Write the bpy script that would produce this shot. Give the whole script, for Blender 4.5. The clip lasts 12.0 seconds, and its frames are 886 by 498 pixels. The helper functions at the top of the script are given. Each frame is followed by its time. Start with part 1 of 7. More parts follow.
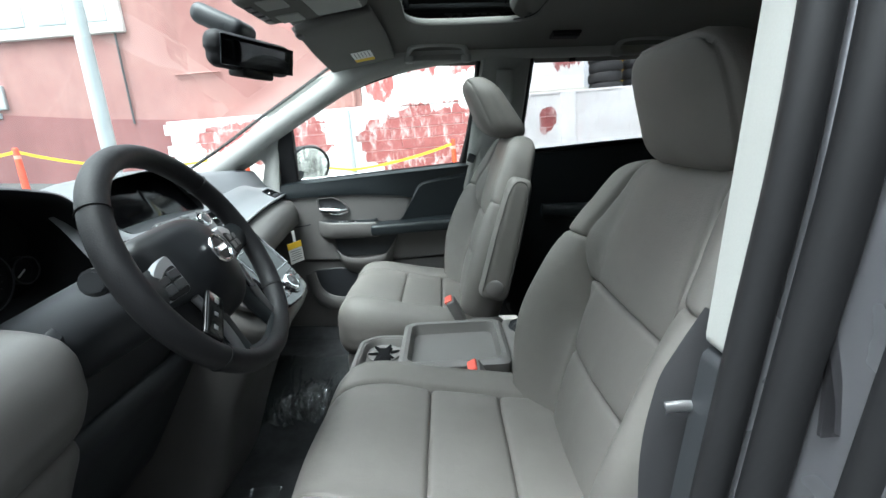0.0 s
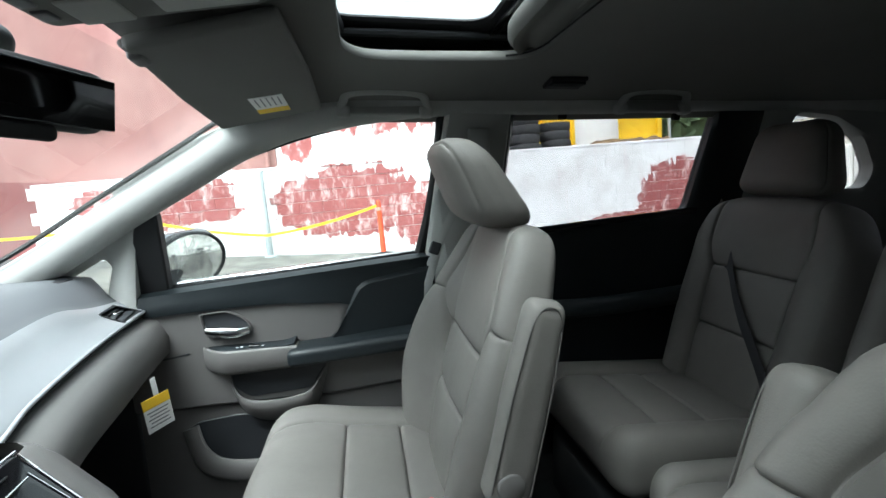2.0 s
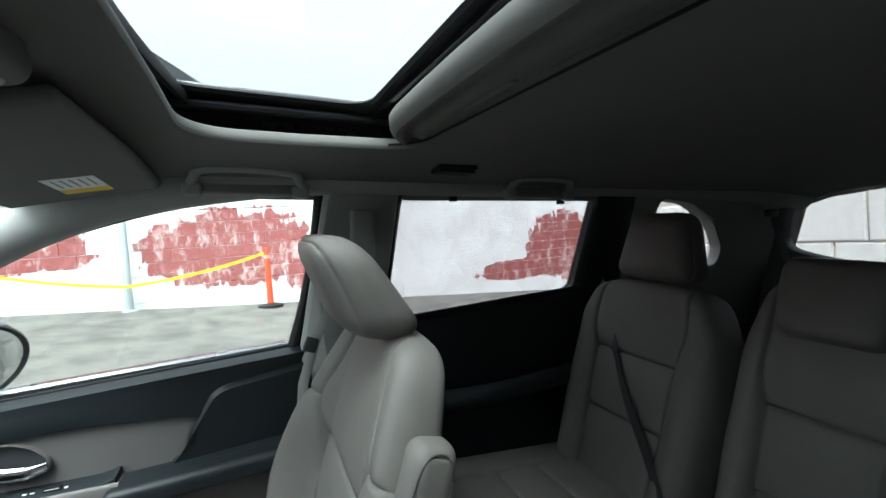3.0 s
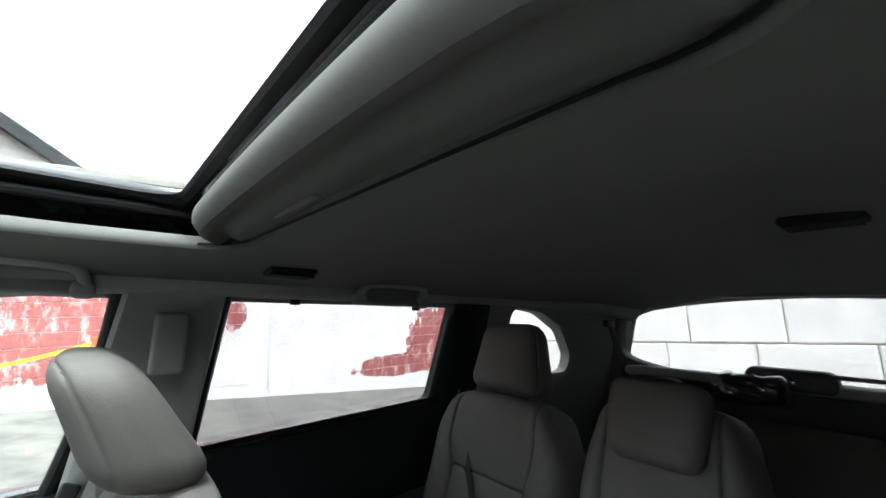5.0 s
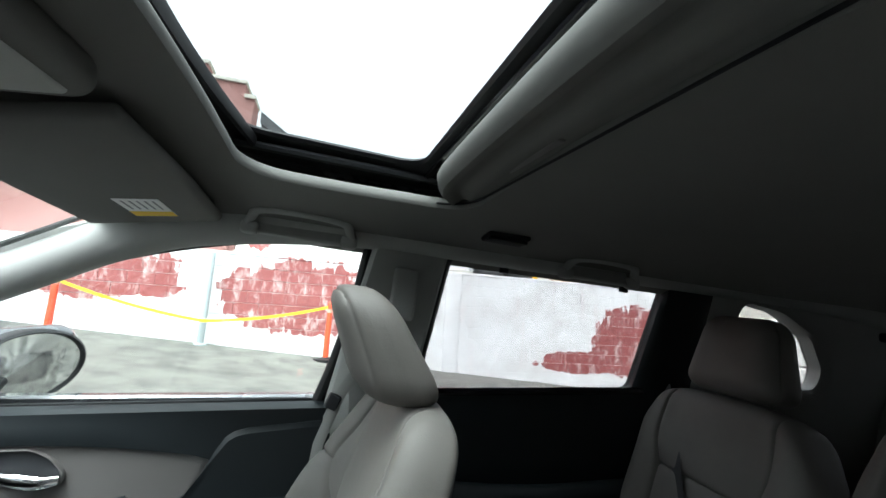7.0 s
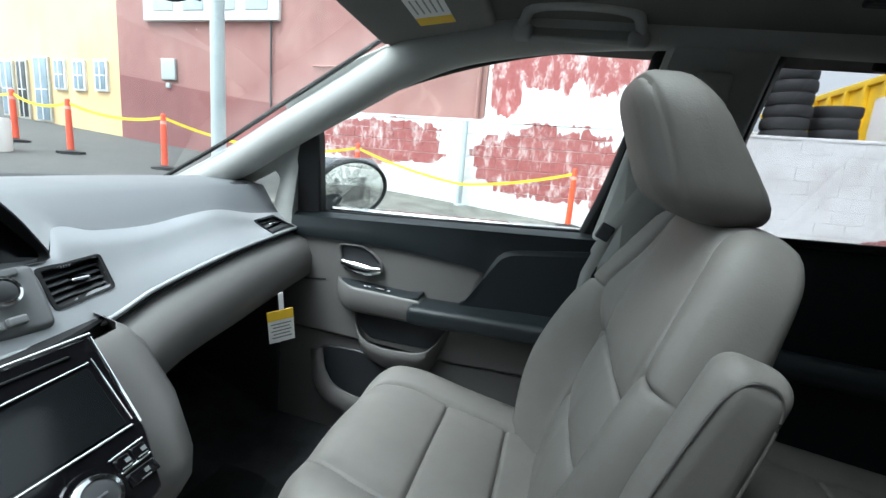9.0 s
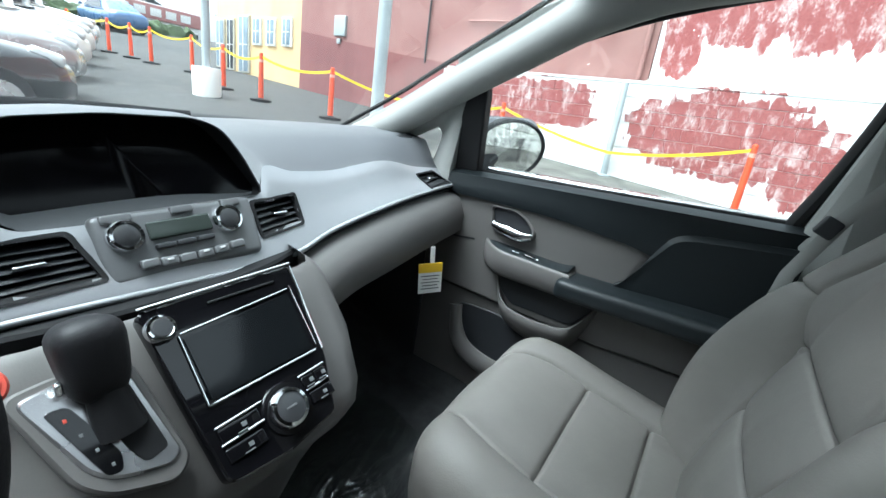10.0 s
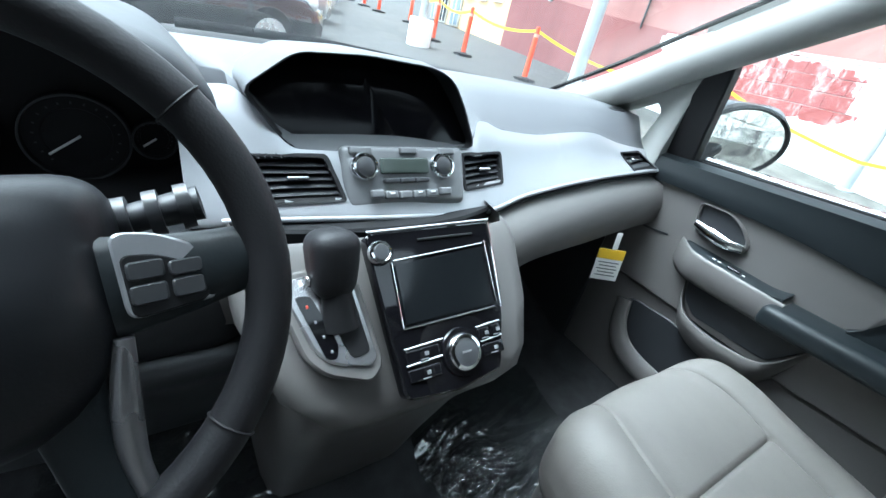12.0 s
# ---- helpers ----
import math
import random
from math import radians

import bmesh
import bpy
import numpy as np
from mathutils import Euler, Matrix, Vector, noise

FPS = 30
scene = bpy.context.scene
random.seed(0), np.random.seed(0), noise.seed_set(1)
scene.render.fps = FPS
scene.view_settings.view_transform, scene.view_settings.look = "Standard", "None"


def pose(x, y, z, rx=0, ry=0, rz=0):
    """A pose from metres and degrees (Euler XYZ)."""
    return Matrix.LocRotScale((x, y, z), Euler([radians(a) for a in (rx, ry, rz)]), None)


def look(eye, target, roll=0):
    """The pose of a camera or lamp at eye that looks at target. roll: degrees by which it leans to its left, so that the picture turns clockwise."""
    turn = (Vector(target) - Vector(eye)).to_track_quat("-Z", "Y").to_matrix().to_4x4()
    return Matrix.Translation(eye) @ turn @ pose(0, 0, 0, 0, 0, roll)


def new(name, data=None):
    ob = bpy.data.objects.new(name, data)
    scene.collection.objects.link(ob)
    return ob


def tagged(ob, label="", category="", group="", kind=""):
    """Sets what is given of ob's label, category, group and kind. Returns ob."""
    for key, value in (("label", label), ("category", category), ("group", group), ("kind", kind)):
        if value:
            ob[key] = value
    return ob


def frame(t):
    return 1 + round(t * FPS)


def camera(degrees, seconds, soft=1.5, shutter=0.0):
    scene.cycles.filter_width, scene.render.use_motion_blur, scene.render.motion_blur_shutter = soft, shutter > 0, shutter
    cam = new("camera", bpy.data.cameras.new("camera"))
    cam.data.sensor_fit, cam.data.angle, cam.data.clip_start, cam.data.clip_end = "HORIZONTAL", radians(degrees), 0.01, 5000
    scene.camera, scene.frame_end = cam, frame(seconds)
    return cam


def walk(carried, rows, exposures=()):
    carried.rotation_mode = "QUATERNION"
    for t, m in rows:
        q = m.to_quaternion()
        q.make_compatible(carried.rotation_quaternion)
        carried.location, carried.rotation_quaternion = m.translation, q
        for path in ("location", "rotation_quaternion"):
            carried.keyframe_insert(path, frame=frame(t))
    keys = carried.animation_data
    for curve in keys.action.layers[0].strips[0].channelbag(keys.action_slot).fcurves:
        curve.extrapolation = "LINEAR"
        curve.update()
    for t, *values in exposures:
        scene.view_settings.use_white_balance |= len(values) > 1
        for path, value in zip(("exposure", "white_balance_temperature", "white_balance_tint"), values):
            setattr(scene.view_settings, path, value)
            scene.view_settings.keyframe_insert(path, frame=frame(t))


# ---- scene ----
SKY = 0.15
EXPOSURES = [(0, 2.6, 5850, 1), (0.7, 2.68, 5850, 1), (1.5, 2.52, 5850, 1), (2.5, 2.38, 5850, 1), (3.7, 2.2, 5900, 1), (5.5, 2.9, 5950, 2), (6.5, 2.6, 5950, 2), (8.5, 2.22, 5800, 2), (10, 2.26, 5650, 1), (11, 2.50, 5500, 1), (12, 2.80, 5400, 1)]
cam = camera(91.6, 12.0)
PATH = [
    (0, (0.011, -1.064, 1.164), (-0.03, 0.887, 0.728), -4.4),
    (0.5, (-0.06, -0.895, 1.17), (0.065, 1.044, 0.698), -4.3),
    (1, (-0.093, -0.771, 1.196), (0.116, 1.179, 0.802), -4.7),
    (1.5, (-0.089, -0.631, 1.223), (0.16, 1.325, 0.887), -5.9),
    (2, (-0.066, -0.508, 1.258), (0.269, 1.452, 1.043), -5.3),
    (2.5, (-0.029, -0.427, 1.309), (0.434, 1.514, 1.167), -2.9),
    (3, (0.01, -0.395, 1.368), (0.808, 1.437, 1.306), -4.4),
    (3.5, (0.065, -0.387, 1.39), (1.144, 1.297, 1.375), -4.1),
    (3.7, (0.088, -0.388, 1.384), (1.263, 1.231, 1.392), -4.2),
    (5.3, (0.127, -0.39, 1.41), (1.339, 1.137, 1.857), -3.0),
    (5.5, (0.126, -0.395, 1.411), (1.264, 1.156, 1.959), -3.3),
    (6, (0.109, -0.398, 1.392), (1.002, 1.225, 2.147), -2.7),
    (6.5, (0.088, -0.394, 1.372), (0.738, 1.384, 2.018), -0.4),
    (6.7, (0.082, -0.387, 1.36), (0.667, 1.454, 1.88), 1.7),
    (8.3, (0.04, -0.279, 1.31), (-0.003, 1.683, 0.929), 3.4),
    (8.5, (0.045, -0.285, 1.244), (-0.135, 1.68, 0.913), 4.1),
    (9, (0.016, -0.282, 1.238), (-0.48, 1.62, 0.867), 4.9),
    (9.5, (-0.023, -0.285, 1.24), (-0.799, 1.5, 0.78), 5.6),
    (10, (-0.053, -0.278, 1.229), (-1.041, 1.354, 0.629), 8.2),
    (10.5, (-0.068, -0.283, 1.227), (-1.21, 1.213, 0.55), 9.8),
    (11, (-0.077, -0.293, 1.22), (-1.317, 1.087, 0.472), 12.0),
    (11.5, (-0.091, -0.302, 1.216), (-1.406, 0.97, 0.409), 13.3),
    (12, (-0.094, -0.316, 1.22), (-1.507, 0.802, 0.352), 14.2),
]
walk(cam, [(t, look(eye, target, roll)) for t, eye, target, roll in PATH], EXPOSURES)


# ---- frames of reference ----
# the van stands on a sloping lot: nose up and leaning to its driver's side
CAR = Matrix.Rotation(radians(2.8), 4, "X") @ Matrix.Rotation(radians(3.5), 4, "Y") @ Matrix.Translation((0, 0.06, 0))
WORLD = Matrix.Identity(4)
SLOPE_X, SLOPE_Y, GROUND_Z = -0.08, 0.07, -0.08


def ground_z(x, y):
    return GROUND_Z + SLOPE_X * x + SLOPE_Y * y


# ---- world and light ----
world = bpy.data.worlds.new("overcast")
scene.world = world
world.use_nodes = True
wn = world.node_tree
sky = wn.nodes.new("ShaderNodeTexSky")
sky.sky_type = "NISHITA"
sky.sun_disc = False
sky.sun_elevation, sky.sun_rotation = radians(66), radians(223)
sky.dust_density, sky.air_density, sky.ozone_density = 6.0, 1.0, 1.0
grey = wn.nodes.new("ShaderNodeHueSaturation")
grey.inputs["Saturation"].default_value = 0.10
grey.inputs["Value"].default_value = 1.0
wn.links.new(sky.outputs[0], grey.inputs["Color"])
wn.links.new(grey.outputs[0], wn.nodes["Background"].inputs["Color"])
wn.nodes["Background"].inputs["Strength"].default_value = SKY
sun = new("sun", bpy.data.lights.new("sun", "SUN"))
sun.data.energy, sun.data.angle, sun.data.color = 0.5, radians(40), (1.0, 0.985, 0.96)
sun.matrix_world = look((0, 0, 20), (6.0, 6.5, 0))


# ---- mesh tools ----
def finish(bm, name, mat, sharp=38):
    bmesh.ops.remove_doubles(bm, verts=bm.verts, dist=1e-5)
    bmesh.ops.recalc_face_normals(bm, faces=bm.faces)
    for f in bm.faces:
        f.smooth = True
    lim = radians(sharp)
    for e in bm.edges:
        if len(e.link_faces) == 2 and e.calc_face_angle(0) > lim:
            e.smooth = False
    me = bpy.data.meshes.new(name)
    bm.to_mesh(me)
    bm.free()
    for m in mat if isinstance(mat, (list, tuple)) else [mat]:
        me.materials.append(m)
    return me


HOME = {}


def part(name, bm, mat, parent, label="", sharp=38):
    """One mesh under a thing or under a part of it."""
    ob = new(name, finish(bm, name, mat, sharp))
    ob.parent = parent
    if parent.data is None:
        ob.matrix_basis = HOME.get(parent.name, Matrix.Identity(4))
    if label:
        ob["label"] = label
    return ob


def stand(name, label, category, at=(0, 0, 0), base=CAR, group="", kind=""):
    """An empty at its base; its parts are given in the coordinates of base."""
    ob = new(name)
    ob.empty_display_size = 0.1
    ob.matrix_basis = base @ Matrix.Translation(at)
    tagged(ob, label, category, group, kind)
    HOME[ob.name] = Matrix.Translation(-Vector(at))
    return ob


def single(name, bm, mat, label, category, base=CAR, kind="", group="", sharp=38):
    ob = new(name, finish(bm, name, mat, sharp))
    ob.matrix_basis = base.copy()
    return tagged(ob, label, category, group, kind)


def poly_mesh(verts, faces):
    bm = bmesh.new()
    vs = [bm.verts.new(v) for v in verts]
    for f in faces:
        try:
            bm.faces.new([vs[i] for i in f])
        except ValueError:
            pass
    return bm


def join(*bms):
    out = bmesh.new()
    for b in bms:
        me = bpy.data.meshes.new("tmp")
        b.to_mesh(me)
        b.free()
        out.from_mesh(me)
        bpy.data.meshes.remove(me)
    return out


def moved(bm, m):
    bmesh.ops.transform(bm, matrix=m, verts=bm.verts)
    return bm


def lines(h, r, n=8, seams=()):
    """Cut positions from -h to h: rounded ends, even middle, close cuts at seams."""
    r = min(r, h * 0.98)
    out = [-h + r * (1 - math.cos(a)) for a in (0, 0.35, 0.8, 1.2)] + [h - r * (1 - math.cos(a)) for a in (0, 0.35, 0.8, 1.2)]
    out += [-h + r + (2 * h - 2 * r) * i / n for i in range(n + 1)]
    for s in seams:
        out = [v for v in out if abs(v - s) > 0.011]
        out += [s + d for d in (-0.010, -0.005, -0.0025, 0, 0.0025, 0.005, 0.010)]
    out = sorted(set(round(v, 5) for v in out))
    return out


def rbox(size, r=0.02, n=(4, 4, 4), seams=((), (), ()), deform=None, m=None):
    """A box with rounded edges on a grid of cuts; deform(p, outer) may shape it."""
    hx, hy, hz = (s / 2 for s in size)
    r = min(r, hx, hy, hz)
    ls = [lines(h, r, k, s) for h, k, s in zip((hx, hy, hz), n, seams)]
    idx, verts, faces = {}, [], []

    def vert(p):
        key = tuple(round(c, 5) for c in p)
        if key not in idx:
            q = Vector(p)
            core = Vector((max(-hx + r, min(hx - r, q.x)), max(-hy + r, min(hy - r, q.y)), max(-hz + r, min(hz - r, q.z))))
            d = q - core
            if d.length > 1e-9:
                q = core + d.normalized() * r
            idx[key] = len(verts)
            verts.append(q)
        return idx[key]

    for ax in range(3):
        a, b = [k for k in range(3) if k != ax]
        for side in (-1, 1):
            c = side * (hx, hy, hz)[ax]
            for i in range(len(ls[a]) - 1):
                for j in range(len(ls[b]) - 1):
                    quad = []
                    for u, v in ((i, j), (i + 1, j), (i + 1, j + 1), (i, j + 1)):
                        p = [0, 0, 0]
                        p[ax], p[a], p[b] = c, ls[a][u], ls[b][v]
                        quad.append(vert(p))
                    if len(set(quad)) > 2:
                        faces.append(quad)
    if deform:
        verts = [deform(v.copy()) for v in verts]
    bm = poly_mesh(verts, faces)
    bmesh.ops.recalc_face_normals(bm, faces=bm.faces)
    if m is not None:
        moved(bm, m)
    return bm


def block(lo, hi, r=0.008, n=(1, 1, 1), deform=None):
    lo, hi = Vector(lo), Vector(hi)
    return rbox(hi - lo, r, n, deform=deform, m=Matrix.Translation((lo + hi) / 2))


def smooth_path(pts, n=8):
    """Catmull-Rom through the points."""
    pts = [Vector(p) for p in pts]
    p = [2 * pts[0] - pts[1]] + pts + [2 * pts[-1] - pts[-2]]
    out = []
    for i in range(1, len(p) - 2):
        for k in range(n):
            t = k / n
            out.append(0.5 * (2 * p[i] + (p[i + 1] - p[i - 1]) * t + (2 * p[i - 1] - 5 * p[i] + 4 * p[i + 1] - p[i + 2]) * t * t
                              + (3 * p[i] - p[i - 1] - 3 * p[i + 1] + p[i + 2]) * t**3))
    return out + [pts[-1]]


def sweep(path, radius, seg=14, closed=False, up=(0, 0, 1), caps=True):
    """A tube along a path. radius: a number, (a, b), or a function of 0..1 giving (across, along up)."""
    path = [Vector(p) for p in path]
    n = len(path)
    up = Vector(up)
    verts, faces = [], []
    for i, p in enumerate(path):
        a = path[(i - 1) % n] if closed or i else p
        b = path[(i + 1) % n] if closed or i < n - 1 else p
        d = (b - a).normalized()
        side = d.cross(up)
        side = side.normalized() if side.length > 1e-4 else Vector((1, 0, 0))
        top = side.cross(d).normalized()
        rr = radius(i / max(1, n - 1)) if callable(radius) else radius
        ra, rb = rr if isinstance(rr, (tuple, list)) else (rr, rr)
        for k in range(seg):
            t = 2 * math.pi * k / seg
            verts.append(p + side * (math.cos(t) * ra) + top * (math.sin(t) * rb))
    for i in range(n if closed else n - 1):
        j = (i + 1) % n
        for k in range(seg):
            faces.append((i * seg + k, i * seg + (k + 1) % seg, j * seg + (k + 1) % seg, j * seg + k))
    if caps and not closed:
        faces += [tuple(range(seg)), tuple((n - 1) * seg + k for k in range(seg))]
    return poly_mesh(verts, faces)


def lathe(profile, seg=32, m=None):
    """Turn (radius, height) pairs round z."""
    verts, faces = [], []
    for r, z in profile:
        for k in range(seg):
            a = 2 * math.pi * k / seg
            verts.append((r * math.cos(a), r * math.sin(a), z))
    for i in range(len(profile) - 1):
        for k in range(seg):
            faces.append((i * seg + k, i * seg + (k + 1) % seg, (i + 1) * seg + (k + 1) % seg, (i + 1) * seg + k))
    faces += [tuple(range(seg)), tuple((len(profile) - 1) * seg + k for k in range(seg))]
    bm = poly_mesh(verts, faces)
    return moved(bm, m) if m is not None else bm


def skin(loops, closed=True, caps=True):
    """Faces between loops of equal length."""
    n = len(loops[0])
    verts = [v for l in loops for v in l]
    faces = []
    for i in range(len(loops) - 1):
        for k in range(n if closed else n - 1):
            faces.append((i * n + k, i * n + (k + 1) % n, (i + 1) * n + (k + 1) % n, (i + 1) * n + k))
    if caps:
        faces += [tuple(range(n)), tuple((len(loops) - 1) * n + k for k in range(n))]
    return poly_mesh(verts, faces)


def round_poly(pts, r=0.02, n=5):
    """A 2D polygon with rounded corners."""
    out = []
    pts = [Vector(p) for p in pts]
    k = len(pts)
    for i in range(k):
        p, a, b = pts[i], pts[i - 1], pts[(i + 1) % k]
        u, v = (a - p), (b - p)
        d = min(r, u.length * 0.45, v.length * 0.45)
        s, e = p + u.normalized() * d, p + v.normalized() * d
        for j in range(n + 1):
            t = j / n
            out.append((1 - t) ** 2 * s + 2 * t * (1 - t) * p + t * t * e)
    return out


def plate(poly, yfun, thick=0.02, bevel=0.004):
    """A plate whose outline is given in x and z; yfun(x, z) is its inner face, thick its depth outwards."""
    loops = []
    for d, ins in ((0.0, bevel), (bevel, 0.0), (thick, 0.0)):
        loop = []
        for i, p in enumerate(poly):
            p = Vector(p)
            a, b = Vector(poly[i - 1]), Vector(poly[(i + 1) % len(poly)])
            t = b - a
            nrm = Vector((-t.y, t.x))
            nrm = nrm.normalized() if nrm.length > 1e-9 else Vector((0, 0))
            q = p + nrm * ins * ORIENT(poly)
            loop.append((q.x, yfun(q.x, q.y) + d, q.y))
        loops.append(loop)
    n = len(poly)
    bm = skin(loops, True, False)
    bm.verts.ensure_lookup_table()
    for k in (0, 2):
        try:
            f = bm.faces.new([bm.verts[k * n + i] for i in range(n)])
            bmesh.ops.triangulate(bm, faces=[f], ngon_method="EAR_CLIP")
        except ValueError:
            pass
    return bm


def ORIENT(poly):
    a = sum(poly[i - 1][0] * poly[i][1] - poly[i][0] * poly[i - 1][1] for i in range(len(poly)))
    return 1.0 if a > 0 else -1.0


def mirror_y(bm):
    for v in bm.verts:
        v.co.y = -v.co.y
    bmesh.ops.reverse_faces(bm, faces=bm.faces)
    return bm


def lerp_table(t, table):
    """Piecewise smooth lookup: rows of (key, value...)."""
    if t <= table[0][0]:
        return list(table[0][1:])
    for a, b in zip(table, table[1:]):
        if t <= b[0]:
            s = (t - a[0]) / (b[0] - a[0])
            s = s * s * (3 - 2 * s)
            return [u + (v - u) * s for u, v in zip(a[1:], b[1:])]
    return list(table[-1][1:])


def spline_table(t, table):
    """Smooth curve through rows of (key, value...), with no terraces."""
    if t <= table[0][0]:
        return list(table[0][1:])
    if t >= table[-1][0]:
        return list(table[-1][1:])
    i = max(k for k in range(len(table) - 1) if table[k][0] <= t)
    a, b = table[i], table[i + 1]
    p, q = table[max(0, i - 1)], table[min(len(table) - 1, i + 2)]
    w = b[0] - a[0]
    s = (t - a[0]) / w
    out = []
    for k in range(1, len(a)):
        ma = (b[k] - p[k]) / (b[0] - p[0]) * w
        mb = (q[k] - a[k]) / (q[0] - a[0]) * w
        out.append((2 * s**3 - 3 * s * s + 1) * a[k] + (s**3 - 2 * s * s + s) * ma + (3 * s * s - 2 * s**3) * b[k] + (s**3 - s * s) * mb)
    return out


# ---- materials ----
class Nodes:
    def __init__(self, name):
        self.mat = bpy.data.materials.new(name)
        self.mat.use_nodes = True
        self.t = self.mat.node_tree
        self.bsdf = self.t.nodes["Principled BSDF"]
        self.out = self.t.nodes["Material Output"]

    def add(self, kind, **sets):
        n = self.t.nodes.new(kind)
        for k, v in sets.items():
            if k in n.inputs:
                n.inputs[k].default_value = v
        return n

    def link(self, a, b):
        self.t.links.new(a, b)

    def noise(self, scale, detail=3.0, rough=0.55, vec=None, stretch=None, coord="Object"):
        n = self.add("ShaderNodeTexNoise")
        n.inputs["Scale"].default_value, n.inputs["Detail"].default_value, n.inputs["Roughness"].default_value = scale, detail, rough
        if vec is None:
            vec = self.add("ShaderNodeTexCoord").outputs[coord]
        if stretch:
            mp = self.add("ShaderNodeMapping")
            mp.inputs["Scale"].default_value = stretch
            self.link(vec, mp.inputs["Vector"])
            vec = mp.outputs[0]
        self.link(vec, n.inputs["Vector"])
        return n.outputs["Fac"]

    def math(self, op, a, b=None, clamp=False):
        n = self.t.nodes.new("ShaderNodeMath")
        n.operation, n.use_clamp = op, clamp
        for k, v in enumerate((a, b)):
            if v is None:
                continue
            if isinstance(v, (int, float)):
                n.inputs[k].default_value = v
            else:
                self.link(v, n.inputs[k])
        return n.outputs[0]

    def ramp(self, fac, lo, hi):
        n = self.t.nodes.new("ShaderNodeMapRange")
        self.link(fac, n.inputs["Value"])
        n.inputs["From Min"].default_value, n.inputs["From Max"].default_value = lo, hi
        return n.outputs[0]

    def mix(self, fac, a, b):
        n = self.t.nodes.new("ShaderNodeMix")
        n.data_type = "RGBA"
        for k, v in ((0, fac), (6, a), (7, b)):
            if isinstance(v, (int, float)):
                n.inputs[k].default_value = v
            elif isinstance(v, (tuple, list)):
                n.inputs[k].default_value = (*v, 1) if len(v) == 3 else v
            else:
                self.link(v, n.inputs[k])
        return n.outputs[2]

    def bump(self, height, strength=0.3, dist=0.002, prior=None):
        n = self.t.nodes.new("ShaderNodeBump")
        n.inputs["Strength"].default_value, n.inputs["Distance"].default_value = strength, dist
        self.link(height, n.inputs["Height"])
        if prior:
            self.link(prior, n.inputs["Normal"])
        self.link(n.outputs[0], self.bsdf.inputs["Normal"])
        return n.outputs[0]


def plain(name, col, rough=0.5, metal=0.0, vary=0.12, grain=300, bump=0.15, dist=0.0006, large=6.0, spec=0.5, coat=0.0):
    """A surface with a fine grain and slow changes of tone."""
    k = Nodes(name)
    big, fine = k.noise(large, 4), k.noise(grain, 3)
    dark, light = [c * (1 - vary) for c in col], [min(1, c * (1 + vary)) for c in col]
    tone = k.mix(k.ramp(big, 0.3, 0.7), dark, light)
    tone2 = k.mix(k.math("MULTIPLY", fine, 0.25), tone, [c * 0.6 for c in col])
    k.link(tone2, k.bsdf.inputs["Base Color"])
    k.bsdf.inputs["Metallic"].default_value = metal
    k.bsdf.inputs["Specular IOR Level"].default_value = spec
    k.bsdf.inputs["Coat Weight"].default_value = coat
    k.link(k.math("ADD", k.math("MULTIPLY", k.math("SUBTRACT", big, 0.5), 0.25), rough, True), k.bsdf.inputs["Roughness"])
    if bump:
        k.bump(fine, bump, dist)
    return k.mat


def leather(name, col):
    k = Nodes(name)
    cells = k.add("ShaderNodeTexVoronoi")
    cells.inputs["Scale"].default_value = 420
    co = k.add("ShaderNodeTexCoord").outputs["Object"]
    k.link(co, cells.inputs["Vector"])
    soft = k.noise(7, 4)
    crease = k.noise(38, 5, 0.6)
    tone = k.mix(k.ramp(soft, 0.3, 0.7), [c * 0.9 for c in col], [c * 1.08 for c in col])
    tone = k.mix(k.math("MULTIPLY", k.ramp(crease, 0.5, 0.75), 0.12), tone, [c * 0.7 for c in col])
    k.link(tone, k.bsdf.inputs["Base Color"])
    k.link(k.math("ADD", k.math("MULTIPLY", soft, 0.2), 0.5), k.bsdf.inputs["Roughness"])
    k.bsdf.inputs["Specular IOR Level"].default_value = 0.35
    first = k.bump(cells.outputs["Distance"], 0.25, 0.0005)
    k.bump(crease, 0.25, 0.003, first)
    return k.mat


def glass(name, tint=(1, 1, 1), gloss=0.06, dim=0.95):
    """Thin clear pane: light goes straight through, with a weak mirror image on it."""
    k = Nodes(name)
    clear, shine, mixer = k.add("ShaderNodeBsdfTransparent"), k.add("ShaderNodeBsdfGlossy"), k.add("ShaderNodeMixShader")
    clear.inputs["Color"].default_value = (*[c * dim for c in tint], 1)
    shine.inputs["Roughness"].default_value = 0.02
    edge = k.add("ShaderNodeLayerWeight").outputs["Facing"]
    k.link(k.math("ADD", k.math("MULTIPLY", k.math("POWER", edge, 4.0), 0.5), gloss), mixer.inputs[0])
    k.link(clear.outputs[0], mixer.inputs[1])
    k.link(shine.outputs[0], mixer.inputs[2])
    k.link(mixer.outputs[0], k.out.inputs["Surface"])
    return k.mat


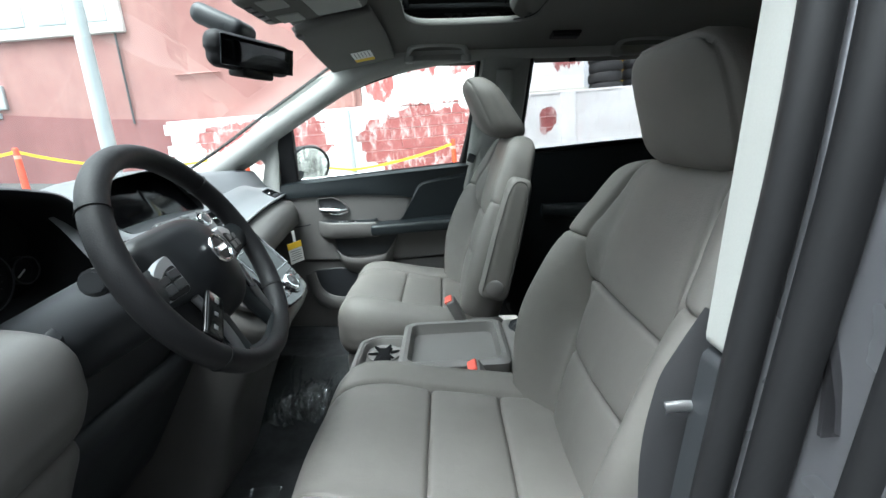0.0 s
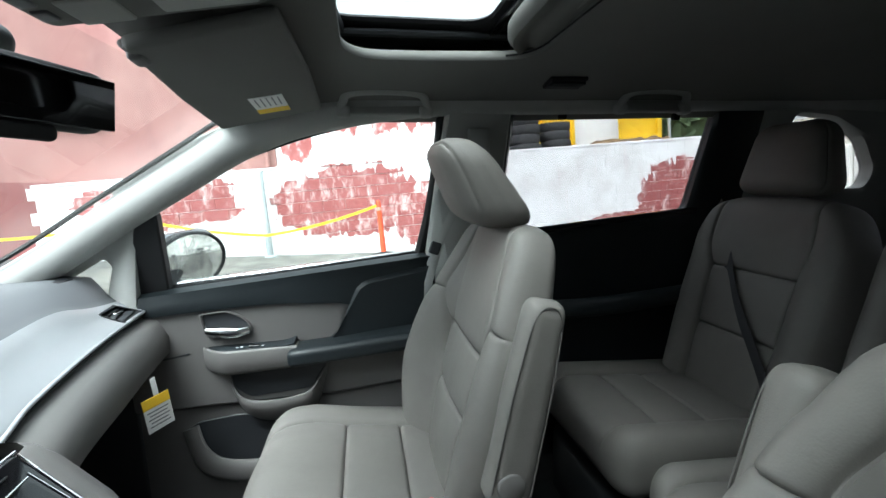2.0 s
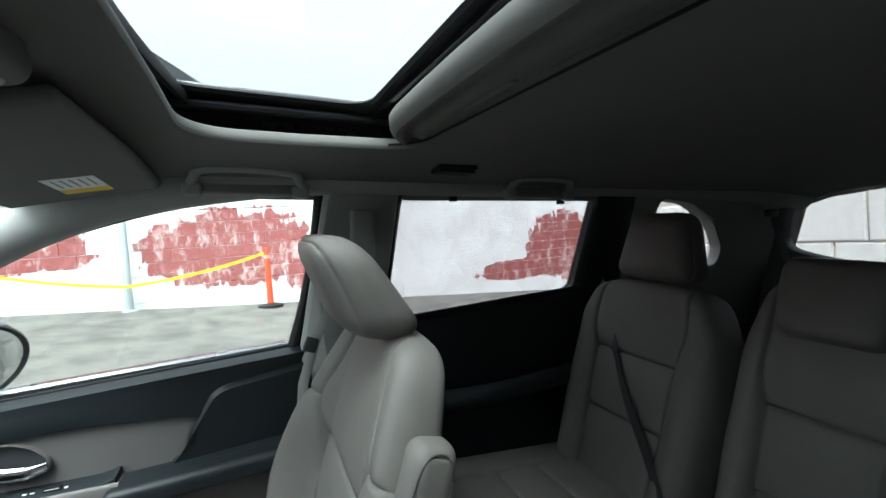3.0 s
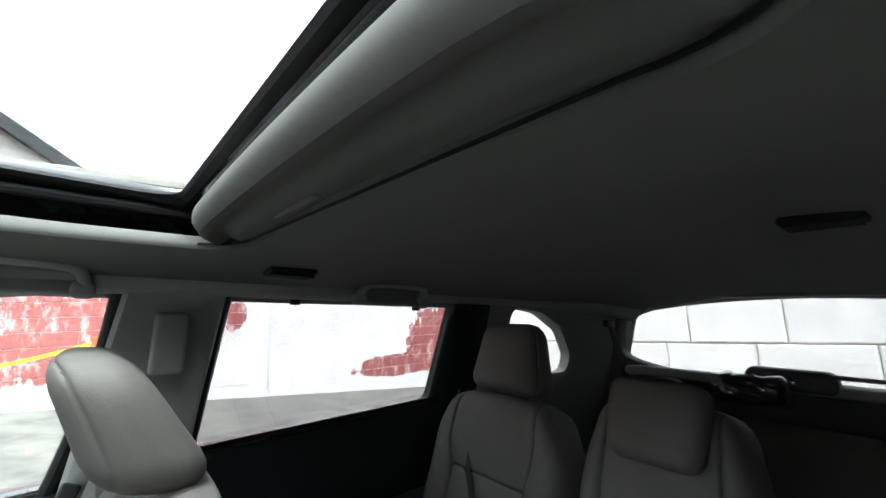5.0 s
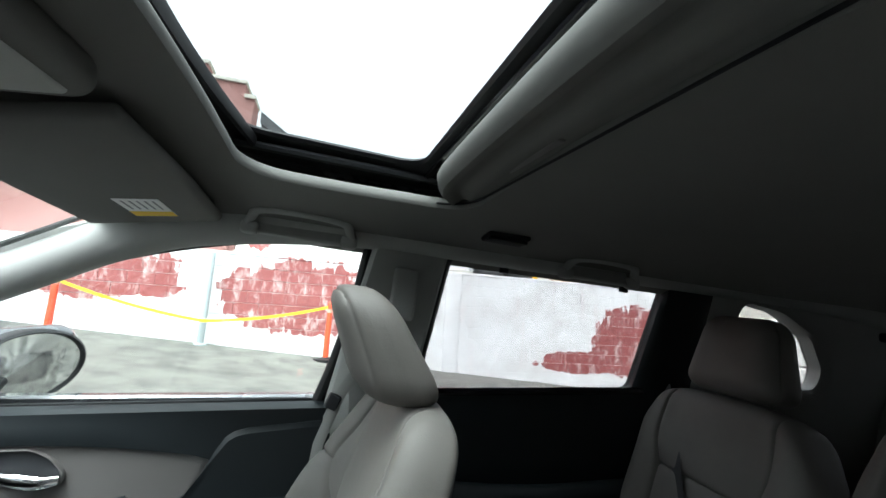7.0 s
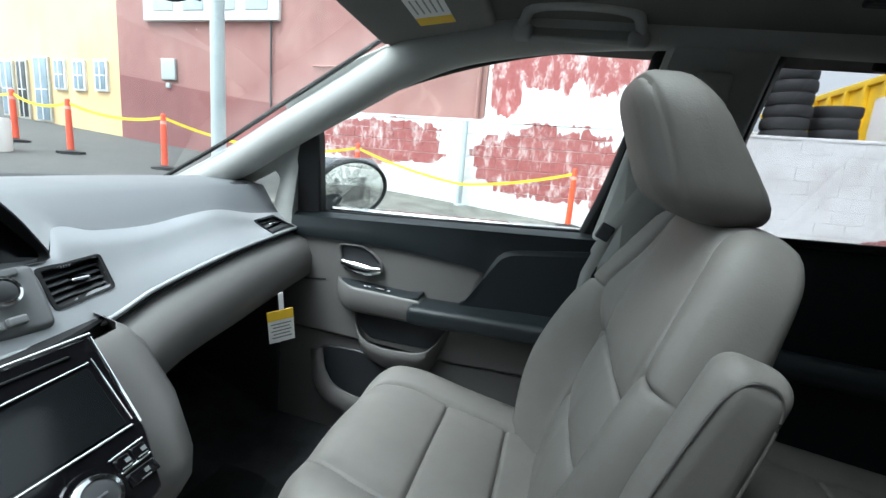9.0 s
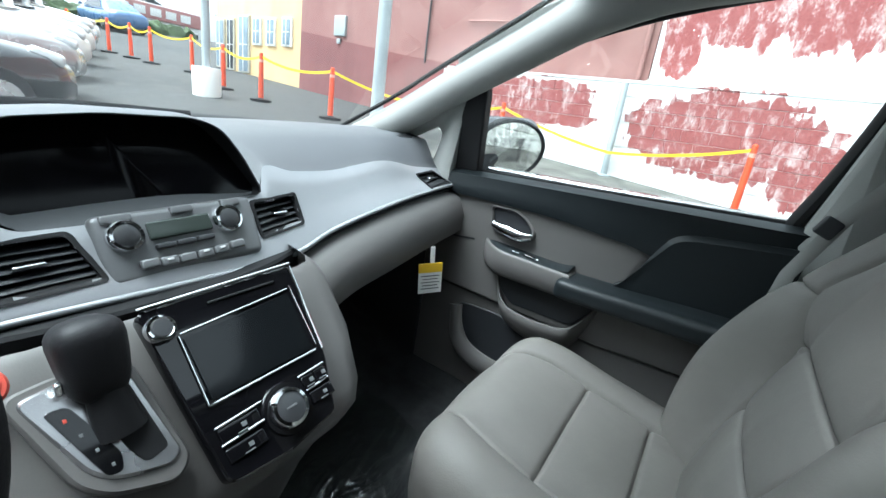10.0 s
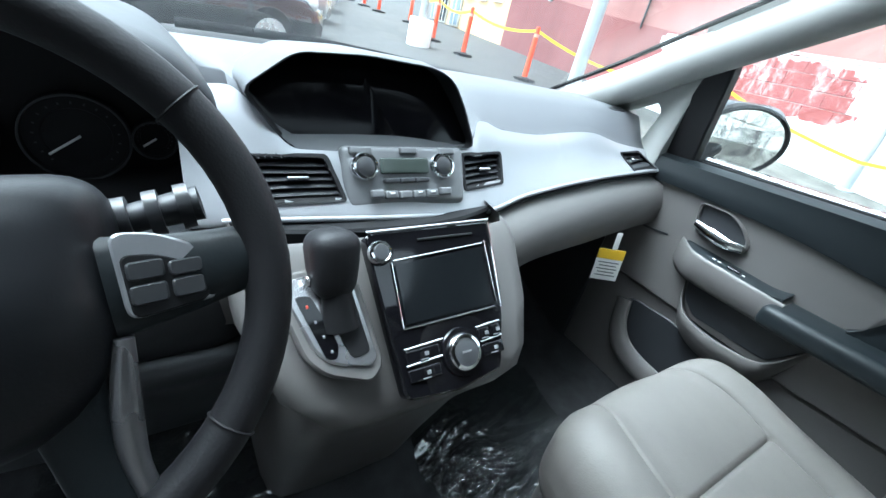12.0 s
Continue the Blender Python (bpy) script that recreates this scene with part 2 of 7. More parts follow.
SEAT_GREY = leather("grey_leather", (0.126, 0.1185, 0.109))
SEAT_SEAM = leather("dark_leather_piping", (0.070, 0.065, 0.061))
PLASTIC_GREY = plain("grey_plastic", (0.116, 0.111, 0.106), 0.48, vary=0.05, grain=520, bump=0.2)
DASH_TOP = plain("dash_top_plastic", (0.088, 0.092, 0.098), 0.56, vary=0.05, grain=420, bump=0.25)
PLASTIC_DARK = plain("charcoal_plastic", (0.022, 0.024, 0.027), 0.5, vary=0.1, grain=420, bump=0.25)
SOFT_DARK = plain("charcoal_soft_trim", (0.010, 0.0135, 0.0155), 0.46, vary=0.08, grain=380, bump=0.25, spec=0.35)
BLACK = plain("black_rubber", (0.012, 0.012, 0.013), 0.6, vary=0.1, grain=260, spec=0.25)
HUB_BLACK = plain("satin_black_plastic", (0.010, 0.011, 0.013), 0.42, vary=0.06, grain=420, bump=0.2, spec=0.3)
BLACK_GLOSS = plain("piano_black", (0.004, 0.004, 0.005), 0.08, vary=0.05, grain=90, bump=0.0, coat=0.4)
SCREEN = plain("dark_screen_glass", (0.006, 0.007, 0.008), 0.12, vary=0.05, grain=90, bump=0.0)
HOOD_SCREEN = plain("smoked_display_cover", (0.003, 0.003, 0.004), 0.15, vary=0.05, grain=90, bump=0.0, spec=0.2)
SILVER = plain("silver_painted_trim", (0.43, 0.44, 0.455), 0.36, metal=0.55, vary=0.03, grain=700, bump=0.05)
CHROME = plain("chrome", (0.85, 0.86, 0.87), 0.08, metal=1.0, vary=0.02, grain=100, bump=0.0)
SATIN_DARK = plain("smoked_satin_metal", (0.32, 0.32, 0.33), 0.30, metal=0.9, vary=0.04, grain=500, bump=0.05)
SATIN = plain("satin_metal", (0.55, 0.55, 0.56), 0.28, metal=0.9, vary=0.04, grain=500, bump=0.05)
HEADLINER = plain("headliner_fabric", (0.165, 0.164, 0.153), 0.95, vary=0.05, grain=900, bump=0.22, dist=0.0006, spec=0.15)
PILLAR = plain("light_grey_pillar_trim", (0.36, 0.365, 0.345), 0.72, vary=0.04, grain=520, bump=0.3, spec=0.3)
CARPET = plain("charcoal_carpet", (0.045, 0.046, 0.048), 0.95, vary=0.25, grain=420, bump=0.9, dist=0.003, large=20, spec=0.1)
LEATHER_BLACK = leather("black_leather", (0.009, 0.009, 0.0105))
CUP_RUBBER = plain("matt_black_rubber", (0.005, 0.005, 0.0055), 0.85, vary=0.1, grain=260, spec=0.08)
BUTTON = plain("dark_button", (0.045, 0.047, 0.050), 0.42, vary=0.05)
PANEL_GREY = plain("control_panel_grey", (0.20, 0.205, 0.21), 0.42, metal=0.3, vary=0.04, grain=500, bump=0.08)
LCD = plain("lcd_glass", (0.055, 0.068, 0.06), 0.2, vary=0.05, bump=0.0)
PRINT_WHITE = plain("white_print", (0.7, 0.7, 0.7), 0.6, vary=0.03)
RED_PLASTIC = plain("red_release_button", (0.62, 0.09, 0.06), 0.4, vary=0.05)
YELLOW_PAPER = plain("yellow_card", (0.85, 0.55, 0.02), 0.7, vary=0.04)
WHITE_PAPER = plain("white_card", (0.8, 0.8, 0.78), 0.75, vary=0.04)
BELT = plain("seat_belt_webbing", (0.16, 0.155, 0.15), 0.85, vary=0.1, grain=900, bump=0.6)
BELT_DARK = plain("dark_belt_webbing", (0.03, 0.03, 0.033), 0.85, vary=0.1, grain=900, bump=0.6)
CAR_PAINT = plain("grey_metallic_paint", (0.12, 0.12, 0.13), 0.26, metal=0.6, vary=0.03, grain=900, bump=0.03, coat=0.6)
WINDSHIELD = glass("windshield_glass", (0.97, 1.0, 0.98))
SIDE_GLASS = glass("side_glass", (0.97, 1.0, 0.985))
ROOF_GLASS = glass("tinted_roof_glass", (0.985, 1.0, 0.99), gloss=0.03, dim=0.82)
REAR_GLASS = glass("privacy_glass", (1.0, 0.99, 1.0), dim=0.63)
DIM_MIRROR = plain("dimmed_mirror", (0.05, 0.053, 0.058), 0.03, metal=1.0, vary=0.0, bump=0.0)
MIRROR = plain("mirror_silver", (0.9, 0.92, 0.92), 0.02, metal=1.0, vary=0.0, bump=0.0)

# crumpled clear film
FILM = Nodes("clear_plastic_film")
_t, _g, _m = FILM.add("ShaderNodeBsdfTransparent"), FILM.add("ShaderNodeBsdfGlossy"), FILM.add("ShaderNodeMixShader")
_t.inputs["Color"].default_value = (0.9, 0.92, 0.92, 1)
_g.inputs["Roughness"].default_value = 0.04
_f = FILM.add("ShaderNodeLayerWeight").outputs["Facing"]
FILM.link(FILM.math("ADD", FILM.math("MULTIPLY", FILM.math("POWER", _f, 3.0), 0.7), 0.15), _m.inputs[0])
FILM.link(_t.outputs[0], _m.inputs[1])
FILM.link(_g.outputs[0], _m.inputs[2])
FILM.link(_m.outputs[0], FILM.out.inputs["Surface"])

# ---- the van's shell ----
def side_y(x, z):
    """Inner face of the side glass: leans in towards the roof, and towards the nose."""
    return 0.775 - 0.22 * (z - 1.08) - 0.05 * max(0.0, -x - 0.75)


def roof_z(x, y):
    a = abs(y)
    z = 1.545 - 0.05 * (a / 0.6) ** 2 - 0.9 * max(0.0, a - 0.52) ** 2
    z -= 0.30 * max(0.0, -0.16 - x) ** 2 + 0.05 * max(0.0, -0.16 - x)
    z += 0.02 * max(0.0, min(x, 1.6)) - 0.12 * max(0.0, x - 1.5) ** 2
    return z


# floor
bm = bmesh.new()
fx = [-1.15 + 0.06 * i for i in range(56)]
fy = [-0.78 + 0.06 * i for i in range(27)]
verts = [(x, y, 0.30 + 0.32 * max(0, -x - 0.82) + 0.004 * noise.noise((x * 9, y * 9, 0)) + (0.05 if abs(y) > 0.72 else 0)) for x in fx for y in fy]
nf = len(fy)
faces = [(i * nf + j, i * nf + j + 1, (i + 1) * nf + j + 1, (i + 1) * nf + j) for i in range(len(fx) - 1) for j in range(nf - 1)]
bm = poly_mesh(verts, faces)
g = bmesh.ops.extrude_face_region(bm, geom=bm.faces[:])
bmesh.ops.translate(bm, verts=[v for v in g["geom"] if isinstance(v, bmesh.types.BMVert)], vec=(0, 0, -0.05))
single("floor", bm, CARPET, "charcoal carpeted floor of the van", "floor", kind="structure")

# headliner with the sunroof opening
OPEN = [(-0.17, -0.385), (0.222, -0.375), (0.222, 0.375), (-0.17, 0.385)]


def ring(poly, n):
    """n points spread evenly round a closed outline."""
    pts = [Vector(p) for p in poly] + [Vector(poly[0])]
    cum = [0.0]
    for a, b in zip(pts, pts[1:]):
        cum.append(cum[-1] + (b - a).length)
    out, k = [], 0
    for i in range(n):
        d = cum[-1] * i / n
        while cum[k + 1] < d:
            k += 1
        out.append(pts[k].lerp(pts[k + 1], (d - cum[k]) / max(1e-9, cum[k + 1] - cum[k])))
    return out


inner = round_poly(OPEN, 0.085, 8)
centre = Vector((0.03, 0.0))
bounds = (-0.47, 2.02, -0.70, 0.70)
loops = []


def to_edge(p):
    d = p - centre
    k = min((bounds[1] - centre.x) / d.x if d.x > 0 else (bounds[0] - centre.x) / d.x if d.x < 0 else 9e9,
            (bounds[3] - centre.y) / d.y if d.y > 0 else (bounds[2] - centre.y) / d.y if d.y < 0 else 9e9)
    return centre + d * k


dense = ring(inner, 168)
for s, dz, ins in ((0, 0.022, -0.012), (0, 0.018, -0.004), (0, 0.010, 0.001), (0, 0.004, 0.002)):
    loops.append([(p.x - ins * (p - centre).normalized().x, p.y - ins * (p - centre).normalized().y, roof_z(p.x, p.y) + dz - 0.004) for p in dense])
for s in (0, 0.015, 0.04, 0.08, 0.14, 0.22, 0.32, 0.44, 0.56, 0.68, 0.8, 0.9, 0.96, 1.0):
    row = []
    for p in dense:
        q = p.lerp(to_edge(p), s)
        row.append((q.x, q.y, roof_z(q.x, q.y) - 0.004 * (1 - s) ** 8))
    loops.append(row)
bm = skin(loops, True, False)
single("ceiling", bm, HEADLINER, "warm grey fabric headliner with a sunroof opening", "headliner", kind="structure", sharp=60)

# outer roof skin with the same opening, and the sunroof's black frame
loops = []
hole = ring(round_poly([(-0.26, -0.52), (0.17, -0.52), (0.17, 0.52), (-0.26, 0.52)], 0.07, 8), 168)
for s, z in ((0, 1.612), (0, 1.635), (0.03, 1.648), (0.3, None), (0.7, None), (1.0, None)):
    row = []
    for p in hole:
        e = centre + (to_edge(p) - centre) * 1.04
        q = p.lerp(e, s)
        row.append((q.x, q.y, z if z else min(1.65, roof_z(q.x, q.y) + 0.11 - 0.07 * s)))
    loops.append(row)
single("roof", skin(loops, True, False), CAR_PAINT, "grey metallic steel roof skin of the van", "roof", kind="structure", sharp=60)

frame_thing = stand("sunroof", "closed sunroof with a black frame and tinted glass", "sunroof", (0, 0, 1.58))
sky_hole = ring(round_poly([(-0.198, -0.405), (0.121, -0.405), (0.121, 0.405), (-0.198, 0.405)], 0.055, 8), 168)
far_ring = ring(round_poly([(-0.32, -0.62), (0.30, -0.62), (0.30, 0.62), (-0.32, 0.62)], 0.055, 8), 168)
loops = []
for k, z in ((1.0, 1.600), (0.97, 1.600), (0.62, 1.597), (0.55, 1.592), (0.5, 1.599), (0.3, 1.601), (0.22, 1.594), (0.12, 1.594), (0.02, 1.60), (0.0, 1.606), (0.02, 1.611), (1.0, 1.611), (1.0, 1.600)):
    loops.append([(*p.lerp(q, k), z) for p, q in zip(sky_hole, far_ring)])
part("frame", skin(loops, True, False), BLACK, frame_thing, "black rubber-edged frame")
for sgn in (-1, 1):
    part("guide_rail", sweep([(-0.2, sgn * 0.43, 1.585), (0.2, sgn * 0.43, 1.588)], (0.012, 0.008), 8), PLASTIC_DARK, frame_thing)
part("wind_deflector", sweep(smooth_path([(-0.17, -0.42, 1.59), (-0.195, -0.2, 1.595), (-0.2, 0, 1.595), (-0.195, 0.2, 1.595), (-0.17, 0.42, 1.59)], 4), (0.006, 0.012), 8), BLACK, frame_thing)
pane = part("pane", block((-0.24, -0.49, 1.618), (0.15, 0.49, 1.622), 0.001), ROOF_GLASS, frame_thing, "tinted glass panel")
part("crossbar", sweep([(0.140, -0.46, 1.590), (0.140, 0.46, 1.590)], (0.009, 0.006), 10), BLACK_GLOSS, frame_thing)


# sliding sunshade half pushed back into the roof
def shade_form(v):
    under = 1.0 if v.z < 0 else 0.0
    front = -0.1155
    v.z -= under * 0.011 * math.exp(-(((v.x - front - 0.016) / 0.013) ** 2))
    v.z += under * 0.004 * math.exp(-(((v.x - front - 0.045) / 0.012) ** 2))
    v.z -= under * 0.004 * math.exp(-(((v.x - front - 0.066) / 0.008) ** 2))
    k = max(0.0, abs(v.y) - 0.24) / 0.135
    if v.x < 0.03:
        v.x += 0.055 * k ** 3 * (0.03 - v.x) / 0.14
    v.z -= 0.012 * (v.y / 0.38) ** 2
    return v


shade_thing = stand("sunshade", "warm grey padded sunroof shade slid partly open", "sunshade", (0.25, 0, 1.56))
shade_m = Matrix.Translation((0.242, 0, 1.566))
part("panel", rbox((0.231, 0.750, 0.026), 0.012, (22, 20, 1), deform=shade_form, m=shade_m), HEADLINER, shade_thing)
part("finger_grip", rbox((0.012, 0.16, 0.006), 0.003, m=Matrix.Translation((0.205, 0.12, 1.553))), PLASTIC_GREY, shade_thing)
# black strip that stands in for the shade in the gap round the panel
gap = [p for p in inner if p.x > 0.14]
gap.sort(key=lambda p: math.atan2(p.y, p.x - 0.05))
part("gap_shade_line", sweep([(p.x - 0.004, p.y * 0.992, roof_z(p.x, p.y) + 0.004) for p in gap], (0.0015, 0.002), 8), BLACK, shade_thing, "black line painting the shade in the gap")

# pillars and rails of the passenger's side, mirrored for the driver's
WIN_TOP = [(-0.70, 1.215), (-0.582, 1.285), (-0.465, 1.34), (-0.333, 1.388), (-0.213, 1.421), (-0.102, 1.443), (0.003, 1.456), (0.066, 1.462)]
for sgn, tag in ((1, "1"), (-1, "2")):
    def flip(b):
        return b if sgn > 0 else mirror_y(b)
    top = smooth_path([(-1.255, 0.745, 0.935), (-1.105, 0.738, 1.012), (-0.915, 0.732, 1.120), (-0.763, 0.718, 1.214), (-0.575, 0.697, 1.323), (-0.43, 0.674, 1.402), (-0.25, 0.655, 1.462), (0.06, 0.65, 1.505),
                       (0.5, 0.655, 1.515), (1.0, 0.66, 1.53), (1.5, 0.665, 1.53), (1.95, 0.63, 1.5)], 5)

    def rad(s):
        a = lerp_table(s, [(0, 0.046, 0.040), (0.12, 0.046, 0.040), (0.3, 0.046, 0.042), (0.5, 0.048, 0.045), (0.6, 0.05, 0.045), (1, 0.05, 0.05)])
        return a
    single("trim_pillar_" + tag, flip(sweep(top, rad, 20, up=(0, -0.9, 0.45))), PILLAR, "light grey trim of the windshield pillar and roof rail", "pillar trim", kind="structure")
    # moulded corner between the pillar and the door, with the small quarter opening
    c4 = Vector((-0.873, 1.042))
    hole4 = ring(round_poly([(-1.00, 1.008), (-0.835, 1.106), (-0.812, 1.085), (-0.838, 0.985)], 0.018, 5), 96)
    ho4 = sorted(hole4, key=lambda p: math.atan2(p.y - c4.y, p.x - c4.x))
    rim4 = [(-1.25, 0.90), (-1.25, 0.945), (-1.10, 1.015), (-0.915, 1.122), (-0.763, 1.216), (-0.700, 1.245), (-0.716, 1.20), (-0.740, 1.12), (-0.752, 1.0), (-0.756, 0.90)]

    def out4(p):
        """Where the ray from the opening's middle meets the rim."""
        d = (p - c4).normalized()
        best = 9e9
        for i in range(len(rim4)):
            a, b = Vector(rim4[i - 1]), Vector(rim4[i])
            e = b - a
            den = d.x * e.y - d.y * e.x
            if abs(den) < 1e-9:
                continue
            k = ((a.x - c4.x) * e.y - (a.y - c4.y) * e.x) / den
            t = ((a.x - c4.x) * d.y - (a.y - c4.y) * d.x) / den
            if k > 0 and -1e-6 <= t <= 1 + 1e-6:
                best = min(best, k)
        return c4 + d * best
    oo4 = [out4(p) for p in ho4]
    loops = [[(p.x, 0.800, p.y) for p in ho4], [(p.x, 0.772, p.y) for p in ho4]]
    for k, y in ((0.06, 0.766), (0.16, 0.760), (0.35, 0.750), (0.6, 0.740), (0.85, 0.737), (1.0, 0.742)):
        loops.append([(*(lambda q: (q.x, y, q.y))(p.lerp(o, k)),) for p, o in zip(ho4, oo4)])
    loops.append([(o.x, 0.80, o.y) for o in oo4])
    single("trim_pillar_leg_" + tag, flip(skin(loops, True, False)), PILLAR, "light grey moulded corner round the quarter glass", "pillar trim", kind="structure", sharp=50)
    q = single("window_quarter_" + tag, flip(plate(round_poly([(-1.06, 0.975), (-0.80, 1.13), (-0.79, 0.96)], 0.02), lambda x, z: 0.79, 0.004, 0.001)), SIDE_GLASS, "small triangular quarter glass", "window", kind="structure")
    q.visible_shadow = False
    # trim between the front window and the roof rail
    head_p = [(x - 0.004, z + 0.012) for x, z in WIN_TOP] + [(0.09, 1.475), (0.09, 1.525), (-0.1, 1.52), (-0.25, 1.50), (-0.42, 1.46), (-0.56, 1.40), (-0.70, 1.325), (-0.76, 1.28), (-0.745, 1.20)]
    single("trim_window_header_" + tag, flip(plate(head_p, lambda x, z: side_y(x, z) - 0.028, 0.03, 0.004)), PILLAR, "light grey trim above the front window", "pillar trim", kind="structure")
    single("trim_kick_panel_" + tag, flip(block((-1.19, 0.762, 0.26), (-0.79, 0.80, 1.0), 0.01)), PLASTIC_DARK, "charcoal kick panel beside the footwell", "kick panel", kind="structure")
    # centre pillar
    if sgn > 0:
        bp = [(0.085, 1.49), (0.265, 1.49), (0.245, 1.25), (0.225, 1.05), (0.21, 0.80), (0.20, 0.35), (0.02, 0.35), (0.025, 0.9), (0.03, 1.08), (0.055, 1.27)]
        single("trim_centre_pillar_" + tag, plate(round_poly(bp, 0.015, 3), lambda x, z: side_y(x, z) - 0.045 - 0.02 * max(0, 1 - ((x - 0.15) / 0.11) ** 2), 0.05, 0.008), PILLAR, "light grey trim of the centre pillar", "pillar trim", kind="structure")
    else:
        for top_, z0, z1, mt, lb in ((1, 1.02, 1.50, PILLAR, "pale trim of the centre pillar by the driver seat"), (0, 0.32, 1.018, PLASTIC_DARK, "charcoal lower trim of the centre pillar")):
            single("trim_centre_pillar_" + str(3 - top_), mirror_y(plate(round_poly([(0.172 + 0.05 * (z1 - 1.0), z1), (0.34, z1), (0.34, z0), (0.172 + 0.05 * (z0 - 1.0), z0)], 0.012, 3), lambda x, z: 0.70 - 0.12 * max(0, z - 1.25) - 0.25 * max(0, x - 0.19), 0.05, 0.008)), mt, lb, "pillar trim", kind="structure")
    # rear pillar trim round the third-row window
    outer = ring([(1.075, 0.30), (1.075, 1.53), (2.0, 1.53), (2.0, 0.30)], 120)
    hole3 = ring(round_poly([(1.145, 1.23), (1.20, 1.478), (1.35, 1.465), (1.50, 1.40), (1.585, 1.30), (1.575, 1.235)], 0.03, 5), 120)

    c3 = Vector((1.36, 1.33))

    def by_angle(ps):
        return sorted(ps, key=lambda p: math.atan2(p.y - c3.y, p.x - c3.x))
    ho = by_angle(hole3)
    oo = []
    for p in ho:
        d = (p - c3)
        k = min((2.0 - c3.x) / d.x if d.x > 0 else (1.075 - c3.x) / d.x if d.x < 0 else 9e9, (1.53 - c3.y) / d.y if d.y > 0 else (0.30 - c3.y) / d.y if d.y < 0 else 9e9)
        oo.append(c3 + d * k)

    def yr(x, z):
        return side_y(x, z) - 0.03 - 0.10 * max(0, x - 1.55) ** 1.5
    loops = [[(p.x, yr(p.x, p.y) + 0.05, p.y) for p in ho], [(p.x, yr(p.x, p.y) + 0.006, p.y) for p in ho]]
    for s in (0.04, 0.12, 0.3, 0.6, 1.0):
        loops.append([((p.lerp(o, s)).x, yr(*p.lerp(o, s)) - 0.002, (p.lerp(o, s)).y) for p, o in zip(ho, oo)])
    single("trim_rear_pillar_" + tag, flip(skin(loops, True, False)), PILLAR, "grey moulded trim round the third-row side window", "pillar trim", kind="structure")
    w = single("window_rear_side_" + tag, flip(plate(round_poly([(1.10, 1.18), (1.13, 1.53), (1.36, 1.52), (1.56, 1.45), (1.66, 1.30), (1.64, 1.19)], 0.03), lambda x, z: side_y(x, z) + 0.012, 0.004, 0.001)), REAR_GLASS, "fixed tinted third-row side window", "window", kind="structure")

# tailgate with its window
gx = 1.97
ho = ring(round_poly([(-0.655, 1.30), (-0.63, 1.46), (-0.55, 1.545), (0.55, 1.545), (0.63, 1.46), (0.655, 1.30), (0.5, 1.255), (-0.5, 1.255)], 0.06, 5), 160)
cg = Vector((0, 1.40))
loops = []
for s, dx in ((0, 0.05), (0, 0.004), (0.05, -0.008), (0.3, -0.02), (1, -0.03)):
    row = []
    for p in ho:
        d = p - cg
        k = min((0.78 if d.x > 0 else -0.78) / d.x if abs(d.x) > 1e-6 else 9e9, ((1.60 if d.y > 0 else 0.3) - cg.y) / d.y if abs(d.y) > 1e-6 else 9e9)
        q = p.lerp(cg + d * k, s)
        row.append((gx + dx - 0.25 * (q.y - 1.3) - 0.1 * (abs(q.x) / 0.7) ** 3, q.x, q.y))
    loops.append(row)
gate = stand("tailgate", "closed tailgate with grey trim and a wide window", "tailgate", (gx, 0, 0.3))
part("inner_trim", skin(loops, True, False), PLASTIC_GREY, gate)
pane = part("pane", moved(block((-0.003, -0.70, -0.20), (0.003, 0.70, 0.20), 0.001), Matrix.Translation((gx + 0.01, 0, 1.40)) @ Matrix.Rotation(radians(-14), 4, "Y")), REAR_GLASS, gate, "tinted rear window")
part("outer_skin", plate(round_poly([(-0.88, 0.30), (-0.86, 1.22), (0.86, 1.22), (0.88, 0.30)], 0.05), lambda y, z: 0.0, 0.03, 0.006), CAR_PAINT, gate, "grey metallic outer skin").matrix_basis @= Matrix.Translation((gx + 0.13, 0, 0)) @ Matrix.Rotation(radians(-90), 4, "Z")
part("ledge", rbox((0.07, 1.16, 0.036), 0.014, (2, 16, 2), deform=lambda v: Vector((v.x - 0.12 * (v.y / 0.58) ** 4, v.y, v.z + 0.012 * (v.y / 0.58) ** 2)), m=Matrix.Translation((gx - 0.035, 0, 1.238))), PILLAR, gate, "pale ledge below the window")
part("wiper_motor_cover", rbox((0.08, 0.26, 0.075), 0.022, (2, 6, 2), deform=lambda v: Vector((v.x, v.y * (1 - 2.2 * max(0.0, v.z)), v.z)), m=Matrix.Translation((gx - 0.04, 0.06, 1.262))), PLASTIC_GREY, gate, "grey wiper motor cover")
part("brake_light", rbox((0.02, 0.26, 0.014), 0.005, m=Matrix.Translation((gx - 0.055, -0.12, 1.285))), PILLAR, gate, "pale bar of the high brake light")
for y in (-0.36, 0.36):
    part("pull_recess", rbox((0.02, 0.22, 0.03), 0.01, m=Matrix.Translation((gx - 0.062, y, 1.205))), BLACK, gate, "dark pull recess")

